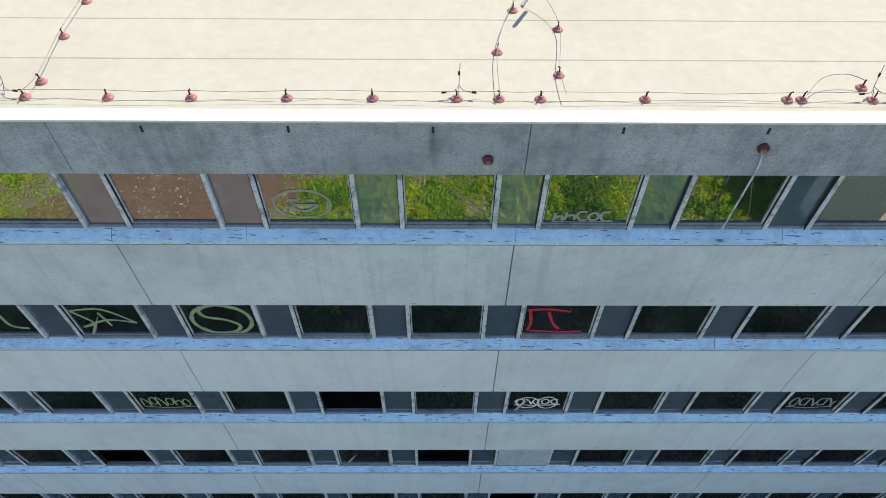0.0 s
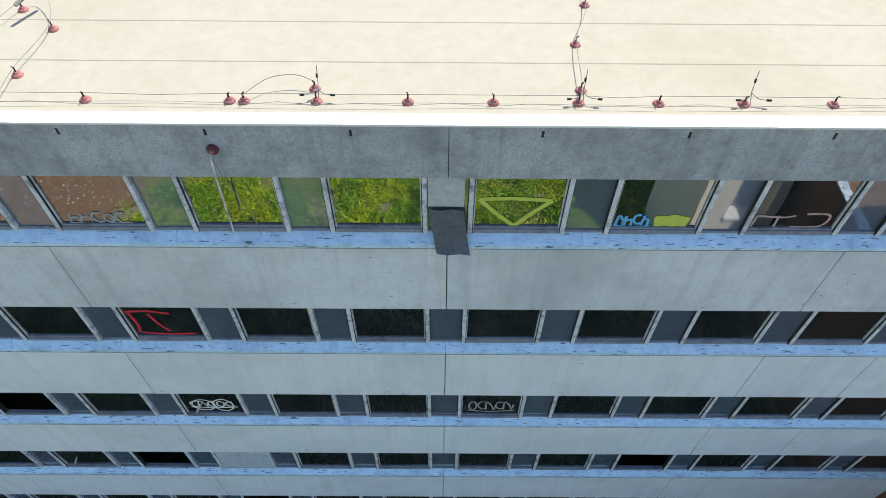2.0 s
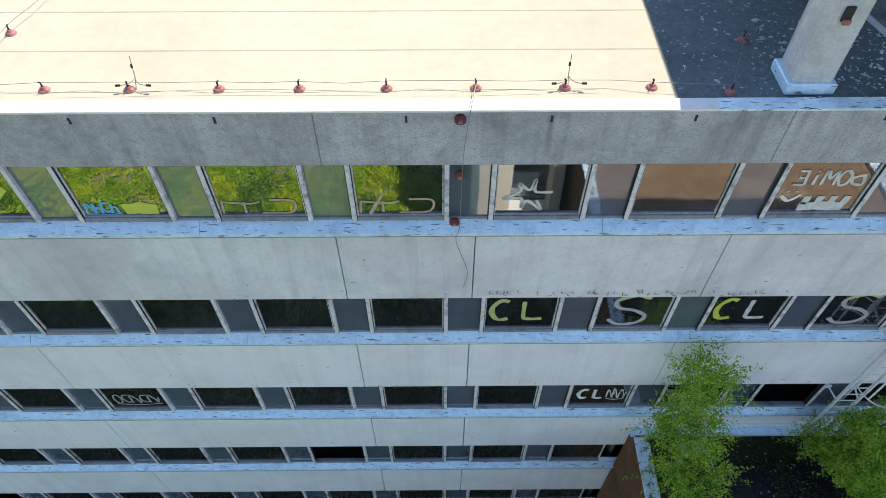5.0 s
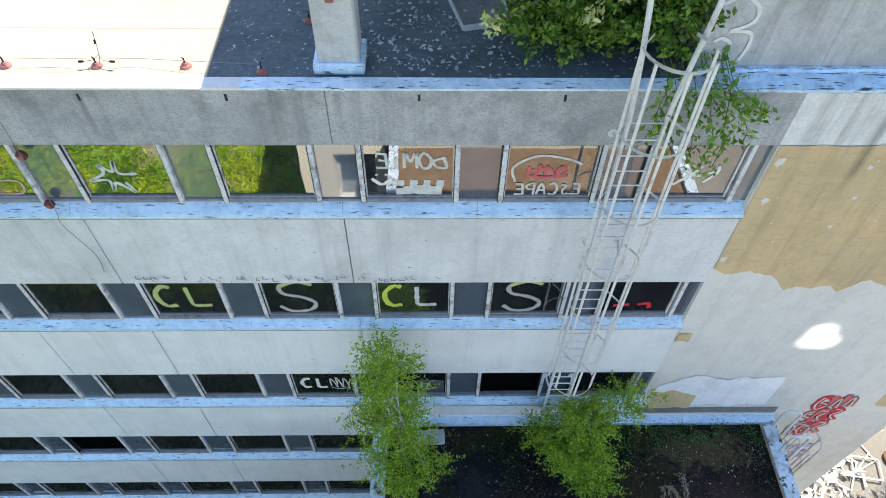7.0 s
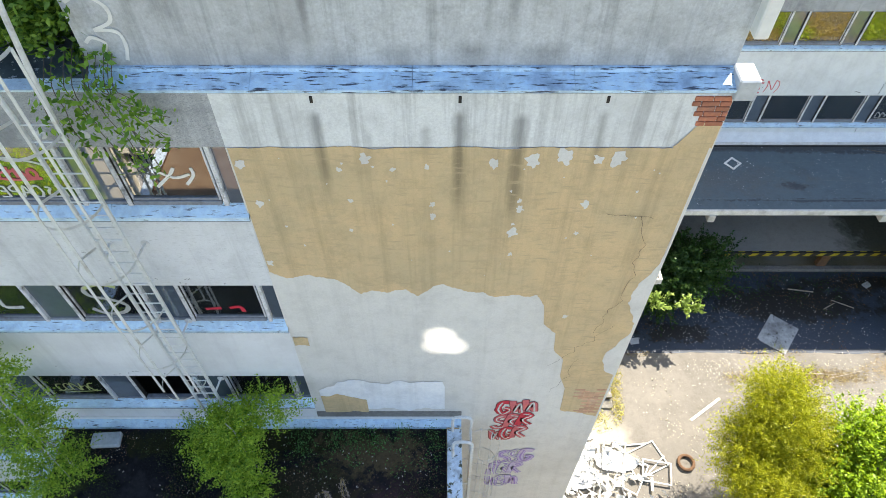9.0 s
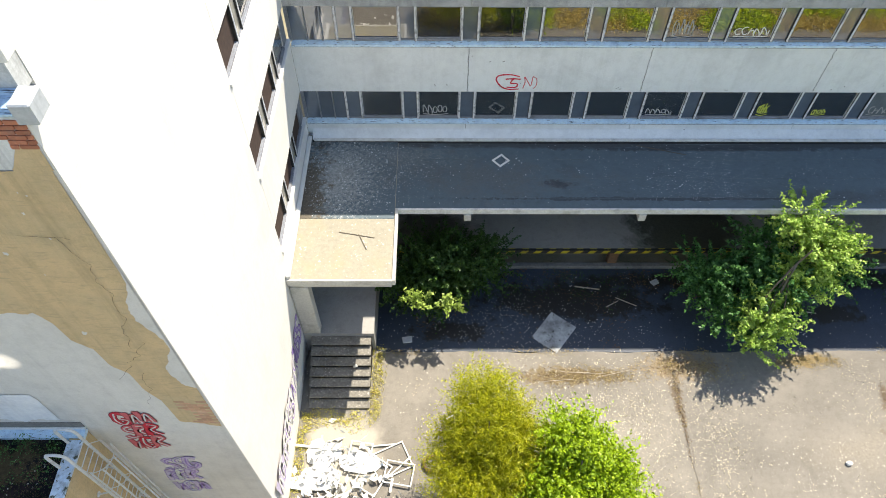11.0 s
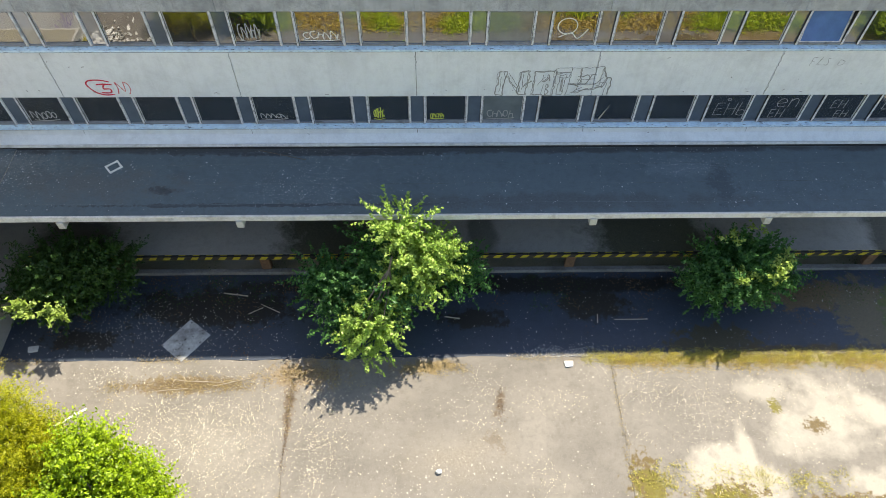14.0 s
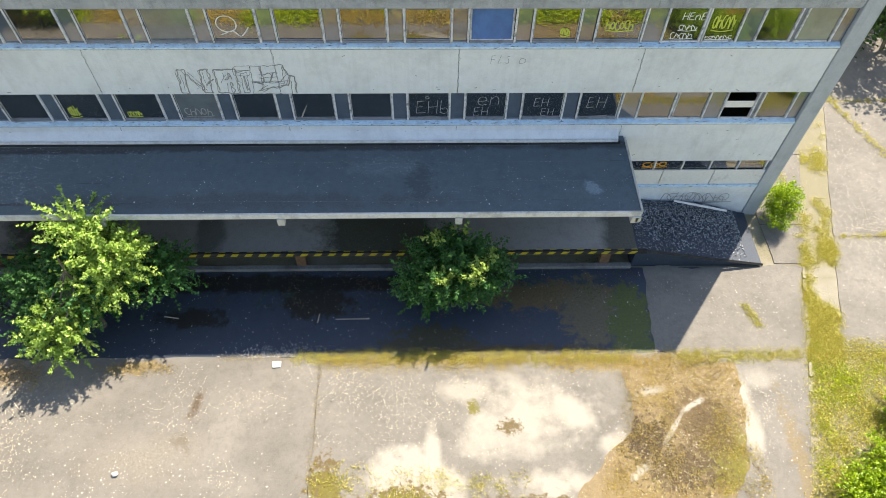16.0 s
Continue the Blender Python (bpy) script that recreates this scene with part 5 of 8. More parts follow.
def twin_window(x0, panel, panes, x1, z, height, row):
    """Last bay of the low wing: a grey infill panel and two panes side by side."""
    t = thing("window", (x0, YB, z), "pair of dusty panes beside a narrow grey infill panel", "window", "window bands")
    xs = [x0, panel] + [e for p in panes for e in p][1:] + [x1]
    part("infill_panel", box(x0 + 0.03, panel - 0.03, YB + 0.10, YB + 0.125, z, z + height), PANEL, t, "blue-grey painted glass infill")
    for a in (x0, panel, panes[0][1], panes[1][0]):
        part("post", box(a - 0.03, a + 0.03, YB + 0.03, YB + 0.16, z, z + height, None, 0.008), FRAME, t)
    part("gap_board", box(panes[0][1] + 0.032, panes[1][0] - 0.032, YB + 0.09, YB + 0.12, z, z + height), FRAME_DARK, t) if panes[1][0] - panes[0][1] > 0.1 else None
    for k, (a, b) in enumerate(panes):
        sash = part("sash", box(a + 0.032, b - 0.032, YB + 0.06, YB + 0.12, z, z + 0.06, None, 0.006), FRAME, t)
        part("sash_rail", box(a + 0.032, b - 0.032, YB + 0.07, YB + 0.12, z + height - 0.05, z + height), FRAME_DARK, sash)
        if row == 1 and x0 > 76 and k == 0:
            part("board", box(a + 0.034, b - 0.034, YB + 0.085, YB + 0.10, z + 0.55, z + 0.86), WHITE_PAINT, sash, "white board across the empty sash")
        else:
            part("pane", box(a + 0.034, b - 0.034, YB + 0.10, YB + 0.106, z + 0.06, z + height - 0.05), MURKY if row == 0 and x0 > 76 and k == 1 else PANE_DULL, sash)
    return t


for r, head in enumerate(B_HEAD):
    row_of[("b", r, 18)] = twin_window(73.26, 73.95, [(73.95, 75.22), (75.30, 76.42)], 76.45, head - 1.35, 1.35, r)
    row_of[("b", r, 19)] = twin_window(76.46, 77.10, [(77.10, 78.26), (78.46, 79.62)], 79.62, head - 1.35, 1.35, r)
for r, head in enumerate(B_HEAD):
    end = thing("window", (79.8, YB, head - 1.35), "narrow dark infill closing the window band at the corner pier", "window", "window bands")
    part("post", box(79.625, 79.69, YB + 0.03, YB + 0.16, head - 1.35, head, None, 0.008), FRAME, end)
    part("infill_panel", box(79.695, 80.095, YB + 0.10, YB + 0.125, head - 1.35, head), PANEL, end)
    end = thing("window", (36.7, YB, head - 1.35), "dark infill panels in the inner corner of the window band", "window", "window bands")
    part("post", box(35.916, 35.978, YB + 0.02, YB + 0.16, head - 1.35, head), FRAME_DARK, end)
    for q in range(3):
        xq = 35.98 + 0.525 * q
        part("post", box(xq, xq + 0.04, YB + 0.04, YB + 0.16, head - 1.35, head, None, 0.006), FRAME_DARK, end)
        part("infill_panel", box(xq + 0.042, xq + 0.523, YB + 0.10, YB + 0.125, head - 1.35, head), PANEL, end)


proto = {kind: window(kind, 1.50, 0.60, 1.22, 0.16, "window", PANE, DUSTY) for kind in ("shut", "open", "loose")}
used = set()
for r, head in enumerate(E_HEAD):
    for k in range(3):
        kind = "shut" if (r == 0 and k == 1) or (r == 1 and k == 2) else "open"
        w = put_window(kind, pose(XE, 12.9 + MOD * k, head - 1.22, 0, 0, 90), ("e", r, k))
        if kind == "open":
            # added sheet, coloured dark for the gloomy room behind the opening
            y0 = 12.9 + MOD * k + 0.64
            part("board", box(XE - 0.16, XE - 0.135, y0, y0 + 1.42, head - 1.2, head), DARK_BACKING, east, "dark brown sheet behind the empty opening, interior gloom put into its colour")
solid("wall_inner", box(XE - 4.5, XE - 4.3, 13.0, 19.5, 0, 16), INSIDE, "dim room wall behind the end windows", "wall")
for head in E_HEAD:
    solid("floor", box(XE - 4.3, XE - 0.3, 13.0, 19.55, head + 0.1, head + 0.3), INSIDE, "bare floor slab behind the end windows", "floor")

# outbuilding in front of the tall wing, seen only mirrored in its panes
out = thing("outbuilding", (21.2, -5, 0), "low cream-rendered outbuilding with a recessed window, in sun", "building")
OY = -3.3
part("wall", box(19.7, 20.9, -7.5, OY, -0.1, 8.0, None, 0.02), CREAM_WALL, out)
part("wall", box(22.35, 22.75, -7.5, OY, -0.1, 8.0, None, 0.02), CREAM_WALL, out)
part("wall", box(20.9, 22.35, -7.5, OY, -0.1, 4.4, None, 0.01), CREAM_WALL, out)
part("wall", box(20.9, 22.35, -7.5, OY, 6.9, 8.0, None, 0.01), CREAM_WALL, out)
part("roof", box(19.5, 22.9, -7.7, OY + 0.15, 8.0, 8.15, None, 0.02), ROOF_OLD, out)
part("sill", box(20.85, 22.4, OY - 0.5, OY + 0.08, 4.32, 4.44, None, 0.01), COPING, out)
ow = part("window_frame", box(20.9, 21.0, OY - 0.6, OY - 0.5, 4.44, 6.9), FRAME, out)
part("pane", box(21.0, 22.3, OY - 0.58, OY - 0.57, 4.44, 6.9), PANEL, ow)

# ---- low wing ----
joints_b = [35.915] + [42.0 + BAY * k for k in range(6)] + [B1]
cut_sill_b = [35.98 + 2.1 * k for k in range(22)]
wall_b = thing("wall_low_wing", (58, YB, 0), "shaded facade of grey-white panels with two window bands", "wall", kind="structure")
facade_panels(wall_b, joints_b, B_HEAD[0], 12.1, YB, YB + 0.3, FASCIA, "fascia_panel")
facade_panels(wall_b, joints_b, B_HEAD[1], B_HEAD[0] - 1.52, YB, YB + 0.24, RENDER_B)
facade_panels(wall_b, joints_b, 3.40, B_HEAD[1] - 1.52, YB, YB + 0.24, RENDER_B)
facade_panels(wall_b, joints_b[:7], -0.1, 3.39, YB + 0.1, YB + 0.3, SHELL)
for head in B_HEAD:
    sill_strip(wall_b, cut_sill_b, head - 1.35, YB, 0.16, SILL, 0.165)
solid("corner_pier", box(B1 + 0.01, 80.75, YB - 0.06, YB + 0.7, -0.1, 12.2, None, 0.02), PIER, "blue-grey sheet-clad corner pier", "pier", kind="")
solid("wall_low_end", box(80.45, 80.72, YB + 0.71, 36, -0.1, 12.15), RENDER_B, "end wall of the low wing", "wall")
solid("wall_low_rear", box(XE, 80.4, 35.7, 36, -0.1, 12.1), RENDER_B, "rear wall of the low wing", "wall")
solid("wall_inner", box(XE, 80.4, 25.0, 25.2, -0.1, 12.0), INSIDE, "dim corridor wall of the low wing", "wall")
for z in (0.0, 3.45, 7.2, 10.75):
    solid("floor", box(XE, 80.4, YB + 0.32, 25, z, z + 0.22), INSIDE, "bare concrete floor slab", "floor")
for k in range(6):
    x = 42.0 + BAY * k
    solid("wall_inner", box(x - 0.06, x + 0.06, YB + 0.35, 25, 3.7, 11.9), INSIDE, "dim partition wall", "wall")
solid("roof", box(XE, 80.7, YB + 0.1, 36, 12.1, 12.2), ROOF_OLD, "flat felt roof of the low wing", "roof")
# ground floor strip at the far corner: small panes over white boards
low = thing("low_window_band", (77, YB, 2.0), "strip of small dirty panes above white boards, graffiti below", "window band", kind="structure")
for k in range(5):
    a, b = 74.25 + 1.15 * k, 74.25 + 1.15 * (k + 1)
    part("pane", box(a + 0.04, b - 0.04, YB + 0.1, YB + 0.106, 2.84, 3.38), PANE, low)
    part("post", box(b - 0.03, b + 0.03, YB + 0.03, YB + 0.16, 2.82, 3.39), FRAME, low)
for k in range(3):
    a = 73.7 + 2.14 * k
    part("board", box(a + 0.01, a + 2.12, YB + 0.02, YB + 0.08, 1.95, 2.81, None, 0.006), WHITE_PAINT, low)
part("ledge", box(73.7, B1, YB - 0.05, YB + 0.1, 1.80, 1.94, None, 0.01), SILL, low)
part("plinth", box(73.7, B1, YB + 0.01, YB + 0.2, -0.1, 1.79), RENDER_B, low)

# ---- canopy over the loading dock ----
canopy = thing("canopy", (56, 17.6, CAN_Z), "long flat concrete canopy roofed with dark patched felt", "canopy", kind="structure")
part("roof_slab", box(39.42, 73.68, 16.02, YB - 0.005, CAN_Z - 0.16, CAN_Z), CANOPY, canopy, "dark felt with pale scuffs")
part("roof_slab", box(XE + 0.005, 39.415, 12.98, YB - 0.005, CAN_Z - 0.18, CAN_Z + 0.006), CANOPY_END, canopy, "bare pale concrete end piece")
# dark sheet stops near the low wing's shadow edge; its colour carries that shade
part("felt_sheet", box(XE + 0.05, 39.40, 15.55, YB - 0.05, CAN_Z + 0.008, CAN_Z + 0.018), CANOPY, canopy, "flaking felt over the shaded part, shade put into its colour")
for k, y in enumerate((16.55, 17.5, 18.45, 19.3)):
    wav = [(39.5 + 1.9 * q, y + 0.03 * math.sin(q * 1.3 + k)) for q in range(19)]
    part("felt_seam", strokes([wav], 0.025, lambda u, v, q: Vector((min(u, 73.6), v, CAN_Z + 0.004 + q))), ROOF_OLD, canopy, "lapped felt seam")
part("edge_trim", box(39.5, 73.70, 15.93, 16.015, CAN_Z - 0.20, CAN_Z + 0.05, None, 0.01), TRIM, canopy, "pale edge")
part("edge_trim", box(39.42, 39.53, 12.90, 16.015, CAN_Z - 0.22, CAN_Z + 0.06, None, 0.015), PALE_CONC, canopy, "pale edge")
part("edge_trim", box(XE + 0.005, 39.415, 12.90, 12.975, CAN_Z - 0.24, CAN_Z + 0.03, None, 0.01), PALE_CONC, canopy, "pale edge")
part("edge_trim", box(73.685, 73.76, 16.02, YB - 0.1, CAN_Z - 0.18, CAN_Z + 0.04, None, 0.01), PALE_CONC, canopy, "pale edge")
part("wall_flashing", tube([(XE + 0.25, YB - 0.33, CAN_Z + 0.07), (55, YB - 0.34, CAN_Z + 0.085), (73.4, YB - 0.34, CAN_Z + 0.08)], 0.06, 8), TRIM, canopy, "rolled metal flashing")
part("apron", prism([(YB - 0.004, CAN_Z + 0.36), (YB - 0.30, CAN_Z + 0.10), (YB - 0.30, CAN_Z + 0.01), (YB - 0.004, CAN_Z + 0.01)], XE + 0.2, 73.42), RENDER_B, canopy, "sloping rendered apron against the wall")
part("felt_upstand", prism([(YB - 0.305, CAN_Z + 0.05), (YB - 0.36, CAN_Z + 0.03), (YB - 0.46, CAN_Z + 0.006), (YB - 0.305, CAN_Z + 0.006)], XE + 0.2, 73.5), BLACK, canopy, "dark felt upstand")
part("wall_flashing", box(XE + 0.004, XE + 0.16, 12.98, YB - 0.2, CAN_Z + 0.02, CAN_Z + 0.18, None, 0.03), SUN_WALL, canopy, "rolled metal flashing")
for k in range(6):
    x = 42.0 + BAY * k
    part("beam", box(x - 0.13, x + 0.13, 15.86, YB - 0.01, CAN_Z - 0.50, CAN_Z - 0.165, None, 0.02), PALE_CONC, canopy)
part("beam", box(73.5, 73.72, 15.86, YB - 0.01, CAN_Z - 0.46, CAN_Z - 0.17, None, 0.02), PALE_CONC, canopy)
part("beam", box(XE + 0.01, 39.4, 13.02, 13.3, CAN_Z - 0.52, CAN_Z - 0.185, None, 0.02), PALE_CONC, canopy)
solid("wing_wall", box(XE + 0.02, XE + 0.66, 12.98, 13.34, DOCK_Z, CAN_Z - 0.53, None, 0.02), PALE_CONC, "pale concrete pier carrying the canopy end", "pier", kind="")

# ---- loading dock ----
dock = thing("loading_dock", (56, 17, 0), "long concrete loading dock with an open void under its edge", "loading dock", kind="structure")
part("platform", box(38.55, 74.6, 16.92, YB + 0.09, DOCK_Z - 0.2, DOCK_Z), DOCK, dock, "smooth grey screed with dark damp patches")
part("platform", box(XE + 0.005, 38.545, 12.98, YB + 0.09, -0.1, DOCK_Z), DOCK, dock)
part("back_wall", box(38.55, 74.6, 17.7, 17.9, -0.1, DOCK_Z - 0.21), SHELL, dock)
part("plinth", box(38.55, 74.6, 16.80, 17.02, -0.1, 0.16, None, 0.02), SHELL, dock, "low concrete upstand")
for k in range(7):
    x = 41.95 + BAY * k - BAY
    if x > 38.6:
        part("post", box(x - 0.2, x + 0.2, 16.95, 17.2, 0.165, DOCK_Z - 0.205, None, 0.02), RUSTY, dock, "rust-stained stub post")
# sloping end of the dock
bm = prism([(16.95, 0), (19.7, 0), (19.7, 1), (16.95, 1)], 74.62, 80.2)
for v in bm.verts:
    k = max(0.0, min(1.0, (v.co.x - 74.62) / 5.6))
    v.co.z = -0.05 if v.co.z < 0.5 else DOCK_Z * (1 - k) * 0.9 + 0.03
part("ramp", bm, LANE, dock, "sloping ramp")
guard = thing("edge_guard", (56, 16.85, DOCK_Z), "yellow and black striped steel guard along the dock edge", "edge guard")
part("channel", box(38.6, 75.0, 16.80, 16.918, DOCK_Z - 0.17, DOCK_Z + 0.03, None, 0.008), BLACK, guard)
x = 38.7
while x < 74.6:
    bm = bmesh.new()
    q = [bm.verts.new(p) for p in ((x, 16.797, DOCK_Z - 0.165), (x + 0.27, 16.797, DOCK_Z - 0.165), (x + 0.40, 16.797, DOCK_Z + 0.02), (x + 0.13, 16.797, DOCK_Z + 0.02),
                                   (x + 0.13, 16.91, DOCK_Z + 0.034), (x + 0.40, 16.91, DOCK_Z + 0.034))]
    bm.faces.new((q[0], q[1], q[2], q[3]))
    bm.faces.new((q[3], q[2], q[5], q[4]))
    part("stripe", bm, YELLOW, guard)
    x += 0.555
bm = bmesh.new()
tube([(75.0, 16.86, DOCK_Z - 0.06), (77.5, 16.87, 0.64), (80.2, 16.9, 0.06)], 0.07, 4, bm)
part("sloping_rail", bm, BLACK, guard, "black rail running down the ramp")

# steps beside the sunny wall
stairs = thing("stairs", (37.2, 11.8, 0), "worn concrete steps strewn with rubble", "stairs", kind="structure")
for k in range(7):
    y1 = 12.975 - k * 0.345
    z1 = DOCK_Z - (k + 1) * DOCK_Z / 7.6
    part("tread", box(XE + 0.30, 38.45, y1 - 0.37, y1 - 0.002, z1 - 0.065, z1, None, 0.014), STEP, stairs)
    # risers coloured black for the shade below each tread
    part("riser", box(XE + 0.32, 38.43, y1 - 0.27, y1 - 0.003, -0.1, z1 - 0.067), BLACK, stairs, "black riser, shade under the tread put into its colour")

# ---- low annex in front of the tall wing ----
annex = thing("annex", (27.7, 0, 0), "low annex with a mossy black felt roof and pale parapets", "annex")
AX0, AX1, AZ = 22.98, 32.60, 7.88
part("wall", box(AX0, AX0 + 0.3, -9, YA - 0.002, -0.1, AZ + 0.06), RUST_WALL, annex, "rust-orange plaster, colour darkened for its deep shade")
part("wall", box(AX1 - 0.3, AX1, -9, YA - 0.002, -0.1, AZ + 0.06), OCHRE, annex)
part("wall", box(AX0 + 0.301, AX1 - 0.301, -9, -8.7, -0.1, AZ + 0.06), WHITE_WALL, annex)
part("roof", box(AX0 + 0.301, AX1 - 0.301, 0.4, YA - 0.002, AZ - 0.3, AZ), ANNEX, annex, "mossy black felt")
# unseen front of the roof, coloured only for the mirror image in the panes
part("roof", box(AX0 + 0.301, AX1 - 0.301, -2.6, 0.398, AZ - 0.3, AZ), EARTH, annex, "unseen brown stretch added for the panes to mirror")
part("roof", box(AX0 + 0.301, AX1 - 0.301, -8.69, -2.602, AZ - 0.3, AZ), ROOF, annex, "unseen cream stretch added for the panes to mirror")
for a in [YA - 0.30 - 2.0 * k for k in range(8)]:
    for x0 in (AX0 - 0.05, AX1 - 0.29):
        part("parapet_cap", box(x0, x0 + 0.34, a - 1.985, a, AZ + 0.062, AZ + 0.13, None, 0.012), CAP, annex)
part("upstand", prism([(YA - 0.004, AZ + 0.15), (YA - 0.05, AZ + 0.14), (YA - 0.235, AZ + 0.095), (YA - 0.25, AZ + 0.005), (YA - 0.004, AZ + 0.005)], AX0 - 0.1, AX1 + 0.05), SILL, annex, "sheet-metal upstand")
part("upstand_cap", prism([(YA - 0.004, AZ + 0.20), (YA - 0.045, AZ + 0.195), (YA - 0.055, AZ + 0.145), (YA - 0.004, AZ + 0.145)], AX0 - 0.12, AX1 + 0.06), COPING, annex, "white edge strip")
part("wall_foot", prism([(YA - 0.003, AZ + 0.46), (YA - 0.02, AZ + 0.44), (YA - 0.025, AZ + 0.21), (YA - 0.003, AZ + 0.21)], A1 + 0.03, AX1 + 0.05), SHELL, annex, "dirty mortar fillet")
slab = box(-0.33, 0.33, -0.17, 0.17, 0.0, 0.16, None, 0.025)
bmesh.ops.transform(slab, matrix=pose(24.3, 6.1, AZ, 0, 0, 3), verts=slab.verts)
solid("block", slab, ZINC, "weathered grey sheet-metal box on the annex roof", "metal box", kind="")

# ---- trees and shrubs ----
# crown in a sunlit green, lower crown in a shade-darkened green
big_tree = tree("tree", (53.4, 14.3, 0), [(54.0, 15.7, 4.6, 0.75, 0.55, 0.75), (54.8, 15.2, 3.6, 1.05, 0.7, 0.85), (54.4, 14.5, 2.7, 0.9, 0.55, 0.75), (53.0, 13.2, 2.0, 0.85, 0.6, 0.8), (52.5, 12.6, 1.3, 0.55, 0.35, 0.45)],
                430, 46, 0.15, 0.072, GREEN_MID, BARK, "broad young tree growing in the dock lane, top in sun", "tree", 21, 0.11, 14, 0.45, 1.05, 0.6)
leaf_part("lower_crown", shoot_points([(51.4, 15.0, 1.8, 1.3, 0.9, 0.8), (55.9, 15.4, 2.2, 1.1, 0.8, 0.8), (53.3, 14.6, 2.0, 1.5, 1.0, 0.9), (53.2, 15.6, 3.2, 1.0, 0.6, 0.7), (53.7, 14.1, 2.7, 0.7, 0.5, 0.7), (51.9, 13.6, 1.4, 0.8, 0.6, 0.6)], 720, 46, 1.1, 121), 0.068, GREEN_SHADE, big_tree, 122, 0.0, 1.0, "lower leaves in darker green, shade put into the colour", 0.5)
# shrub leaves darkened for shade, with paler tips coloured as sunlit
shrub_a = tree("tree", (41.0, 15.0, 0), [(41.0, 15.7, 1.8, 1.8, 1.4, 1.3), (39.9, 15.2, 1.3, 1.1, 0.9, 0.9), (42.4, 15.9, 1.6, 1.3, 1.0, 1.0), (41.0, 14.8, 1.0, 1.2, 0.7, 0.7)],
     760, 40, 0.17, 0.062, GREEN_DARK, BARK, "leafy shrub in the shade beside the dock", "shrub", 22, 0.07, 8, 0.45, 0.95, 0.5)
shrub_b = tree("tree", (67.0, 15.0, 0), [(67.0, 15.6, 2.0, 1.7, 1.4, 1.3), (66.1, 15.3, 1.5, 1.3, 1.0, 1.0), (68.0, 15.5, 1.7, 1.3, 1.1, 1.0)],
     820, 40, 0.16, 0.066, GREEN_SHADE, BARK, "round shrub in the shaded lane, shade put into its dark green", "shrub", 23, 0.07, 8, 0.45, 0.8, 0.5)
leaf_part("sunlit_crown", shoot_points([(41.35, 13.75, 2.0, 0.45, 0.22, 0.22), (40.2, 13.9, 2.1, 0.5, 0.2, 0.2)], 34, 24, 0.45, 91), 0.075, GREEN_PALE, shrub_a, 92, 0.0, 1.0, "paler shoots, sunlight put into the leaf colour", 0.9)
leaf_part("sunlit_crown", shoot_points([(67.75, 14.6, 2.9, 0.22, 0.3, 0.4), (67.9, 14.9, 3.1, 0.3, 0.3, 0.3), (66.4, 15.9, 3.5, 0.5, 0.3, 0.15), (67.3, 16.2, 3.6, 0.4, 0.3, 0.15), (66.7, 14.7, 2.7, 0.7, 0.3, 0.2), (68.3, 15.4, 2.9, 0.3, 0.3, 0.2)], 60, 13, 0.3, 93), 0.075, GREEN_PALE, shrub_b, 94, 0.0, 1.0, "paler shoots, sunlight put into the leaf colour", 0.9)
tree("tree", (42.3, 7.4, 0), [(42.3, 8.9, 4.5, 0.85, 0.8, 1.0), (43.0, 8.4, 3.7, 0.8, 0.8, 1.0), (42.2, 8.3, 3.6, 0.9, 1.0, 1.2), (41.6, 7.6, 3.0, 0.9, 1.2, 1.2), (43.1, 7.9, 3.0, 0.9, 1.2, 1.2), (42.3, 7.0, 2.4, 1.3, 1.3, 1.2)],
     4600, 30, 0.15, 0.020, GREEN_YELLOW, BARK, "fine-leaved yellow-green willow bush in full sun", "bush", 24, 0.08, 9, 0.45, 0.85, 0.35, 2.6)
tree("tree", (45.0, 6.6, 0), [(44.9, 8.0, 3.8, 0.95, 0.8, 0.9), (45.8, 7.5, 2.9, 1.0, 0.8, 0.9), (44.5, 7.0, 2.9, 1.1, 1.0, 1.0), (44.5, 6.5, 2.2, 1.2, 1.1, 1.0), (46.1, 6.8, 2.2, 1.1, 1.1, 1.0)],
     2600, 20, 0.15, 0.054, GREEN_LIGHT, BARK, "bright green bush in full sun on the yard", "bush", 25, 0.08, 9, 0.45, 0.7, 0.8)
tree("tree", (23.75, 5.5, AZ), [(23.5, 5.95, 11.5, 0.5, 0.36, 1.05), (23.5, 5.65, 10.0, 0.72, 0.5, 0.85), (23.8, 5.1, 8.8, 0.85, 0.5, 0.5)],
     500, 40, 0.15, 0.030, BIRCH_LEAF, BIRCH, "slender young birch rooted in the annex roof", "birch", 26, 0.035, 9, 0.6, 0.6, 0.4)
tree("tree", (27.75, 5.75, AZ), [(27.7, 5.85, 9.35, 0.62, 0.4, 0.55), (27.5, 5.4, 8.75, 0.75, 0.45, 0.45), (28.5, 6.15, 9.75, 0.6, 0.22, 0.26), (26.8, 5.9, 8.75, 0.32, 0.3, 0.3), (27.9, 5.0, 8.3, 0.5, 0.35, 0.3)],
     640, 40, 0.15, 0.030, BIRCH_LEAF, BIRCH, "bushy young birch rooted in the annex roof", "birch", 27, 0.035, 8, 0.6, 0.5, 0.4)
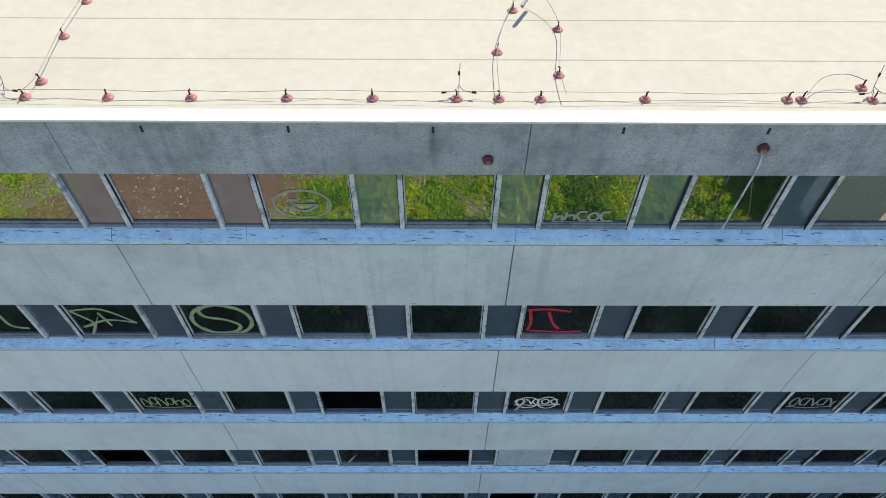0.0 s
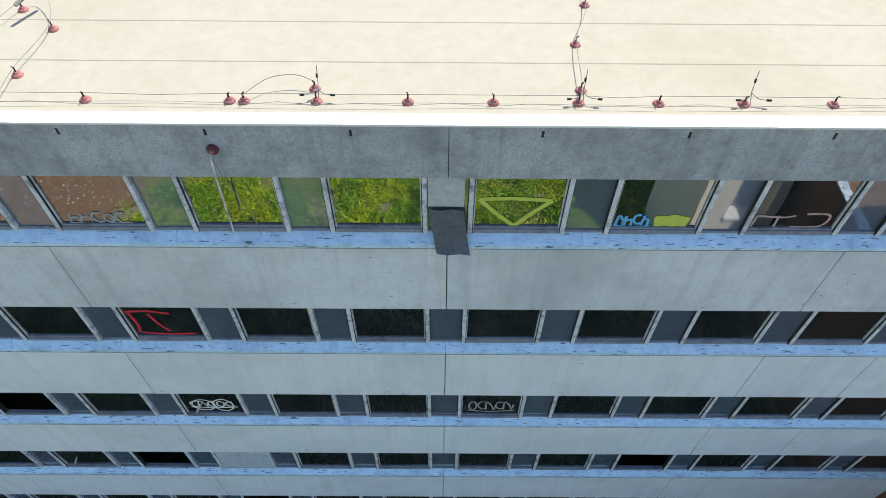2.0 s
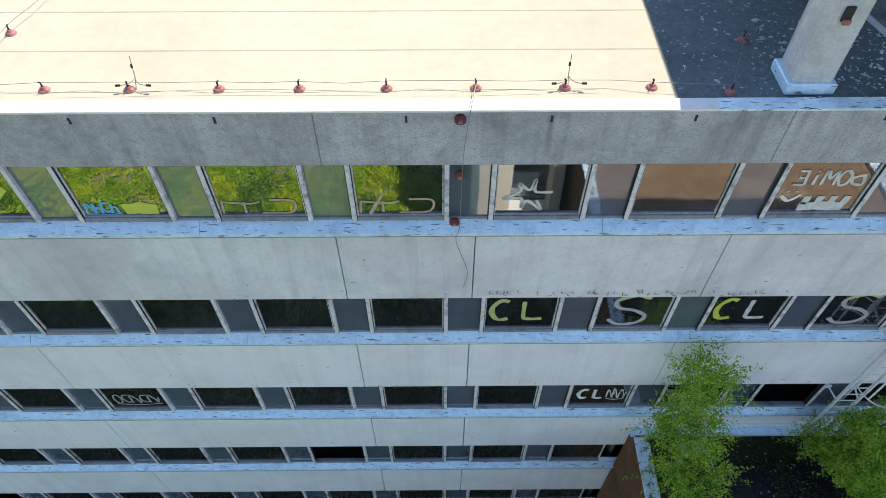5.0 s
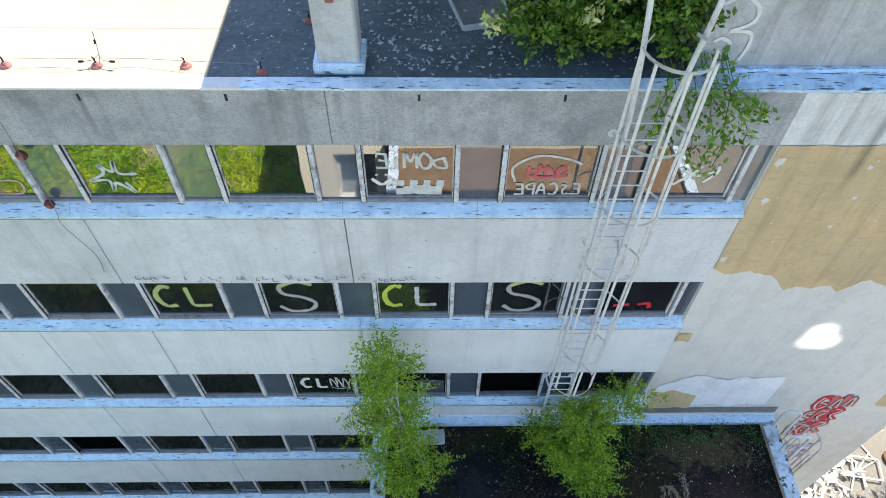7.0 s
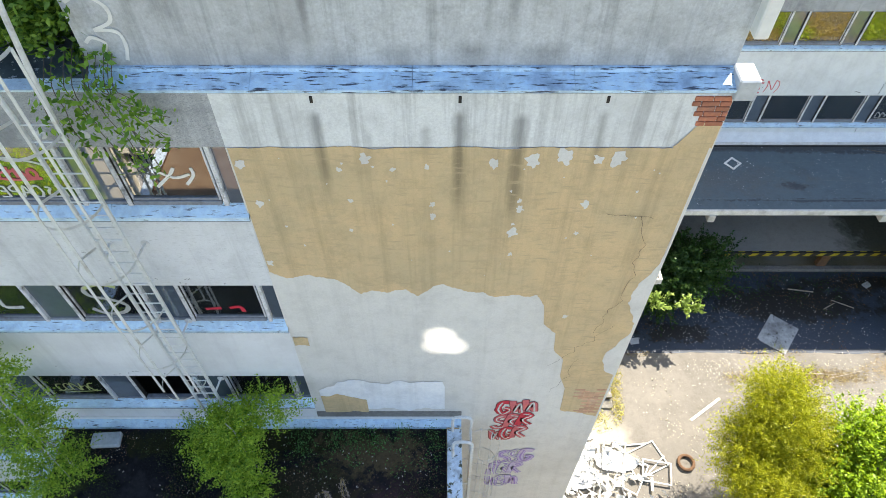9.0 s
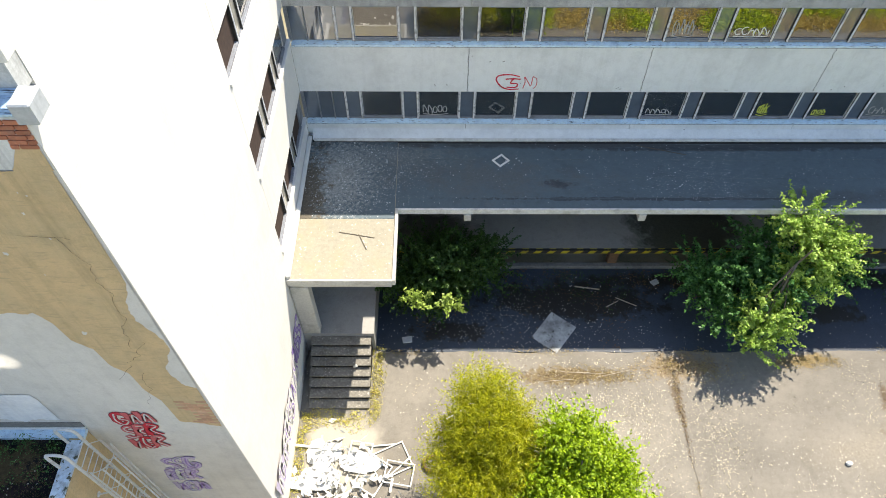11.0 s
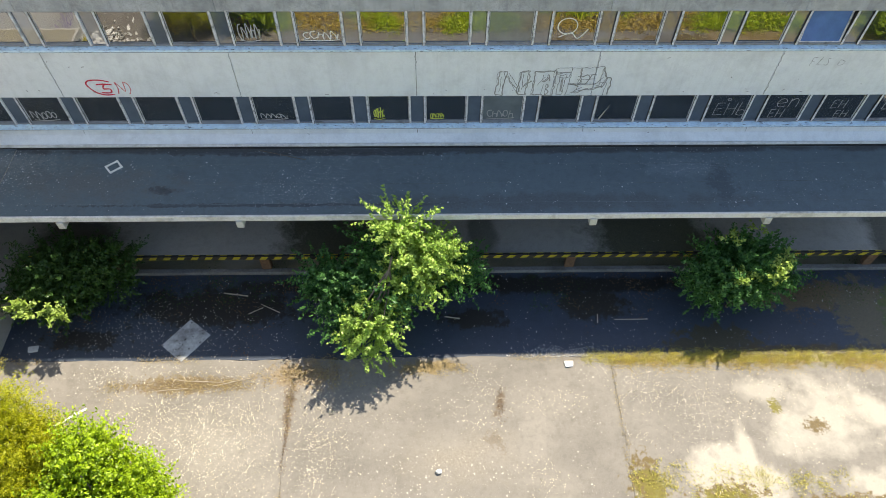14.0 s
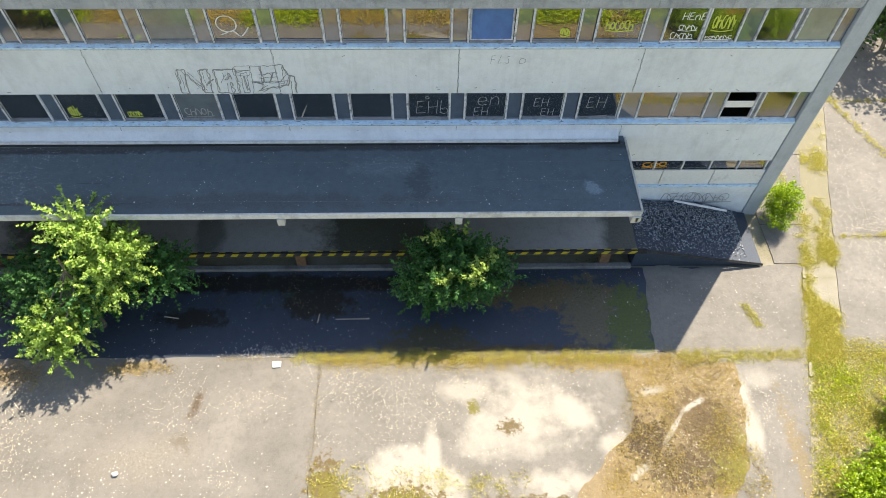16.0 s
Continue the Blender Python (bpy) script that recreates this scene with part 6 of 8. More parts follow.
roof_shrub = tree("tree", (26.9, 8.2, ROOF_Z), [(26.6, 8.0, 18.7, 1.2, 0.9, 0.9), (27.3, 7.5, 18.6, 0.8, 0.7, 0.8), (26.1, 7.6, 18.3, 0.8, 0.6, 0.5), (25.55, 7.25, 18.35, 0.45, 0.2, 0.2), (25.15, 7.0, 18.42, 0.2, 0.12, 0.14)],
     760, 30, 0.12, 0.050, GREEN_ROOF, BARK, "dense shrub rooted on the roof terrace", "shrub", 28, 0.05, 7, 0.45, 0.5, 0.3)
# leaf tips coloured cream where the sun strikes the shrub
leaf_part("sunlit_crown", shoot_points([(25.05, 6.97, 18.5, 0.10, 0.06, 0.08), (26.27, 6.95, 18.66, 0.12, 0.06, 0.08), (26.7, 7.0, 18.85, 0.1, 0.06, 0.06)], 13, 9, 0.10, 291), 0.055, GREEN_SUNLIT, roof_shrub, 292, 0.0, 1.0, "cream-toned leaves, sunlight put into the colour", 0.6)
tree("tree", (81.5, 19.5, -0.05), [(81.5, 19.6, 1.0, 0.75, 0.8, 0.95), (81.3, 18.9, 0.6, 0.6, 0.5, 0.5)],
     420, 20, 0.12, 0.045, GREEN_LIGHT, BARK, "small bright shrub by the building corner", "shrub", 29, 0.03, 5, 0.45, 0.4, 0.6)
for i, (x, y, s) in enumerate([(80.9, 7.3, 1.15), (82.3, 8.3, 1.3), (83.6, 10.2, 1.1), (81.6, 5.6, 1.5), (85.2, 7.6, 1.6), (85.0, 12.0, 0.8)]):
    tree("tree", (x, y, -0.1), [(x, y, s * 0.6, s, s, s * 0.6), (x + s * 0.5, y - s * 0.4, s * 0.45, s * 0.7, s * 0.7, s * 0.5)], 420, 18, 0.18, 0.055, GREEN_LIGHT, BARK, "bright green bush on the grass verge", "bush", 40 + i, 0.05, 5, 0.45, 0.5, 0.8)
for i, (x, y, s) in enumerate([(91, 31, 2.8), (95, 36, 3.2), (88, 38, 3.0), (97, 29, 3.0)]):
    tree("tree", (x, y, -0.3), [(x, y, s * 1.2, s, s, s), (x - s * 0.5, y + s * 0.4, s * 0.9, s * 0.8, s * 0.8, s * 0.7)], 420, 14, 0.3, 0.14, GREEN_DARK, BARK, "dark broadleaf tree behind the path", "tree", 50 + i, 0.12, 6)

# creeper hanging over the roof edge by the ladder
vine = thing("creeper", (27.9, YA - 0.1, ROOF_Z), "green creeper spilling over the roof edge", "creeper")
rg = random.Random(31)
pts = []
for k, (x, ln, lean) in enumerate(((27.25, 0.7, -0.05), (27.35, 1.0, 0.1), (27.5, 0.45, 0.2), (27.6, 1.25, 0.25), (27.75, 0.8, 0.5), (27.8, 1.45, 0.35), (27.9, 0.35, 0.75), (28.0, 0.8, 0.55), (28.05, 1.3, 0.22), (28.1, 0.25, 0.5))):
    line = [(x, YA + 0.35, ROOF_Z + 0.35), (x + 0.06, YA - 0.12, ROOF_Z + 0.12)] + [(x + 0.06 + lean * (q / 4) ** 0.7 + rg.uniform(-.05, .05), YA - 0.16 - 0.08 * math.sin(q * 0.8), ROOF_Z + 0.1 - (ln + 0.1) * q / 4) for q in range(1, 5)]
    part("stem", tube(smooth_line(line, 3), 0.006, 4), BARK, vine)
    for q, p in enumerate(smooth_line(line, 8)):
        thick = 0.045 + 0.05 * (math.sin(q * 0.9 + k) > 0)
        pts += [(p.x + rg.gauss(0, thick), p.y - abs(rg.gauss(0, .06)), p.z + rg.gauss(0, thick * 0.8)) for _ in range(2 if thick > 0.06 else 1)]
leaf_part("foliage", pts, 0.055, GREEN_SUNNY, vine, 32)


def weeds(name, spots, per, spread, size, material, label, seed, height=0.15, long=1.6):
    """Low growth as one mesh of many blades."""
    rg = np.random.default_rng(seed)
    s = np.asarray(spots, dtype=float)
    c = np.repeat(s, per, axis=0)
    c[:, :2] += rg.normal(scale=spread, size=(len(c), 2))
    c[:, 2] += np.abs(rg.normal(scale=height, size=len(c)))
    me = leaf_mesh(name, c, size, seed, 0.0, long)
    me.materials.append(material)
    return tagged(new(name, me), label, "weeds", kind="stuff")


def along(x0, y0, x1, y1, n, jitter, seed, keep=1.0, z=0.0):
    r = random.Random(seed)
    out = []
    for k in range(n):
        t = k / n
        x, y = x0 + (x1 - x0) * t, y0 + (y1 - y0) * t
        if noise.noise(Vector((x * 0.35, y * 0.35, seed))) < keep - 0.5:
            out.append((x + r.gauss(0, jitter), y + r.gauss(0, jitter), z))
    return out


weeds("weeds", along(61, 12.80, 80.6, 12.70, 560, 0.12, 1, 0.95), 36, 0.11, 0.020, GRASS, "yellow-green grass along the edge of the yard", 61, 0.05)
weeds("weeds", along(62, 12.66, 77, 12.5, 520, 0.17, 21, 1.1), 34, 0.13, 0.018, STRAW_BRIGHT, "dry straw along the edge of the yard", 161, 0.03)
r8 = random.Random(8)
bed = [(r8.uniform(72, 77.8), r8.uniform(6.6, 12.4), 0.0) for _ in range(2400)]
bed = [p for p in bed if p[0] > 70.9 + 0.75 * (p[1] - 6.6) * (p[1] < 10) + 2.6 * (p[1] >= 10) and noise.fractal(Vector((p[0] * 0.8, p[1] * 0.8, 5)), 0.9, 2.0, 4) > -0.05]
weeds("weeds", bed[0::2], 16, 0.11, 0.017, STRAW_BRIGHT, "dry straw on the broken slab", 163, 0.03, 2.2)
weeds("weeds", bed[1::4], 18, 0.11, 0.017, STRAW, "withered brown weeds on the broken slab", 164, 0.03, 2.2)
weeds("weeds", [p for p in bed[3::4] if p[0] > 75.3 and p[1] < 10.5], 18, 0.12, 0.018, GRASS, "yellow-green moss tufts on the broken slab", 168, 0.03, 1.6)
weeds("weeds", along(39, 12.86, 61, 12.86, 260, 0.04, 22, 0.55), 16, 0.08, 0.018, STRAW, "dry straw along the lane edge", 162, 0.03)
weeds("weeds", along(43, 11.85, 48.5, 11.85, 130, 0.2, 2, 0.75) + along(49, 12.2, 52, 12.1, 70, 0.25, 12, 0.8) + along(54.0, 12.4, 56.4, 12.4, 60, 0.12, 13, 0.9), 26, 0.12, 0.018, STRAW, "dry straw weeds in the yard joint", 62, 0.03)
weeds("weeds", along(49.85, 12.4, 49.85, 4, 120, 0.04, 3, 0.5) + along(61.95, 12.4, 61.95, 4, 110, 0.05, 4, 0.62) + along(73.6, 12.3, 73.3, 9.5, 70, 0.10, 5, 0.9), 10, 0.05, 0.016, STRAW, "thin weeds in the slab joints", 63, 0.03)
r9 = random.Random(9)
weeds("weeds", [(r9.gauss(75.2, 1.1), r9.gauss(9.8, 1.5), 0.01) for _ in range(300)] + along(73.5, 12.3, 73.5, 8.8, 60, 0.1, 33, 1.4), 22, 0.2, 0.015, STRAW, "dry moss and straw over the broken corner slab", 64, 0.02)


def verge_spots(n, x_lo, x_hi, y_lo, y_hi, keep, seed):
    out = []
    while len(out) < n:
        y = r9.uniform(y_lo, y_hi)
        x = verge_x(y) + r9.uniform(x_lo, x_hi)
        if noise.fractal(Vector((x * 0.55, y * 0.4, seed)), 0.9, 2.0, 4) > keep + 0.5 * r9.random() ** 2:
            out.append((x, y, -0.07))
    return out


weeds("weeds", verge_spots(1000, 0.0, 1.5, 12.5, 18.0, -0.42, 3.0) + verge_spots(260, 0.1, 1.3, 18.0, 32, 0.0, 3.0), 48, 0.12, 0.022, GRASS, "patchy sunlit grass verge", 65, 0.06)
weeds("weeds", [(verge_x(y) + 1.45 + 4.3 + r9.gauss(0, 0.06), y, -0.04) for y in (r9.uniform(13, 34) for _ in range(260)) if noise.noise(Vector((0.5, y * 0.7, 3))) > -0.1] + [(verge_x(y0) + 1.45 + r9.uniform(0, 4.3), y0 + r9.gauss(0, 0.05), -0.04) for y0 in (18.4, 27.0) for _ in range(40)], 26, 0.07, 0.02, GRASS, "grass in the joints of the pale path", 169, 0.05)
weeds("weeds", verge_spots(2300, 0.0, 7.0, 2, 13.2, -0.5, 5.0), 44, 0.16, 0.026, GRASS, "sunlit grass and weeds beside the yard", 165, 0.09)
weeds("weeds", verge_spots(420, 0.3, 7.0, 2, 13.2, 0.0, 8.0), 40, 0.16, 0.028, MEADOW, "fresh green weeds beside the yard", 166, 0.12)
weeds("weeds", along(82.5, 22.6, 82.4, 17.2, 70, 0.18, 14, 0.7) + along(85.6, 30, 88.1, 23.0, 90, 0.08, 15, 1.2) + along(83.6, 18.4, 88.6, 18.4, 90, 0.07, 16, 0.9) + [(84.5 + r9.gauss(0, .25), 22.5 + r9.gauss(0, .25), -0.04) for _ in range(25)] + along(78.9, 15.0, 79.3, 13.9, 30, 0.05, 17, 1.3), 24, 0.08, 0.024, GRASS, "tufts of weeds in the paving joints", 167, 0.06)
weeds("weeds", [(r9.uniform(92, 104), r9.uniform(2, 40), -0.1) for _ in range(900)], 12, 0.3, 0.12, GRASS, "rough grass beyond the path", 66, 0.12)
weeds("weeds", along(62.2, 8.2, 74, 7.6, 150, 0.35, 7, 0.6), 30, 0.13, 0.024, GRASS, "grass tufts on the silted slabs", 67, 0.05)
weeds("weeds", along(38.6, 10.2, 38.7, 13, 50, 0.12, 8, 1.2) + along(36.0, 6.8, 36.2, 10.4, 60, 0.12, 9, 1.2) + along(36.3, 10.3, 38.4, 10.0, 40, 0.2, 10, 1.2), 26, 0.1, 0.026, GRASS, "weeds along the foot of the wall and steps", 68, 0.08)
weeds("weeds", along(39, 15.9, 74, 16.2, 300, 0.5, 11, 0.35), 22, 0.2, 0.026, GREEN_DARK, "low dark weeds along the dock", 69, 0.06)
weeds("weeds", [(r9.uniform(28.6, 32.2), 6.4 - abs(r9.gauss(0, 0.5)), AZ) for _ in range(60)], 30, 0.13, 0.028, GREEN_SHADE, "seedlings along the foot of the wall", 174, 0.09, 1.0)
weeds("weeds", [(x, y, AZ) for x, y in ((r9.uniform(23.4, 32.2), r9.uniform(2.6, 6.3)) for _ in range(700)) if noise.noise(Vector((x * 0.8, y * 0.9, 31))) > 0.15], 14, 0.16, 0.022, DEAD_LEAF, "dead leaves on the annex roof", 175, 0.02, 1.0)
weeds("weeds", [(x, y, AZ) for x, y in ((r9.uniform(23.4, 32.2), r9.uniform(2.8, 6.45)) for _ in range(1500)) if noise.noise(Vector((x * 0.9, y * 1.1, 17))) + 0.12 * (y - 4.6) > 0.16], 24, 0.10, 0.020, MOSS_LEAF, "moss and seedlings on the annex roof", 70, 0.05, 1.0)
for x, y, n in ((29.5, 4.9, 5), (29.9, 5.2, 3)):
    plume = thing("dead_stalks", (x, y, AZ), "bundle of withered pale seed heads on the annex roof", "dead weeds")
    rs0 = random.Random(int(x * 10))
    for k in range(n):
        ex, ey = x + rs0.uniform(-0.1, 0.45), y - rs0.uniform(0.25, 0.75)
        line = smooth_line([(x, y, AZ + 0.02), ((x + ex) / 2, (y + ey) / 2 + 0.05, AZ + 0.4), (ex, ey, AZ + 0.12)], 6)
        part("stalk", tube(line, 0.006, 4), STRAW, plume)
        tagged(leaf_part("seed_head", [(p.x + rs0.gauss(0, .03), p.y + rs0.gauss(0, .03), p.z + rs0.gauss(0, .02)) for p in line[5:] for _ in range(9)], 0.022, PALE_SEED, plume, 300 + k), kind="stuff")
# sunlit wasteland in front of the tall wing, seen only mirrored in its top windows
def bushes(spots, per, size, material, label, seed, long=1.5):
    """Domed scrub, (x, y, radius, height) each, as one mesh of upright leaves that thin out to the rim."""
    rg = np.random.default_rng(seed)
    s = np.repeat(np.asarray(spots, dtype=float), per, axis=0)
    a, d = rg.uniform(0, 2 * np.pi, len(s)), np.sqrt(rg.uniform(0, 1, len(s)))
    lump = 1 + 0.3 * np.sin(a * 3 + s[:, 0] * 5) + 0.18 * np.sin(a * 7 + s[:, 1] * 9)
    c = np.stack([s[:, 0] + s[:, 2] * d * lump * np.cos(a), s[:, 1] + s[:, 2] * d * lump * np.sin(a),
                  s[:, 3] * (1 - d ** 2.2) * (0.55 + 0.45 * np.cos(a * 5 + s[:, 0] * 3)) * rg.uniform(0.45, 1.0, len(s)) + 0.05], 1)
    me = leaf_mesh("weeds", c, size, seed, 0.0, long, 0.55)
    me.materials.append(material)
    return tagged(new("weeds", me), label, "weeds", kind="stuff")


kinds = {0: [], 1: [], 2: []}
while sum(len(v) for v in kinds.values()) < 1500:
    x, y = r9.uniform(-18, 22.5), r9.uniform(-26, -2.6)
    q = noise.fractal(Vector((x * 0.22, y * 0.22, 5)), 0.9, 2.0, 3)
    if q > -0.25 and not (-15.2 < x < -3.6 and -14.5 < y < -3.8):
        kind_of = noise.noise(Vector((x * 0.35, y * 0.35, 21))) + r9.uniform(-0.25, 0.25)
        kinds[0 if kind_of > 0.12 else (1 if kind_of > -0.2 else 2)].append((x, y, r9.uniform(0.35, 1.0), r9.uniform(0.25, 0.8) + 1.5 * max(0.0, q)))
bushes(kinds[0], 260, 0.052, MEADOW, "lush yellow-green scrub in full sun", 71, 3.2)
bushes(kinds[1], 260, 0.050, SCRUB_GREEN, "fresh green scrub in full sun", 76, 3.2)
bushes(kinds[2], 200, 0.055, SCRUB_DEEP, "deep green bushes among the scrub", 77, 1.2)
weeds("weeds", [(x, y, 0.0) for x, y in ((r9.uniform(-18, 22.5), r9.uniform(-26, -2.6)) for _ in range(5400)) if math.hypot((x + 9.2) / 5.2, (y + 9.0) / 5.6) + 0.25 * noise.noise(Vector((x * 0.6, y * 0.6, 4))) > 1.0], 26, 0.35, 0.05, MEADOW, "low green growth between the bushes", 78, 0.1, 2.4)
dry, green = [], []
while len(dry) + len(green) < 7000:
    x, y = r9.uniform(40, 92), 6.2 - 16.0 * r9.random() ** 1.6
    q = noise.fractal(Vector((x * 0.16, y * 0.2, 11)), 0.9, 2.0, 3)
    (green if q > 0.08 else dry).append((x, y, 0.03 + 0.6 * max(0.0, q) * min(1.0, (6.4 - y) * 0.5)))
weeds("weeds", dry, 20, 0.3, 0.055, STRAW_BRIGHT, "dry golden grass invading the far side of the yard", 72, 0.12)
weeds("weeds", green, 30, 0.3, 0.065, MEADOW, "green scrub invading the far side of the yard", 172, 0.25)

solid("bare_earth", blobby(-9.4, -9.0, 6.0, 6.4, 4, 0.05, 60), EARTH, "trodden patch of bare brown earth", "earth")

# unseen dark growth, added to deepen reflections in the lower window rows
weeds("weeds", [(r9.uniform(-18, 22.5), r9.uniform(-2.5, 6.3), -0.05) for i in range(3200)], 42, 0.32, 0.055, GREEN_DARK, "unseen dark weeds added to darken what the lower panes mirror", 73, 0.2)

# ---- litter ----


def chips(name, spots, size, material, label, seed):
    """Flat splinters lying about, as one mesh."""
    rg = np.random.default_rng(seed)
    c = np.asarray(spots, dtype=float)
    c[:, 2] += 0.012
    me = leaf_mesh(name, c, size, seed, 0.96, 0.9)
    me.materials.append(material)
    return tagged(new(name, me), label, "litter", kind="stuff")


r7 = random.Random(7)


def clustered(n):
    out = []
    while len(out) < n:
        x, y = r7.uniform(38.5, 81), r7.uniform(6.5, 12.6)
        if noise.fractal(Vector((x * 0.5, y * 0.5, 2)), 0.9, 2.0, 4) > r7.uniform(0.0, 0.55):
            out.append((x, y, 0.0))
    return out


chips("litter", [(r7.gauss(-9, 2.6), r7.gauss(-8.5, 2.4), 0.06) for _ in range(520)], 0.06, PALE_CONC, "pale scraps of litter on the bare earth", 179)
chips("litter", clustered(3800), 0.031, CREAM_CHIP, "scattered pale chips on the yard", 81)
chips("litter", [(r7.gauss(47, 2.6), r7.gauss(9.8, 1.5), 0.0) for _ in range(2600)] + [(51.0 + r7.gauss(0, 0.5), r7.uniform(6.5, 12), 0.0) for _ in range(500)] + [(r7.gauss(63.2, 0.7), r7.gauss(11.5, 0.6), 0.0) for _ in range(260)] + [(r7.gauss(65.6, 1.0), r7.gauss(10.8, 0.7), 0.0) for _ in range(300)], 0.034, CREAM_CHIP, "scattered pale chips on the yard", 82)
chips("litter", [(r7.uniform(39, 79), r7.uniform(12.8, 16.6), -0.01) for _ in range(900)] + [(r7.gauss(44, 2.4), r7.gauss(14.2, 0.8), -0.01) for _ in range(700)], 0.028, WHITE_PAINT, "scattered chips on the dark lane", 83)
chips("litter", [(r7.gauss(60.3, 0.9), 12.85 + abs(r7.gauss(0, .25)), -0.01) for _ in range(420)], 0.03, WHITE_PAINT, "spill of white chips at the lane edge", 84)
chips("litter", [(r7.gauss(45.8, 1.2), r7.gauss(11.85, 0.18), 0.0) for _ in range(700)] + [(r7.gauss(57.58, 0.10), r7.gauss(11.0, 0.35), 0.0) for _ in range(160)] + [(r7.gauss(50.3, 0.7), r7.gauss(12.3, 0.25), 0.0) for _ in range(500)]
      + [(49.85 + r7.gauss(0, 0.05 + 0.09 * max(0, y - 10.2)), y, 0.0) for y in [8 + 4.3 * r7.random() ** 0.55 for _ in range(620)]], 0.028, DEAD_LEAF, "drifts of dead brown leaves on the yard", 182)
bare = [(r7.uniform(72.4, 77.6), r7.uniform(6.8, 12.2), 0.01) for _ in range(1500)]
bare = [p for p in bare if p[0] > 71.2 + 0.75 * (p[1] - 6.6) * (p[1] < 10) + 2.6 * (p[1] >= 10)]
chips("litter", bare[::3], 0.03, CREAM_CHIP, "pale chips on the broken slab", 88)
chips("litter", [p for p in bare if noise.noise(Vector((p[0] * 1.2, p[1] * 1.2, 8))) > 0.0], 0.04, DEAD_LEAF, "dark leaf litter on the broken slab", 89)
chips("litter", [(r7.gauss(85.6, 0.8), r7.gauss(18.6, 0.7), -0.04) for _ in range(420)] + [(r7.uniform(82, 88), r7.uniform(13, 26), -0.04) for _ in range(420)], 0.034, CREAM_CHIP, "pale chips strewn on the path", 90)
dirt = []
while len(dirt) < 2600:
    x, y = r7.uniform(39, 75), r7.uniform(12.95, 16.8)
    if noise.fractal(Vector((x * 0.45, y * 0.6, 14)), 0.9, 2.0, 4) + 0.25 * (y - 15) - 0.012 * (x - 45) > r7.uniform(0, 0.7):
        dirt.append((x, y, -0.01))
chips("litter", dirt, 0.045, DEAD_LEAF, "drifts of dead brown leaves on the lane", 181)
chips("litter", [(min(26, max(22.9, r7.gauss(23.7, 0.8))), r7.uniform(6.98, 8.6), ROOF_Z) for _ in range(150)] + [(r7.uniform(21.6, 26), r7.uniform(7, 10), ROOF_Z) for _ in range(60)], 0.05, CARD, "curled flakes of pale coating on the terrace", 87)
chips("litter", [(r7.uniform(36.2, 73), r7.uniform(16.2, 19.4), CAN_Z + 0.01) for _ in range(260)] + [(min(72, max(40, r7.gauss(51, 2.4))), r7.uniform(16.4, 19.2), CAN_Z + 0.01) for _ in range(700)] + [(r7.uniform(36.2, 41), r7.uniform(16.2, 19.2), CAN_Z + 0.02) for _ in range(420)] + [(min(72, r7.gauss(65, 1.6)), r7.gauss(18.5, 0.4), CAN_Z + 0.01) for _ in range(220)], 0.024, CARD, "small stones on the canopy", 85)
chips("litter", [(r7.uniform(23.4, 32.2), r7.uniform(2.8, 6.3), AZ + 0.03) for _ in range(480)], 0.024, PALE_CONC, "pale grit on the annex roof", 87)
chips("litter", [(22.7 + abs(r7.gauss(0, 2.6)), 7.0 + abs(r7.gauss(0, 0.9)), ROOF_Z) for _ in range(260)], 0.03, CARD, "flakes of old white paint on the terrace", 88)
shards = leaf_mesh("broken_sheet_heap", np.asarray([(r7.gauss(37.5, 0.75), r7.gauss(7.7, 0.9), 0.05 + abs(r7.gauss(0, 0.12))) for _ in range(230)]), 0.17, 191, 0.72, 1.0)
shards.materials.append(WHITE_PAINT)
tagged(new("broken_sheet_heap", shards), "heap of broken white sheet shards on the yard", "rubble", kind="stuff")
# heap of rubble beside the ramp
pts = []
for k in range(5600):
    x, y = r7.uniform(74.7, 79.6), 19.65 - abs(r7.gauss(0, 1.3))
    if x < 80.0 and y > 17.0:
        pts.append((x, y, DOCK_Z * 0.9 * (1 - (x - 74.62) / 5.6) + 0.03 + 0.38 * math.exp(-((x - 77.8) / 1.4) ** 2 - ((y - 19.2) / 0.9) ** 2) + r7.uniform(0, .04)))
heap = leaf_mesh("rubble_heap", np.asarray(pts), 0.040, 89, 0.5, 1.3)
heap.materials.append(SPLINTER)
tagged(new("rubble_heap", heap), "heap of slate and glass splinters beside the ramp", "rubble", kind="stuff")
bm = bmesh.new()
for i in range(15):
    for j in range(9):
        x, y = 75.2 + 0.33 * i, 17.4 + 0.29 * j
        bm.verts.new((x, y, max(0.02, DOCK_Z * 0.9 * (1 - (x - 74.6) / 5.6)) - 0.0 + 0.36 * math.exp(-((x - 77.8) / 1.5) ** 2 - ((y - 19.3) / 1.0) ** 2) + 0.05 * noise.noise(Vector((x * 3, y * 3, 0)))))
bm.verts.ensure_lookup_table()
for i in range(14):
    for j in range(8):
        bm.faces.new([bm.verts[a] for a in (i * 9 + j, i * 9 + j + 9, i * 9 + j + 10, i * 9 + j + 1)])
bmesh.ops.recalc_face_normals(bm, faces=bm.faces)
solid("rubble_bed", bm, LANE, "bed of grit under the splinter heap", "rubble", kind="stuff")

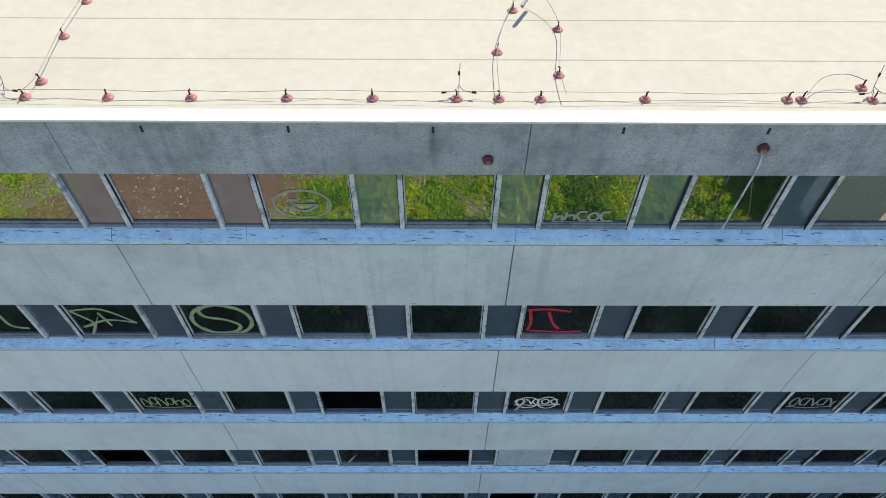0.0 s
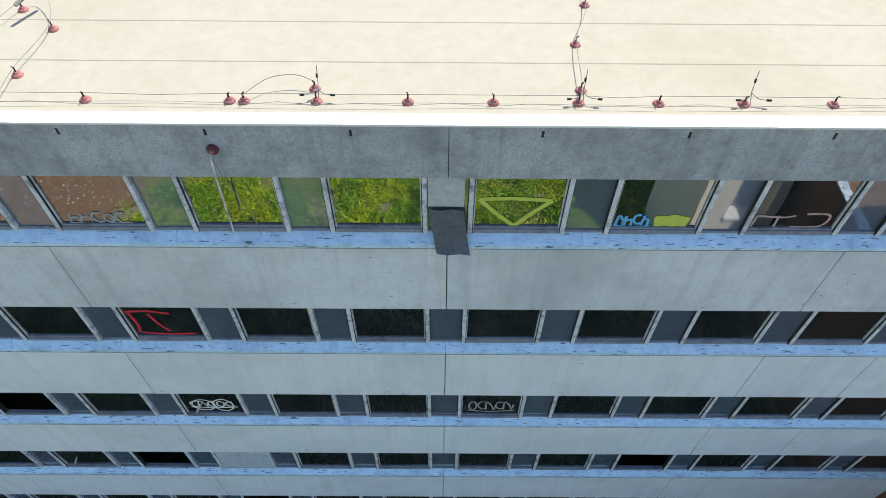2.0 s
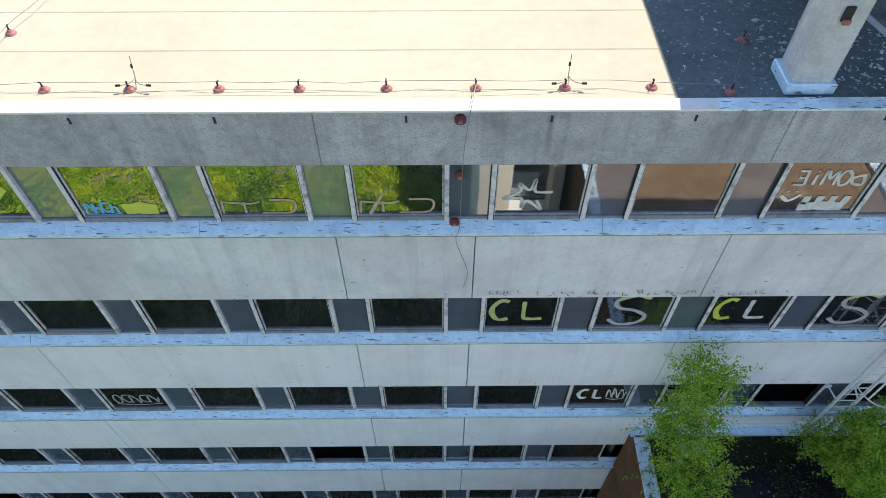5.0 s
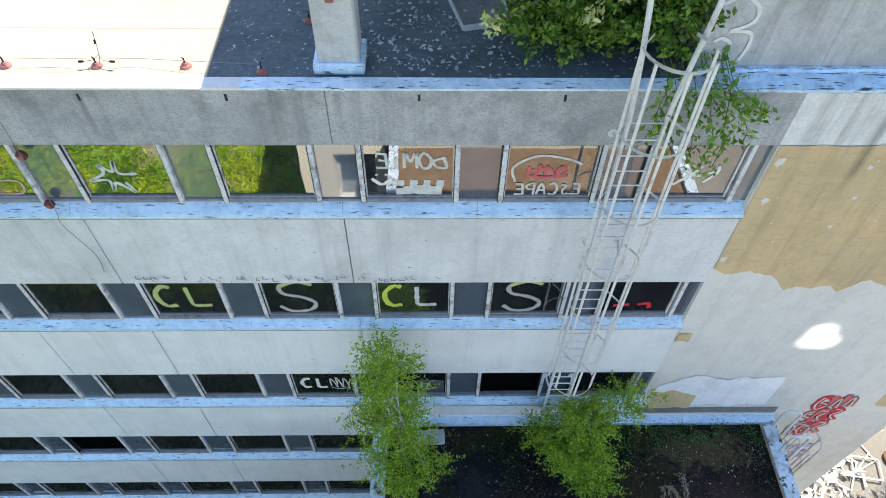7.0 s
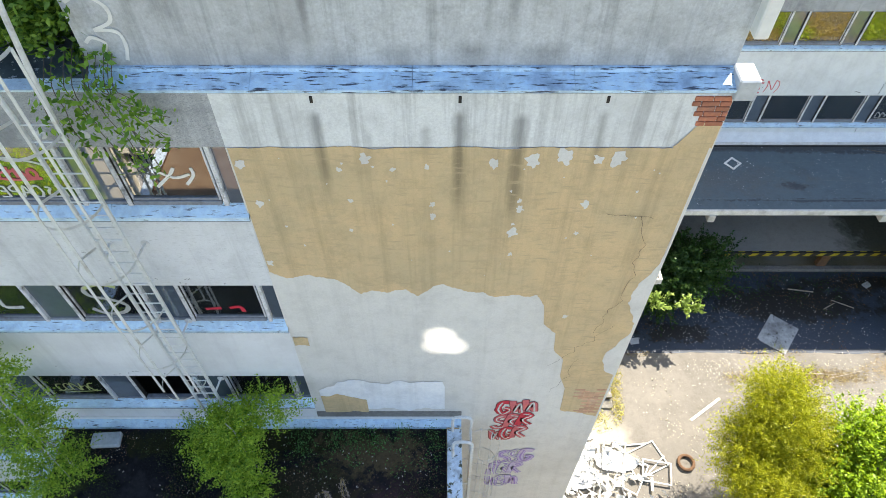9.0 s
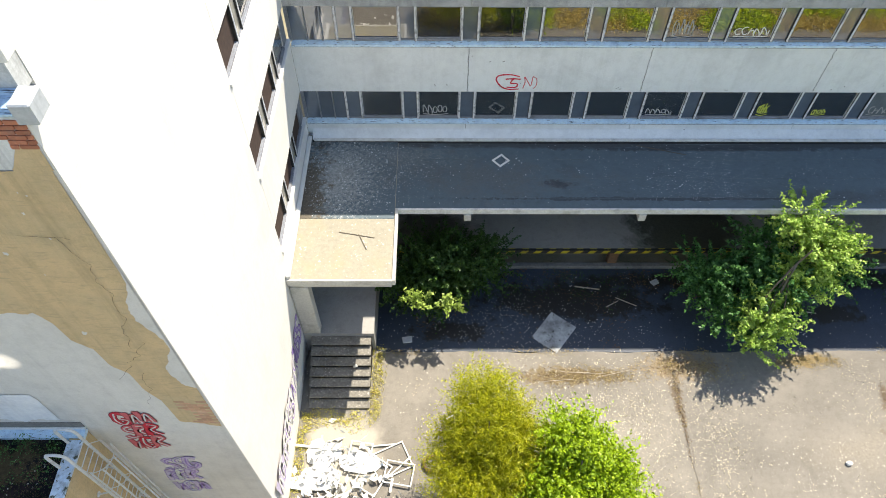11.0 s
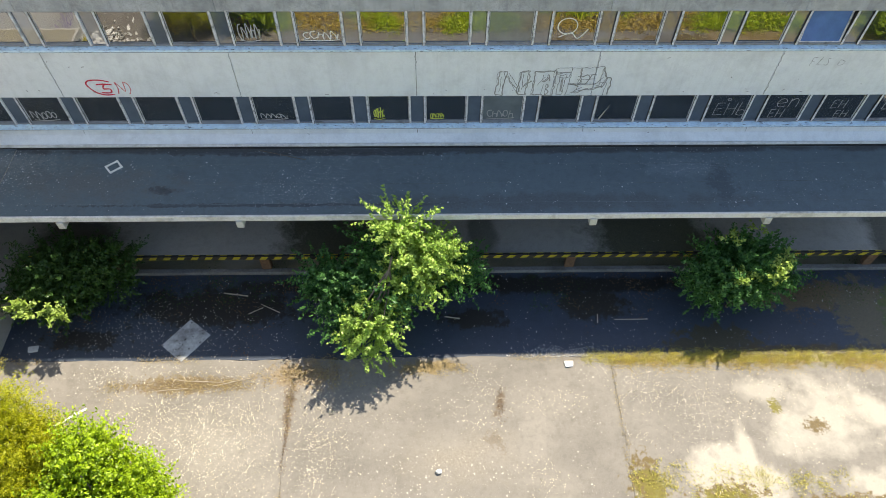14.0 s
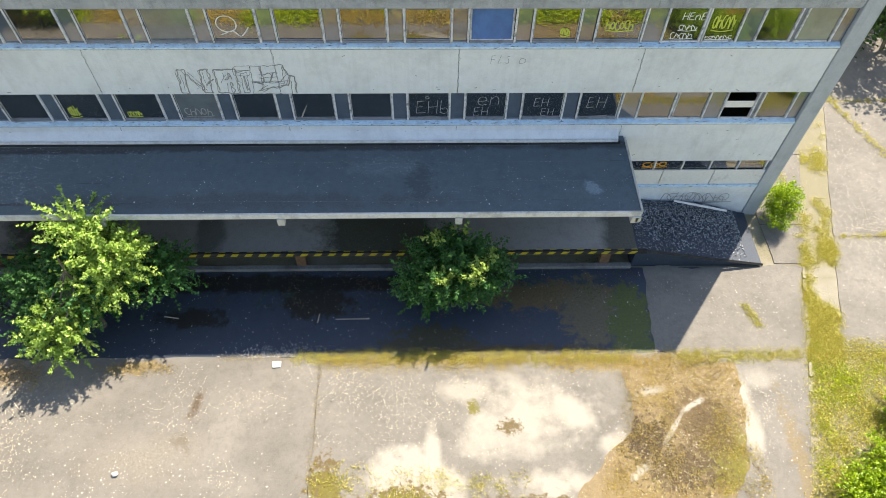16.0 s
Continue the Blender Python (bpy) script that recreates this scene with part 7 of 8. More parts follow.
# ---- loose things ----


def plank(a, b, w, h, material, label, category="plank"):
    a, b = Vector(a), Vector(b)
    d = b - a
    bm = box(0, d.length, -w / 2, w / 2, 0, h, None, min(w, h) * 0.12)
    m = Matrix.Translation(a) @ d.to_track_quat("X", "Z").to_matrix().to_4x4()
    bmesh.ops.transform(bm, matrix=m, verts=bm.verts)
    return solid(category.replace(" ", "_"), bm, material, label, category, kind="")


bm = box(-0.73, 0.73, -0.58, 0.58, 0, 0.03, None, 0.006)
bmesh.ops.transform(bm, matrix=pose(45.52, 13.73, 0.0, 0, 0, 52), verts=bm.verts)
solid("board", bm, BOARD_OLD, "dirty pale board lying on the lane", "board", kind="")
plank((46.6, 15.9, -0.01), (47.6, 15.75, -0.01), 0.05, 0.03, TIMBER, "bleached lath lying on the lane")
plank((47.75, 14.9, -0.01), (48.3, 15.2, -0.01), 0.03, 0.03, TIMBER, "thin stick lying on the lane", "stick")
plank((48.2, 15.35, -0.01), (49.0, 14.95, -0.01), 0.03, 0.03, TIMBER, "thin stick lying on the lane", "stick")
plank((41.25, 10.1, 0.0), (42.5, 10.95, 0.0), 0.09, 0.03, WHITE_PAINT, "white-painted batten lying on the yard", "batten")
for x0, y0, x1, y1 in ((45.6, 12.02, 47.3, 11.93), (44.9, 11.62, 46.0, 11.70), (46.9, 11.78, 48.3, 12.1), (50.9, 11.2, 51.2, 10.9)):
    plank((x0, y0, 0.012), (x1, y1, 0.012), 0.02, 0.015, TIMBER, "pale dry stalk lying on the leaf drift", "stalk")
plank((62.4, 14.5, -0.01), (63.75, 14.5, -0.01), 0.03, 0.03, TIMBER, "thin lath lying on the lane")
plank((61.7, 14.35, -0.01), (61.75, 14.75, -0.01), 0.04, 0.03, TIMBER, "short stick lying on the lane", "stick")
plank((55.6, 14.7, -0.01), (56.2, 14.6, -0.01), 0.04, 0.03, TIMBER, "short stick lying on the lane", "stick")
plank((76.6, 19.35, 1.32), (78.9, 19.05, 0.98), 0.09, 0.06, WHITE_PAINT, "pale pole leaning on the splinter heap", "pole")
plank((37.5, 14.95, CAN_Z + 0.008), (38.75, 14.7, CAN_Z + 0.008), 0.03, 0.02, BARK, "dry stick on the canopy", "stick")
plank((38.2, 14.85, CAN_Z + 0.008), (38.5, 14.2, CAN_Z + 0.008), 0.03, 0.02, BARK, "dry stick on the canopy", "stick")
plank((48.6, 19.2, CAN_Z + 0.0), (50.4, 18.7, CAN_Z + 0.0), 0.025, 0.02, BARK, "thin wire on the canopy felt", "stick")
for x, y, w, h, a, mt, lb in [(55.3, 8.48, 0.22, 0.12, 20, WHITE_PAINT, "white stone on the yard"), (60.32, 12.55, 0.34, 0.07, 5, WHITE_PAINT, "flat white stone at the yard edge"), (39.75, 13.4, 0.38, 0.06, 10, CARD, "grey plastic crate lid on the lane"),
                              (49.95, 16.1, 0.34, 0.05, 30, CARD, "crushed grey tray on the lane"), (37.9, 11.9, 0.16, 0.10, 30, PALE_CONC, "loose lump of concrete on the steps")]:
    z = 0.0 if lb.find("steps") < 0 else 0.70
    bm = box(-w / 2, w / 2, -w * 0.33, w * 0.33, z, z + h, None, h * 0.3)
    for v in bm.verts:
        v.co += Vector((noise.noise(v.co * 9), noise.noise(v.co * 9 + Vector((3, 0, 0))), 0)) * 0.04
    bmesh.ops.transform(bm, matrix=pose(x, y, 0, 0, 0, a), verts=bm.verts)
    solid("stone" if "stone" in lb or "lump" in lb else "tray", bm, mt, lb, "stone" if "stone" in lb or "lump" in lb else "tray", kind="")


def open_frame(name, x, y, z, w, h, bar, turn, material, label, category):
    t = thing(name, (x, y, z), label, category)
    for a in ((-w / 2, w / 2, -h / 2, -h / 2 + bar), (-w / 2, w / 2, h / 2 - bar, h / 2), (-w / 2, -w / 2 + bar, -h / 2 + bar, h / 2 - bar), (w / 2 - bar, w / 2, -h / 2 + bar, h / 2 - bar)):
        bm = box(*a, 0, 0.04, None, 0.005)
        bmesh.ops.transform(bm, matrix=pose(x, y, z, 0, 0, turn), verts=bm.verts)
        part("bar", bm, material, t)
    return t


open_frame("frame", 43.31, 18.38, CAN_Z + 0.002, 0.52, 0.46, 0.07, 40, WHITE_PAINT, "small white frame lying on the canopy", "frame")
for i, (x, y, w, h, a) in enumerate([(39.3, 8.6, 1.3, 1.0, 25), (38.7, 8.1, 1.2, 0.9, 60), (39.6, 8.15, 1.0, 0.8, -10), (38.2, 8.7, 1.1, 0.8, 80)]):
    open_frame("window_frame", x, y, 0.02 + 0.045 * i, w, h, 0.045, a, WHITE_PAINT, "broken white window frame on the ground", "window frame")
rg = random.Random(77)
for k in range(9):
    x, y, a = rg.uniform(36.6, 39.8), rg.uniform(7.3, 9.4), rg.uniform(0, 3.1)
    ln = rg.uniform(0.4, 1.3)
    plank((x, y, 0.02 + 0.012 * k), (x + ln * math.cos(a), y + ln * math.sin(a), 0.02 + 0.012 * k), rg.uniform(0.04, 0.10), 0.035, WHITE_PAINT, "broken white batten in the rubbish heap", "batten")
for k in range(5):
    x, y = rg.uniform(36.5, 38.3), rg.uniform(7.2, 9.0)
    bm = blobby(x, y, rg.uniform(0.35, 0.8), rg.uniform(0.25, 0.5), 30 + k, 0.05, 40, 0.13)
    for v in bm.verts:
        v.co.z += 0.12 * abs(noise.noise(v.co * 3.5)) + 0.01 * k
    bm2 = bmesh.ops.extrude_face_region(bm, geom=bm.faces[:])
    for v in [e for e in bm2["geom"] if isinstance(e, bmesh.types.BMVert)]:
        v.co.z -= 0.035
    bmesh.ops.recalc_face_normals(bm, faces=bm.faces)
    solid("plastic_sheet", bm, PLASTIC, "crumpled white plastic sheet in the rubbish heap", "plastic sheet", kind="")
bm = bmesh.new()
tube([(40.7 + 0.26 * math.cos(a), 8.5 + 0.26 * math.sin(a), 0.08) for a in (2 * math.pi * k / 18 for k in range(19))], 0.06, 8, bm)
solid("hoop", bm, RUSTY, "rusty wheel rim lying on the yard", "wheel rim", kind="")

# metal tray on the terrace
tray = thing("metal_tray", (25.0, 8.5, ROOF_Z), "shallow galvanised metal tray on the roof terrace", "tray")
for nm, a in (("base", (-0.36, 0.36, -0.6, 0.6, 0.0, 0.015)), ("rim", (-0.38, -0.36, -0.6, 0.6, 0.0, 0.09)), ("rim", (0.36, 0.38, -0.6, 0.6, 0.0, 0.09)), ("rim", (-0.36, 0.36, -0.62, -0.6, 0.0, 0.09)), ("rim", (-0.36, 0.36, 0.6, 0.62, 0.0, 0.09))):
    bm = box(*a)
    bmesh.ops.transform(bm, matrix=pose(24.98, 8.55, ROOF_Z, 0, 0, 14), verts=bm.verts)
    part(nm, bm, ZINC if nm == "rim" else FRAME_DARK, tray)

# ---- caged ladders ----


def caged_ladder(x, y, z0, z1, hoops, width, cage, reach, label, turn=0.0, hooked=False, spacing=0.29, wall=0.33):
    """Ladder whose cage stands out towards the south, or as turned: stiles, rungs, hoops, straps, wall brackets."""
    t = thing("ladder", (x, y, z0), label, "ladder")
    m = pose(x, y, 0, 0, 0, turn)

    def put(name, bm, mark=""):
        bmesh.ops.transform(bm, matrix=m, verts=bm.verts)
        part(name, bm, STEEL, t, mark)

    half = width / 2
    for s in (-1, 1):
        put("stile", box(s * half - 0.024, s * half + 0.024, -0.032, 0.032, z0, z1 - (0.35 if hooked else 1.7), None, 0.006))
        if hooked:
            line = [(s * half, 0, z1 - 0.5), (s * half, 0, z1 - 0.15), (s * half, 0.10, z1), (s * half, 0.32, z1 + 0.02), (s * half, 0.42, z1 - 0.12), (s * half, 0.42, z1 - 0.75)]
        else:
            line = [(s * half, 0, z1 - 1.8), (s * (half + 0.05), 0.0, z1 - 1.1), (s * (half + 0.13), 0.0, z1 - 0.3), (s * (half + 0.16), 0.03, z1)]
        put("handrail", tube(smooth_line(line, 5), 0.036, 8))
    z = z0 + 0.22
    while z < z1 - (0.4 if hooked else 1.6):
        put("rung", tube([(-half, 0, z), (half, 0, z)], 0.013, 6))
        z += spacing
    arc = [(-cage * math.cos(b), -0.26 - (reach - 0.26) * math.sin(b)) for b in (math.pi * i / 14 for i in range(15))]
    for k, zh in enumerate(hoops):
        ring = [(-half, 0)] + arc + [(half, 0)]
        bm = bmesh.new()
        lo, hi = [[bm.verts.new((u, v, zh + dz)) for u, v in ring] for dz in (-0.026, 0.026)]
        for i in range(len(ring) - 1):
            bm.faces.new((lo[i], lo[i + 1], hi[i + 1], hi[i]))
        bmesh.ops.solidify(bm, geom=bm.faces[:], thickness=0.012)
        put("hoop", bm)
    for i in (0, 3, 7, 11, 14):
        u, v = arc[i]
        put("strap", box(u - 0.020, u + 0.020, v - 0.007, v + 0.007, hoops[0], hoops[-1]))
    z = z0 + 1.7
    while z < z1 - 2.0:
        for s in (-1, 1):
            put("bracket", tube([(s * half, 0, z), (s * (half + 0.05), wall, z)], 0.022, 5))
            put("bracket_plate", tube([(s * (half + 0.05), wall - 0.012, z), (s * (half + 0.05), wall + 0.004, z)], 0.075, 10), "round fixing plate")
        z += 2.35
    return t


caged_ladder(27.11, YA - 0.33, AZ + 0.42, 19.35, [11.15, 12.43, 13.73, 15.03, 16.32, 17.60, 18.84], 0.48, 0.43, 0.73, "white-painted steel ladder with a safety cage, up to the roof")
caged_ladder(32.86, 5.93, 0.0, 8.95, [2.6, 3.7, 4.8, 5.9, 7.0, 8.1], 0.58, 0.38, 0.66, "white-painted caged ladder from the ground to the annex roof", 90.0, True, 0.29, 0.25)

# ---- lightning protection on the roof ----


def insulator():
    t = thing("insulator", (0, 0, 0), "red-brown ceramic wire holder on the roof", "wire holder", "roof wire holders")
    bm = bmesh.new()
    bmesh.ops.create_cone(bm, cap_ends=True, segments=16, radius1=0.085, radius2=0.06, depth=0.035, matrix=Matrix.Translation((0, 0, 0.018)))
    bmesh.ops.bevel(bm, geom=bm.edges[:], offset=0.006, segments=1, affect="EDGES")
    part("disc", bm, CERAMIC, t)
    bm = bmesh.new()
    bmesh.ops.create_cone(bm, cap_ends=True, segments=10, radius1=0.05, radius2=0.03, depth=0.03, matrix=Matrix.Translation((0, 0, 0.05)))
    part("cap", bm, CERAMIC, t)
    part("clip", tube([(0, 0, 0.06), (0, 0, 0.13), (0.012, -0.02, 0.15)], 0.012, 6), RUBBER, t, "black wire clip")
    return t


edge_row = [-10.2, -9.1, -8.0, -6.85, -5.7, -4.6, -3.6, -2.61, -1.52, -0.43, 0.83, 1.96, 3.07, 3.63, 4.18, 5.57, 7.46, 7.65, 8.60, 9.80, 10.92, 12.04, 13.09, 14.21, 15.39, 16.45, 17.60, 18.78, 19.96, 21.11]
spots = [(x, 7.05, ROOF_Z) for x in edge_row]
spots += [(-2.51, 7.37, ROOF_Z), (-2.56, 8.40, ROOF_Z), (-2.53, 9.31, ROOF_Z), (3.66, 8.07, ROOF_Z), (3.95, 9.12, ROOF_Z), (4.58, 8.63, ROOF_Z), (4.48, 7.56, ROOF_Z), (8.55, 7.31, ROOF_Z),
          (12.10, 7.31, ROOF_Z), (12.15, 8.34, ROOF_Z), (12.41, 9.35, ROOF_Z), (22.12, 6.93, ROOF_Z), (22.61, 8.09, ROOF_Z)]
first = insulator()
for i, (x, y, z) in enumerate(spots):
    if i == 0:
        first.location = (x, y, z)
    else:
        copy_thing(first, pose(x, y, z, 0, 0, (i * 47) % 360))


def wire(points, r, label, sag=0.0, name="wire"):
    return solid(name, tube(points, r, 5), WIRE, label, "wire", kind="")


rg = random.Random(3)
top = ROOF_Z + 0.13
wire([p for a, b in zip(edge_row, edge_row[1:]) for p in ((a, 7.05, top), ((a + b) / 2, 7.08 + rg.uniform(-.03, .03), top - 0.035))] + [(21.11, 7.0, top), (22.12, 6.93, top), (22.61, 8.09, top)], 0.004, "slack lightning conductor along the roof edge")
wire([(x, 6.95 + 0.02 * math.sin(x * 1.3), ROOF_Z + 0.06 + 0.01 * math.sin(x * 2.1)) for x in [-10 + 0.8 * k for k in range(39)]], 0.003, "thin cable along the roof edge")
for pts in ([(-2.61, 7, top), (-2.51, 7.37, top), (-2.56, 8.4, top), (-2.53, 9.31, top), (-2.5, 12, top)], [(3.63, 7.0, top), (3.66, 8.07, top), (3.95, 9.12, top + 0.02), (4.25, 9.35, top + 0.15), (4.58, 8.63, top), (4.48, 7.56, top), (4.5, 7.0, top)],
            [(7.65, 7.0, top), (7.95, 7.3, top + 0.05), (8.3, 7.38, top + 0.05), (8.55, 7.31, top)], [(12.04, 7.0, top), (12.10, 7.31, top), (12.15, 8.34, top), (12.41, 9.35, top), (12.5, 12, top)],
            [(7.15, YA - 0.07, 17.40), (7.25, YA - 0.07, 16.8), (7.45, YA - 0.06, 16.1), (7.5, YA - 0.06, 15.6)], [(18.78, 7.0, top), (18.7, YA - 0.09, ROOF_Z + 0.06), (18.62, YA - 0.08, 17.0), (18.6, YA - 0.08, 15.6), (18.55, YA - 0.08, 15.2), (18.75, YA - 0.05, 14.4), (18.7, YA - 0.04, 13.9)]):
    wire(smooth_line(pts, 5), 0.0055, "bent lightning conductor wire")
for x, y in [(3.10, 7.2), (8.62, 7.2), (14.3, 7.15), (20.0, 7.15), (-2.9, 7.2), (12.1, 7.15)]:
    rod = thing("lightning_rod", (x, y, ROOF_Z), "thin upright lightning rod with rubber joints on the roof edge", "lightning rod", "roof rods")
    part("rod", tube([(x, y - 0.1, ROOF_Z), (x, y, ROOF_Z + 0.12), (x + 0.01, y + 0.06, ROOF_Z + 0.42)], 0.0055, 5), WIRE, rod)
    part("joint", tube([(x, y + 0.025, ROOF_Z + 0.26), (x, y + 0.035, ROOF_Z + 0.31)], 0.015, 6), RUBBER, rod)
    for s in (-1, 1):
        part("arm", tube(smooth_line([(x, y, ROOF_Z + 0.12), (x + s * 0.07, y - 0.10, ROOF_Z + 0.10), (x + s * 0.21, y - 0.135, ROOF_Z + 0.10)], 4), 0.0055, 5), WIRE, rod)
        part("joint", tube([(x + s * 0.17, y - 0.13, ROOF_Z + 0.10), (x + s * 0.23, y - 0.135, ROOF_Z + 0.10)], 0.016, 6), RUBBER, rod)
bm = tube([(4.05, 8.85, ROOF_Z + 0.25), (4.30, 9.3, ROOF_Z + 0.35)], 0.03, 6)
solid("bracket", bm, WIRE, "tilted steel bracket on the roof", "bracket", kind="")
for x, z in ((7.2, 17.36), (3.51, 17.13), (18.57, 17.66), (18.58, 16.64), (18.52, 15.62)):
    t = thing("wall_insulator", (x, YA, z), "round ceramic wire holder on the facade", "wire holder")
    for nm, a, b, r0, mt in (("disc", 0.0, 0.05, 0.078, CERAMIC_DARK), ("stud", 0.05, 0.09, 0.03, CERAMIC)):
        part(nm, tube([(x, YA - a, z), (x, YA - b, z)], r0, 14), mt, t)

# flap of torn sheet hanging from a window infill
flap = thing("torn_flashing", (10.35, YA, 15.5), "torn grey metal sheet hanging over the sill", "metal sheet")
bm = bmesh.new()
prof = [(YA + 0.02, 16.15), (YA - 0.02, 15.9), (YA - 0.05, 15.62), (YA - 0.10, 15.42), (YA - 0.17, 15.32)]
cols = [10.06, 10.22, 10.40, 10.58]
vs = [[bm.verts.new((x + 0.03 * i, y - 0.03 * ((j + i) % 2), z)) for j, x in enumerate(cols)] for i, (y, z) in enumerate(prof)]
for i in range(4):
    for j in range(3):
        bm.faces.new((vs[i][j], vs[i][j + 1], vs[i + 1][j + 1], vs[i + 1][j]))
bmesh.ops.solidify(bm, geom=bm.faces[:], thickness=0.006)
part("sheet", bm, FRAME_DARK, flap)
part("board", box(10.05, 10.58, YA + 0.03, YA + 0.05, 16.2, A_HEAD[0] - 0.01), CARD, flap, "white board")
# conductor come loose below a roof pin
hang = thing("conductor_wire", (7.2, YA - 0.15, 17.0), "pale conductor wire hanging loose from a roof-edge pin", "wire")
part("wire", tube(smooth_line([(7.17, YA - 0.02, 17.38), (7.18, YA - 0.14, 17.2), (7.16, YA - 0.15, 16.6), (7.13, YA - 0.13, 15.75)], 5), 0.014, 5), FRAME, hang)

# ---- graffiti ----
GA = YA + 0.094
S_ = [(0.85, 0.9), (0.5, 1.0), (0.15, 0.85), (0.2, 0.6), (0.6, 0.48), (0.85, 0.28), (0.7, 0.05), (0.3, 0.0), (0.05, 0.18)]
C_ = [(0.8, 0.95), (0.45, 1.0), (0.1, 0.7), (0.08, 0.35), (0.35, 0.05), (0.8, 0.1)]
L_ = [[(0.1, 1.0), (0.1, 0.5), (0.12, 0.05)], [(0.12, 0.05), (0.5, 0.03), (0.85, 0.06)]]


def scaled(lines, x, z, w, h):
    return [[(x + u * w, z + v * h) for u, v in l] for l in lines]


def on_window(key, lines, width, material, label, y=GA):
    w = row_of[key]
    part("graffiti", strokes(lines, width, lambda u, v, q: Vector((u, y - q, v))), material, w, label)


def cell(k):
    """Left edge of the wide pane of a unit of the tall wing."""
    return A0 - 0.34 + MOD * k + 0.68


z2 = A_HEAD[1] - A_GLASS
for k, what in ((16, "CL"), (17, "S"), (18, "CL"), (19, "S")):
    x = cell(k)
    if what == "CL":
        on_window(("a", 1, k), scaled([C_], x + 0.15, z2 + 0.35, 0.42, 0.66), 0.12, PALE_LIME if k == 16 else LIME_PAINT, "yellow letter C")
        on_window(("a", 1, k), scaled(L_, x + 0.72, z2 + 0.38, 0.48, 0.60), 0.10, PALE_LIME if k == 16 else WHITE_HAZE, "white letter L")
    else:
        on_window(("a", 1, k), scaled([S_], x + 0.25, z2 + 0.2, 0.85, 0.95), 0.10, CHALK, "large white letter S")
        on_window(("a", 1, k), scaled([S_[:3]], x + 0.25, z2 + 0.2, 0.85, 0.95), 0.10, PALE_LIME, "yellow top of the letter", GA - 0.002)
z3 = A_HEAD[2] - A_GLASS
on_window(("a", 2, 17), scaled([C_], cell(17) + 0.22, z3 + 0.42, 0.26, 0.42), 0.10, WHITE_PAINT, "white letter C")
on_window(("a", 2, 17), scaled(L_, cell(17) + 0.56, z3 + 0.42, 0.26, 0.42), 0.09, WHITE_PAINT, "white letter L")
on_window(("a", 2, 17), scaled(scrawl(4, 0.4, 0.5, 3), cell(17) + 0.88, z3 + 0.4, 1, 1), 0.035, WHITE_HAZE, "white scrawl")
on_window(("a", 2, 18), scaled(scrawl(14, 0.9, 0.4, 5), cell(18) + 0.25, z3 + 0.35, 1, 1), 0.035, PALE_LIME, "faint yellow looping tag")


HAND = {"E": [[(0.5, 1.0), (0.05, 0.95)], [(0.08, 0.98), (0.0, 0.02)], [(0.02, 0.5), (0.42, 0.55)], [(0.0, 0.02), (0.55, 0.06)]], "H": [[(0.05, 1.0), (0.0, 0.0)], [(0.02, 0.5), (0.55, 0.54)], [(0.6, 1.02), (0.52, 0.0)]],
        "b": [[(0.1, 1.05), (0.02, 0.05)], [(0.02, 0.1), (0.3, -0.02), (0.5, 0.2), (0.35, 0.45), (0.05, 0.35)]], "e": [[(0.02, 0.3), (0.5, 0.38), (0.42, 0.62), (0.15, 0.62), (0.0, 0.3), (0.2, 0.02), (0.55, 0.1)]],
        "n": [[(0.05, 0.65), (0.0, 0.0)], [(0.02, 0.45), (0.3, 0.68), (0.5, 0.5), (0.48, 0.0)]], "o": [[(0.3, 0.5), (0.02, 0.35), (0.2, 0.1), (0.5, 0.25), (0.3, 0.5)]], "F": [[(0.5, 1.0), (0.05, 0.95)], [(0.08, 0.98), (0.0, 0.0)], [(0.04, 0.5), (0.4, 0.55)]],
        "L": [[(0.3, 1.0), (0.0, 0.05)], [(0.0, 0.05), (0.35, 0.1)]], "S": [[(0.45, 0.9), (0.15, 0.8), (0.35, 0.45), (0.3, 0.05), (0.0, 0.1)]], "D": [[(0.05, 0.7), (0.6, 0.5), (0.5, 0.1), (0.0, 0.05), (0.1, 0.6)]], " ": [], "M": [[(0.0, 0.0), (0.05, 1.0), (0.3, 0.45), (0.58, 1.0), (0.62, 0.0)]], "I": [[(0.3, 0.72), (0.3, 0.0)], [(0.28, 0.98), (0.32, 1.0)]], "O": [[(0.3, 1.0), (0.02, 0.6), (0.1, 0.1), (0.4, 0.0), (0.6, 0.45), (0.5, 0.9), (0.3, 1.0)]],
        "A": [[(0.0, 0.0), (0.3, 1.0), (0.58, 0.0)], [(0.1, 0.4), (0.5, 0.42)]], "P": [[(0.05, 0.0), (0.08, 1.0), (0.5, 0.85), (0.45, 0.55), (0.08, 0.5)]], "C": [[(0.55, 0.9), (0.2, 1.0), (0.0, 0.5), (0.2, 0.0), (0.55, 0.1)]]}


def handwritten(text, x, z, size, gap=0.72):
    return [l for i, c in enumerate(text) for l in scaled(HAND[c], x + i * gap * size, z, size, size)]


def mirrored(text, size, x_right, z, key, material, label, width):
    on_window(key, [[(x_right - (u - x_right), v) for u, v in l] for l in handwritten(text, x_right, z, size)], width, material, label)


z1 = A_HEAD[0] - A_GLASS
circle = lambda cx, cz, rx, rz: [[(cx + rx * math.cos(a), cz + rz * math.sin(a)) for a in (2 * math.pi * i / 16 for i in range(17))]]
k = 18
mirrored("DOMIE", 0.30, cell(k) + 1.26, z1 + 0.70, ("a", 0, k), WHITE_HAZE, "white mirrored word", 0.055)
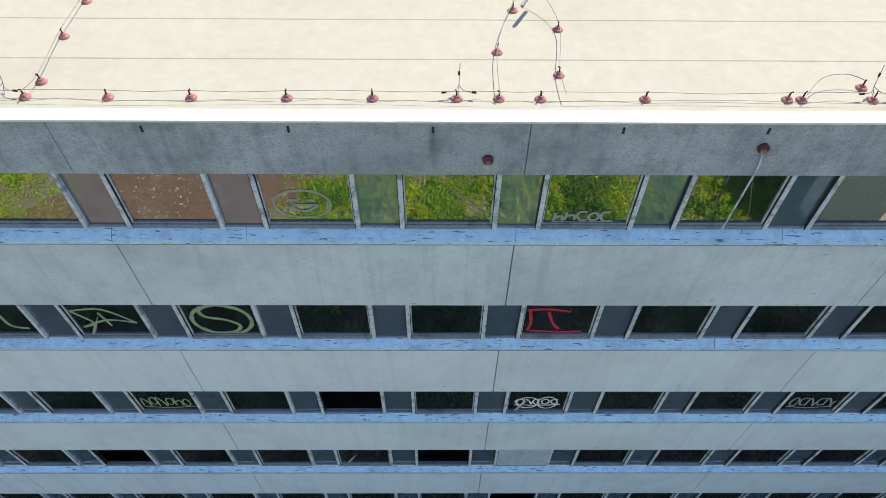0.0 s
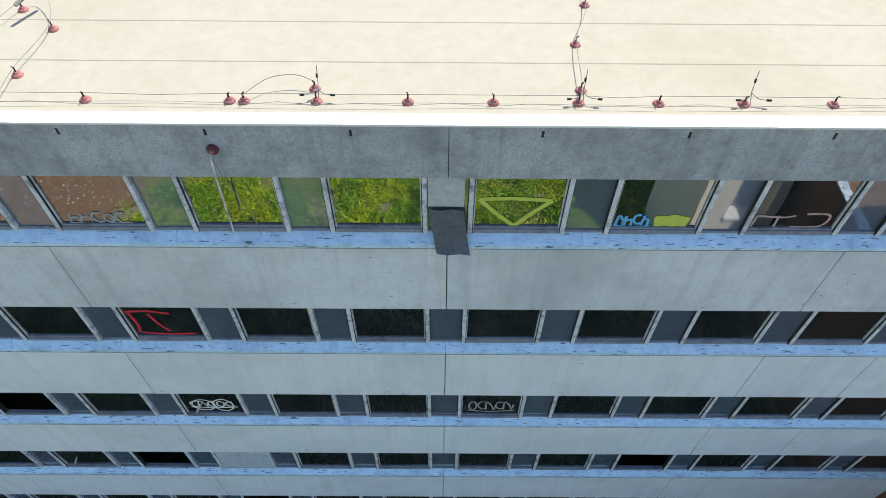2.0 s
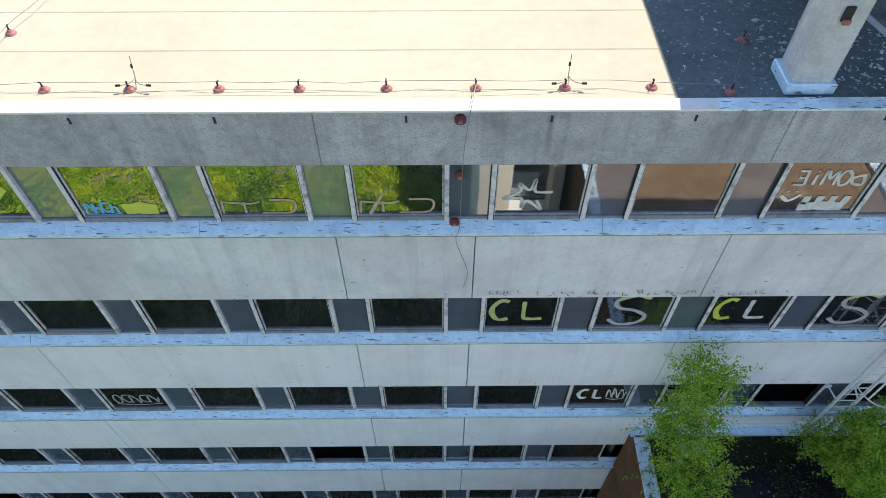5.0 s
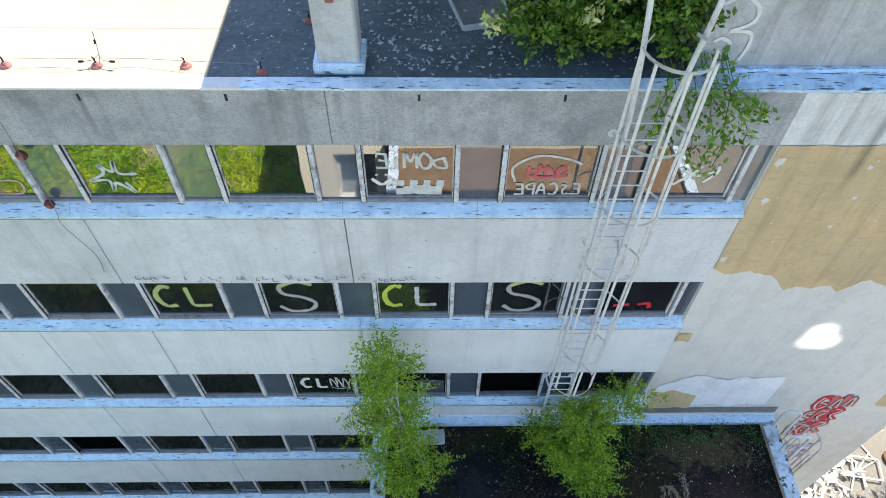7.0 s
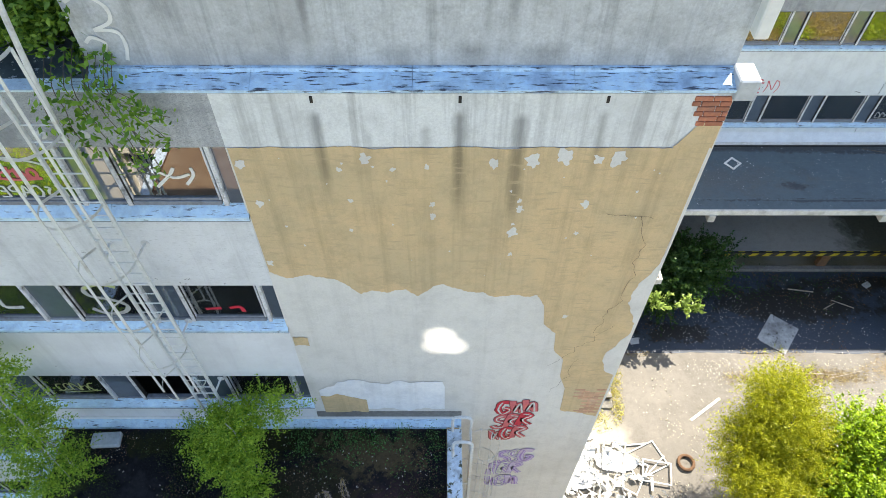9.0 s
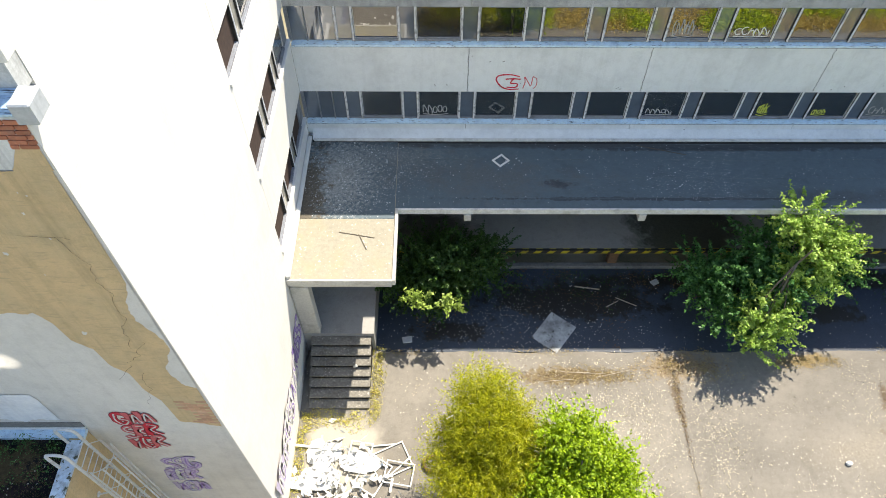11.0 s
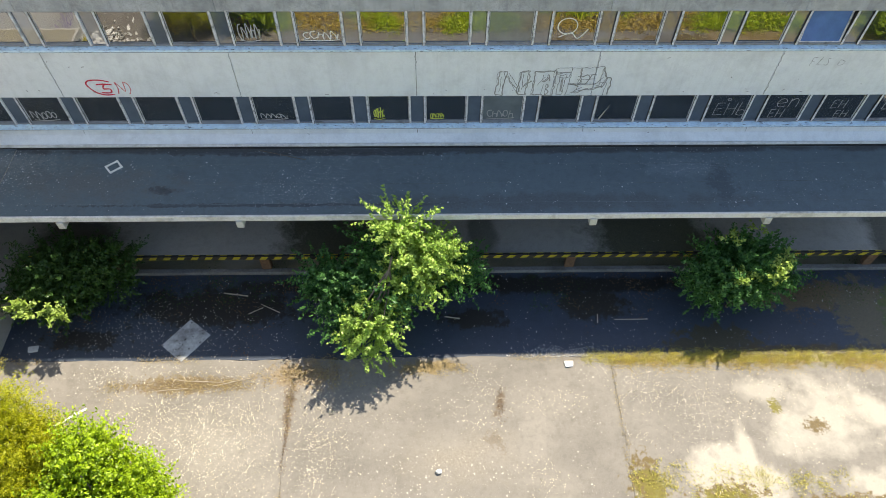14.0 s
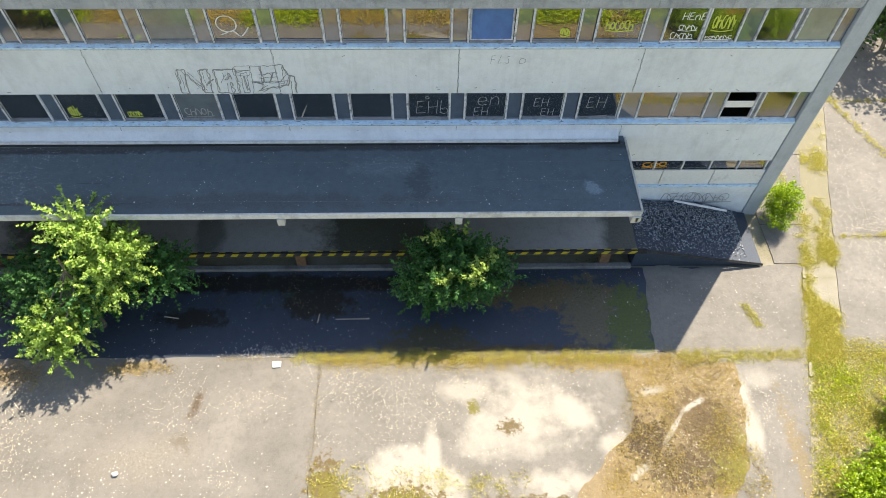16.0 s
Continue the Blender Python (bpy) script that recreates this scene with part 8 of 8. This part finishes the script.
on_window(("a", 0, k), [[(cell(k) + 0.22, z1 + 0.58), (cell(k) + 0.23, z1 + 0.55)], [(cell(k) + 0.36, z1 + 0.58), (cell(k) + 0.37, z1 + 0.55)]], 0.05, WHITE_HAZE, "white painted eyes")
on_window(("a", 0, k), [[(cell(k) + 0.15, z1 + 0.48), (cell(k) + 0.3, z1 + 0.36), (cell(k) + 0.45, z1 + 0.5)]], 0.06, WHITE_PAINT, "white painted smile")
on_window(("a", 0, k), [[(cell(k) + 0.5, z1 + 0.22), (cell(k) + 0.85, z1 + 0.24), (cell(k) + 1.2, z1 + 0.22)]], 0.22, WHITE_HAZE, "white painted crown")
on_window(("a", 0, k), [[(cell(k) + 0.56 + 0.2 * i, z1 + 0.28), (cell(k) + 0.58 + 0.2 * i, z1 + 0.46)] for i in range(4)], 0.13, WHITE_HAZE, "white painted crown")
on_window(("a", 0, 16), [[(cell(16) + 0.55 + 0.3 * math.cos(a) * q, z1 + 0.5 + 0.36 * math.sin(a) * q) for a, q in zip((0.2, 0.7, 1.3, 1.5, 2.2, 2.6, 3.3, 3.5, 4.3, 4.6, 5.4, 5.7), (1.2, 0.4, 1.0, 0.35, 0.9, 0.5, 1.3, 0.4, 0.8, 0.3, 1.1, 0.5))]], 0.06, WHITE_HAZE, "pale painted starburst")
k = 19
mirrored("ESCAPE", 0.24, cell(k) + 1.20, z1 + 0.14, ("a", 0, k), WHITE_HAZE, "white mirrored word", 0.045)
on_window(("a", 0, k), [[(cell(k) + 0.25, z1 + 0.10), (cell(k) + 0.7, z1 + 0.07), (cell(k) + 1.1, z1 + 0.16)]], 0.04, WHITE_HAZE, "white underline")
on_window(("a", 0, k), [[(cell(k) + 0.2, z1 + 0.42), (cell(k) + 0.15, z1 + 0.72), (cell(k) + 0.5, z1 + 0.95), (cell(k) + 0.95, z1 + 0.88), (cell(k) + 1.15, z1 + 0.78)]], 0.05, WHITE_HAZE, "white painted arc")
on_window(("a", 0, k), scaled(scrawl(9, 0.6, 0.25, 4), cell(k) + 0.35, z1 + 0.53, 1, 1), 0.06, PINK_PAINT, "red scrawl")
k = 20
on_window(("a", 0, k), [[(cell(k) + 0.5, z1 + 0.35), (cell(k) + 0.75, z1 + 0.6), (cell(k) + 0.85, z1 + 0.75)], [(cell(k) + 0.55, z1 + 0.72), (cell(k) + 0.8, z1 + 0.55), (cell(k) + 1.05, z1 + 0.62)], [(cell(k) + 0.95, z1 + 0.4), (cell(k) + 1.1, z1 + 0.6), (cell(k) + 1.1, z1 + 0.75)]], 0.06, WHITE_PAINT, "white strokes")
k = 7
cx0, cz0 = cell(k) + 0.62, z1 + 0.52
on_window(("a", 0, k), circle(cx0, cz0, 0.42, 0.30) + [[(cx0 - 0.2, cz0 + 0.09), (cx0 - 0.08, cz0 + 0.09)], [(cx0 + 0.08, cz0 + 0.09), (cx0 + 0.2, cz0 + 0.09)], [(cx0 - 0.22, cz0 - 0.02), (cx0, cz0 - 0.16), (cx0 + 0.22, cz0 - 0.02), (cx0 - 0.2, cz0 - 0.03)]], 0.05, GREY_PAINT, "faint grey smiling face")
k = 12
on_window(("a", 0, k), [[(cell(k) + 0.12, z1 + 0.72), (cell(k) + 0.62, z1 + 0.74), (cell(k) + 1.2, z1 + 0.70)], [(cell(k) + 1.2, z1 + 0.70), (cell(k) + 0.9, z1 + 0.4), (cell(k) + 0.68, z1 + 0.12)], [(cell(k) + 0.68, z1 + 0.12), (cell(k) + 0.4, z1 + 0.4), (cell(k) + 0.12, z1 + 0.72)]], 0.09, LIME_PAINT, "yellow painted triangle")
k = 13
on_window(("a", 0, k), scaled(scrawl(2, 0.5, 0.28, 4), cell(k) + 0.12, z1 + 0.14, 1, 1), 0.05, BLUE_PAINT, "light blue tag")
on_window(("a", 0, k), [[(cell(k) + 0.7, z1 + 0.24), (cell(k) + 0.95, z1 + 0.27), (cell(k) + 1.22, z1 + 0.24)]], 0.30, LIME_PAINT, "yellow-green blob")
for k, m in ((14, ROSE_PAINT), (15, ROSE_PAINT)):
    on_window(("a", 0, k), [[(cell(k) + 0.1, z1 + 0.14), (cell(k) + 0.12, z1 + 0.4)], [(cell(k) + 0.12, z1 + 0.4), (cell(k) + 0.5, z1 + 0.36), (cell(k) + 0.7, z1 + 0.4)], [(cell(k) + 0.45, z1 + 0.15), (cell(k) + 0.45, z1 + 0.4)], [(cell(k) + 0.7, z1 + 0.15), (cell(k) + 1.15, z1 + 0.17), (cell(k) + 1.2, z1 + 0.42), (cell(k) + 0.85, z1 + 0.44)]], 0.045, m, "painted angular tag")
on_window(("a", 0, 9), scaled(scrawl(12, 0.9, 0.25, 5), cell(9) + 0.2, z1 + 0.14, 1, 1), 0.05, GREY_PAINT, "faded grey tag")
on_window(("a", 1, 9), [[(cell(9) + 0.1, z2 + 0.95), (cell(9) + 0.5, z2 + 0.98), (cell(9) + 0.9, z2 + 0.9)], [(cell(9) + 0.15, z2 + 0.95), (cell(9) + 0.2, z2 + 0.5), (cell(9) + 0.15, z2 + 0.25)], [(cell(9) + 0.5, z2 + 0.9), (cell(9) + 0.6, z2 + 0.55), (cell(9) + 0.75, z2 + 0.3)], [(cell(9) + 0.2, z2 + 0.25), (cell(9) + 0.7, z2 + 0.2), (cell(9) + 1.2, z2 + 0.22)]], 0.07, RED_PAINT, "red painted strokes")
on_window(("a", 1, 20), [[(cell(20) + 0.3, z2 + 0.35), (cell(20) + 0.6, z2 + 0.38)], [(cell(20) + 0.75, z2 + 0.38), (cell(20) + 0.95, z2 + 0.42), (cell(20) + 1.0, z2 + 0.25)]], 0.09, RED_PAINT, "red painted strokes")
on_window(("a", 1, 6), scaled([S_], cell(6) + 0.25, z2 + 0.15, 0.9, 0.95) + circle(cell(6) + 0.72, z2 + 0.6, 0.55, 0.5), 0.09, FADED_LIME, "yellow-green rounded tag")
on_window(("a", 1, 5), [[(cell(5) + 0.1, z2 + 0.9), (cell(5) + 0.7, z2 + 0.95), (cell(5) + 1.2, z2 + 0.5)], [(cell(5) + 0.1, z2 + 0.9), (cell(5) + 0.4, z2 + 0.5), (cell(5) + 0.15, z2 + 0.35)], [(cell(5) + 0.15, z2 + 0.35), (cell(5) + 0.7, z2 + 0.6), (cell(5) + 1.2, z2 + 0.5)], [(cell(5) + 0.6, z2 + 0.85), (cell(5) + 0.7, z2 + 0.4)]], 0.06, FADED_LIME, "yellow-green angular tag")
on_window(("a", 1, 4), [[(cell(4) + 0.3, z2 + 0.9), (cell(4) + 0.8, z2 + 0.85), (cell(4) + 0.9, z2 + 0.4), (cell(4) + 1.2, z2 + 0.3)]], 0.08, FADED_LIME, "yellow-green angular tag")
on_window(("a", 2, 9), circle(cell(9) + 0.5, z3 + 0.5, 0.25, 0.26) + circle(cell(9) + 0.95, z3 + 0.5, 0.22, 0.28) + scaled(scrawl(3, 1.0, 0.3, 5), cell(9) + 0.2, z3 + 0.4, 1, 1), 0.045, WHITE_PAINT, "white looping tag")
on_window(("a", 2, 12), scaled(scrawl(8, 1.0, 0.5, 5), cell(12) + 0.2, z3 + 0.3, 1, 1), 0.045, GREY_PAINT, "grey looping tag")
on_window(("a", 2, 5), scaled(scrawl(6, 1.1, 0.5, 6), cell(5) + 0.15, z3 + 0.3, 1, 1), 0.04, FADED_LIME, "green looping tag")
# slatted louvre panel in one unit
lou = thing("louvre", (cell(9) + 0.7, YA, A_HEAD[3] - A_GLASS + 0.1), "pale slatted louvre fixed over a window", "louvre")
for i in range(7):
    z = A_HEAD[3] - A_GLASS + 0.12 + 0.155 * i
    part("slat", prism([(YA + 0.02, z), (YA + 0.075, z + 0.10), (YA + 0.085, z + 0.10), (YA + 0.03, z)], cell(9) + 0.05, cell(9) + 1.38), CARD, lou)

# low wing
GB = YB + 0.094


def cell_b(k):
    return 35.68 + MOD * k - 0.245 + 0.55


def on_b(key, lines, width, material, label):
    on_window(key, lines, width, material, label, GB)


zb1, zb2 = B_HEAD[0] - 1.35, B_HEAD[1] - 1.35
for r, k, sd, m, h, w in ((0, 6, 32, CHALK, 0.65, 0.7), (0, 7, 33, WHITE_PAINT, 0.35, 1.15), (1, 2, 36, CHALK, 0.45, 0.9),
                          (1, 6, 37, CHALK, 0.3, 0.95), (1, 8, 38, LIME_PAINT, 0.55, 0.4), (1, 9, 39, LIME_PAINT, 0.3, 0.5), (1, 10, 41, GREY_PAINT, 0.4, 1.0)):
    x, z = cell_b(k), (zb1, zb2)[r]
    on_b(("b", r, k), scaled(scrawl(sd, w, h, 5), x + 0.2, z + 0.2, 1, 1), 0.04, m, "looping spray tag on the glass")
x = cell_b(11)
on_b(("b", 0, 11), circle(x + 0.55, zb1 + 0.72, 0.32, 0.3) + [[(x + 0.3, zb1 + 0.3), (x + 0.7, zb1 + 0.45), (x + 0.95, zb1 + 0.25), (x + 1.25, zb1 + 0.6)]], 0.045, WHITE_PAINT, "white looping tag")
for k, rows_k in ((14, (("EHb", 0.42, 0.30, 0.60), ("o", 0.75, 0.98, 0.3))), (15, (("en", 0.58, 0.68, 0.62), ("EH", 0.45, 0.18, 0.40))), (16, (("EH", 0.55, 0.62, 0.40), ("EH", 0.85, 0.16, 0.36))), (17, (("EH", 0.42, 0.55, 0.52),))):
    lines = []
    for txt, dx, dz, sz in rows_k:
        lines += handwritten(txt, cell_b(k) + dx - 0.1, zb2 + dz, sz)
    lines += [[(cell_b(k) + 0.35, zb2 + 0.12), (cell_b(k) + 1.15, zb2 + 0.16)]] if k in (14, 17) else []
    on_b(("b", 1, k), lines, 0.021, CHALK, "thin white chalked letters")
for kx, lines in ((74.35, handwritten("HEnE", 74.45, zb1 + 0.85, 0.28) + scaled(scrawl(61, 0.6, 0.25, 4), 74.4, zb1 + 0.45, 1, 1) + scaled(scrawl(62, 0.75, 0.25, 5), 74.2, zb1 + 0.13, 1, 1)), (75.4, scaled(scrawl(63, 0.9, 0.16, 7), 75.4, zb1 + 0.1, 1, 1))):
    on_b(("b", 0, 18), lines, 0.030, WHITE_PAINT, "white sprayed scrawl on the pane")
on_b(("b", 0, 18), scaled(scrawl(64, 0.7, 0.6, 5), 75.5, zb1 + 0.45, 1, 1), 0.05, LIME_PAINT, "bright green sprayed scrawl on the pane")
on_b(("b", 0, 17), scaled(scrawl(65, 0.9, 0.4, 6), cell_b(17) + 0.3, zb1 + 0.45, 1, 1), 0.05, LIME_PAINT, "green sprayed scrawl on the pane")
on_b(("b", 0, 16), scaled(scrawl(66, 0.3, 0.3, 4), cell_b(16) + 0.95, zb1 + 0.25, 1, 1), 0.05, LIME_PAINT, "green sprayed scrawl on the pane")
place_b = lambda u, v, q: Vector((u, YB - 0.005 - q, v))
part("graffiti", strokes([[(43.85, 7.72), (43.5, 7.80), (43.12, 7.76), (43.02, 7.58), (43.2, 7.28), (43.5, 7.14), (43.86, 7.16)], [(43.35, 7.60), (43.6, 7.62), (43.9, 7.60)], [(43.62, 7.60), (43.55, 7.42), (43.78, 7.40), (43.74, 7.24), (43.42, 7.24)]], 0.065, place_b), RED_PAINT, wall_b, "red sprayed tag")
part("graffiti", strokes([[(44.0, 7.18), (44.06, 7.45), (44.02, 7.70)], [(44.04, 7.70), (44.18, 7.45), (44.28, 7.30), (44.32, 7.72)], [(44.32, 7.72), (44.46, 7.62), (44.48, 7.35), (44.38, 7.16)]], 0.04, place_b), PINK_PAINT, wall_b, "faded red sprayed tag")
rn = random.Random(77)


def wobble(lines, amp):
    """Unsteady hand: every stroke broken into short lengths that stray a little."""
    out = []
    for l in lines:
        pts = []
        for (xa, za), (xb, zb) in zip(l, l[1:]):
            n = max(2, int(math.hypot(xb - xa, zb - za) / 0.12))
            pts += [(xa + (xb - xa) * k / n + rn.gauss(0, amp), za + (zb - za) * k / n + rn.gauss(0, amp)) for k in range(n)]
        out.append(pts + [l[-1]])
    return out


# tall hollow letters side by side, drawn over one another
def hollow(x, w, z, h, notch):
    r = [[(x, z), (x + 0.05, z + h), (x + w, z + h + 0.04), (x + w - 0.06, z - 0.03), (x, z)]]
    for a, b, c, d in notch:
        r.append([(x + a * w, z + b * h), (x + c * w, z + d * h)])
    return r


big = hollow(57.42, 0.30, 7.10, 0.98, [(0.5, 0.1, 0.6, 0.8)]) + [[(57.75, 7.95), (58.25, 7.12)], [(57.86, 8.05), (58.34, 7.2)]] + hollow(58.2, 0.34, 7.12, 1.0, [(0.5, 0.2, 0.5, 0.9)])
big += hollow(58.72, 0.78, 7.1, 1.02, [(0.45, 0.0, 0.5, 0.45), (0.62, 0.0, 0.66, 0.48), (0.42, 0.62, 0.44, 0.86), (0.66, 0.62, 0.66, 0.88)])
big += hollow(59.42, 0.62, 7.88, 0.36, [(0.1, 0.5, 0.9, 0.6)]) + hollow(59.62, 0.26, 7.1, 0.85, [(0.5, 0.1, 0.5, 0.9)])
big += hollow(60.0, 1.15, 7.55, 0.72, [(0.25, 0.5, 0.8, 0.6), (0.25, 0.3, 0.8, 0.35), (0.3, 0.0, 0.33, 1.0)]) + hollow(59.95, 1.4, 7.06, 0.52, [(0.1, 0.25, 0.9, 0.75), (0.15, 0.2, 0.4, 0.7)]) + [[(61.15, 8.3), (61.25, 7.9), (61.5, 7.8), (61.45, 7.1)]]
big += [[(x + rn.uniform(-.05, .05), 7.2 + rn.uniform(0, .5)), (x + rn.uniform(.1, .4), 7.3 + rn.uniform(0, .7))] for x in (57.6, 58.4, 58.9, 59.1, 59.5, 60.1, 60.3, 60.6, 60.9, 61.2)]
part("graffiti", strokes(wobble(big, 0.014), 0.021, place_b), GREY_DARK_PAINT, wall_b, "rough outlined block letters in black")
part("graffiti", strokes(wobble(big[::2], 0.03), 0.045, lambda u, v, q: Vector((u + 0.03, YB - 0.003 - q, v - 0.02))), GREY_PAINT, wall_b, "smeared grey shade of the block letters")
part("graffiti", strokes(handwritten("FLS D", 68.3, 8.35, 0.34), 0.018, place_b), GREY_DARK_PAINT, wall_b, "small black tag")
part("graffiti", strokes(scaled(scrawl(52, 3.0, 0.7, 6), 76.2, 0.75, 1, 1) + scaled(scrawl(53, 2.6, 0.6, 5), 76.4, 0.8, 1, 1), 0.04, lambda u, v, q: Vector((u, YB + 0.005 - q, v))), GREY_PAINT, low, "faded grey graffiti")
part("graffiti", strokes(scaled(scrawl(54, 1.0, 0.3, 3), 74.9, 2.95, 1, 1), 0.07, lambda u, v, q: Vector((u, YB + 0.095 - q, v))), OCHRE_PAINT, low, "orange graffiti on the panes")
# casement tipped inward
bp = thing("casement", (cell_b(15) + 0.77, YB, zb1), "casement tipped inward with a blue pane", "casement")
lean = math.tan(radians(7))


def tipped(x0, x1, z0, z1, d0, d1):
    bm = box(x0, x1, d0, d1, z0, z1)
    for v in bm.verts:
        v.co.y += YB + 0.07 + (v.co.z - zb1 - 0.07) * lean
    return bm


xc = cell_b(15)
part("pane", tipped(xc + 0.11, xc + 1.44, zb1 + 0.12, zb1 + 1.20, 0.02, 0.026), BLUE_PANE, bp, "pane coloured blue")
for a, b, c, d in ((0.05, 0.11, 0.07, 1.26), (1.44, 1.50, 0.07, 1.26), (0.112, 1.438, 0.07, 0.12), (0.112, 1.438, 1.20, 1.26)):
    part("sash_bar", tipped(xc + a, xc + b, zb1 + c, zb1 + d, 0.0, 0.05), FRAME, bp)

# blank bay and end wall


place_a = lambda u, v, q: Vector((u, YA - 0.006 - q, v))
place_e = lambda u, v, q: Vector((XE + 0.005 + q, u, v))


def fat_letter(cy, cz, w, h, seed, lift, fill, edge, core, label, parent, place):
    """One sprayed letter: a fat bent stroke with a thin outline round it and a coloured line inside."""
    r = random.Random(seed)
    kind = r.randrange(4)
    path = [S_, [(0.1, 0.0), (0.2, 1.0), (0.75, 0.85), (0.3, 0.5), (0.9, 0.05)], [(0.9, 0.9), (0.2, 0.95), (0.1, 0.4), (0.5, 0.0), (0.9, 0.35), (0.45, 0.5)], [(0.05, 0.95), (0.4, 0.1), (0.6, 0.75), (0.95, 0.0)]][kind]
    line = [(cy + (u - 0.5) * w + 0.2 * (v - 0.5) * w, cz + (v - 0.5) * h) for u, v in path]
    fat = min(w, h) * 0.46
    part("graffiti", strokes([line], fat + 0.045, lambda u, v, q: place(u, v, lift)), edge, parent, "outline of the letter")
    part("graffiti", strokes([line], fat, lambda u, v, q: place(u, v, lift + 0.002)), fill, parent, label)
    part("graffiti", strokes([line[1:]], fat * 0.3, lambda u, v, q: place(u, v, lift + 0.004)), core, parent, "inner line of the letter")


rv = random.Random(19)
for i in range(13):
    y = 12.65 - 0.45 * i
    fill, edge, core = (PURPLE_PAINT, DARK_PAINT, VIOLET_PAINT) if i < 3 else ((WHITE_PAINT, GREY_PAINT, VIOLET_PAINT), (WHITE_PAINT, VIOLET_PAINT, PURPLE_PAINT), (VIOLET_PAINT, GREY_PAINT, WHITE_PAINT))[rv.randrange(3)]
    fat_letter(y, (2.15 if i < 3 else 1.78) + rv.uniform(-.12, .12), 0.55, rv.uniform(0.95, 1.25), 200 + i, 0.002 + 0.006 * i, fill, edge, core, "purple and white sprayed letter", east, place_e)
rb = random.Random(12)
for row, (z, x0, n) in enumerate(((8.52, 33.66, 3), (7.75, 33.62, 3), (6.98, 33.54, 3), (5.45, 33.85, 3), (4.55, 33.65, 3), (3.6, 33.6, 3))):
    for i in range(n):
        fill, edge, core = (PINK_PAINT if (row + i) % 3 else RED_PAINT, DARK_RED, WHITE_HAZE) if row < 3 else (VIOLET_PAINT if i != 1 else WHITE_HAZE, PURPLE_PAINT, PURPLE_PAINT)
        fat_letter(x0 + 0.29 * i, z + 0.07 * i + rb.uniform(-.03, .03), 0.36, 0.66 if row < 3 else 0.8, 300 + 3 * row + i, 0.004 * i, fill, edge, core, "red sprayed letter" if row < 3 else "violet sprayed letter", blank, place_a)
part("graffiti", strokes([[(27.82, 18.85), (28.05, 18.95), (28.27, 18.80), (28.26, 18.60), (28.02, 18.48)], [(28.02, 18.48), (28.28, 18.46), (28.33, 18.28), (28.27, 18.05)], [(27.85, 18.30), (27.95, 18.38), (28.09, 18.30), (28.04, 18.18)]], 0.055, lambda u, v, q: Vector((u, YA + 0.262 - q, v))), WHITE_PAINT, tower_wall, "white curled tag")

# three added spot lamps stand in for reflected sun on the blank bay
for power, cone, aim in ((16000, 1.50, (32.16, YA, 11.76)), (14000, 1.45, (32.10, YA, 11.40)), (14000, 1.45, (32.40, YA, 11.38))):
    glint = bpy.data.lights.new("glint_stand_in", "SPOT")
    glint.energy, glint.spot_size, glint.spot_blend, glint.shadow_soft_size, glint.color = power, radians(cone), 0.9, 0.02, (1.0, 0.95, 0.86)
    gob = new("glint_stand_in", glint)
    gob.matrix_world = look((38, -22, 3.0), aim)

# ragged joints, scuffs and flaked paint on the low wing
rs = random.Random(41)
for x in joints_b[1:-1]:
    for z0, z1 in ((7.04, 8.98), (3.6, 5.48)):
        z, px, pts = z1, x, []
        while z > z0:
            pts.append((px, z))
            z -= rs.uniform(0.06, 0.16)
            px = x + rs.gauss(0, 0.018)
        part("joint_crack", strokes([pts], 0.013, lambda u, v, q: Vector((u, YB - 0.004 - q, v))), GREY_DARK_PAINT, wall_b, "crumbled dark joint")
marks = []
for k in range(80):
    x, z = rs.uniform(40, 80), rs.choice((rs.gauss(7.25, 0.1), rs.gauss(5.0, 0.25), rs.uniform(7.2, 8.9), rs.gauss(3.75, 0.1)))
    if z < 3.6 and x < 74 or z > 8.9 or 5.4 < z < 7.1:
        continue
    a, s = rs.uniform(0, 3.1), rs.uniform(0.03, 0.14)
    marks.append([(x, z), (x + s * math.cos(a), z + 0.6 * s * math.sin(a))])
part("scuff", strokes(marks, 0.028, lambda u, v, q: Vector((u, YB - 0.004 - q, v))), GREY_DARK_PAINT, wall_b, "small dark scuffs")
marks = []
for k in range(150):
    r = rs.choice((0, 0, 0, 1, 1, 2))
    bot, top = A_HEAD[r + 1], A_HEAD[r] - A_GLASS - 0.22
    x, z = rs.uniform(2, 29), rs.choice((bot + abs(rs.gauss(0.08, 0.12)), rs.uniform(bot + 0.05, top)))
    if z > top or (r == 0 and x < 15 and rs.random() < 0.6):
        continue
    a, s = rs.uniform(0, 3.1), rs.uniform(0.02, 0.09)
    marks.append([(x, z), (x + s * math.cos(a), z + 0.6 * s * math.sin(a))])
for k in range(46):
    x, z = 18.9 + 0.125 * k + rs.uniform(-.05, .05), A_HEAD[1] + rs.uniform(0.08, 0.2)
    if rs.random() < 0.7:
        marks.append([(x, z + rs.uniform(0.03, 0.1)), (x + rs.uniform(-.03, .05), z), (x + rs.uniform(0.02, .12), z - rs.uniform(-0.02, 0.05))])
part("scuff", strokes(marks, 0.020, lambda u, v, q: Vector((u, YA - 0.004 - 0.2 * q, v))), GREY_DARK_PAINT, wall_a, "small dark scuffs")
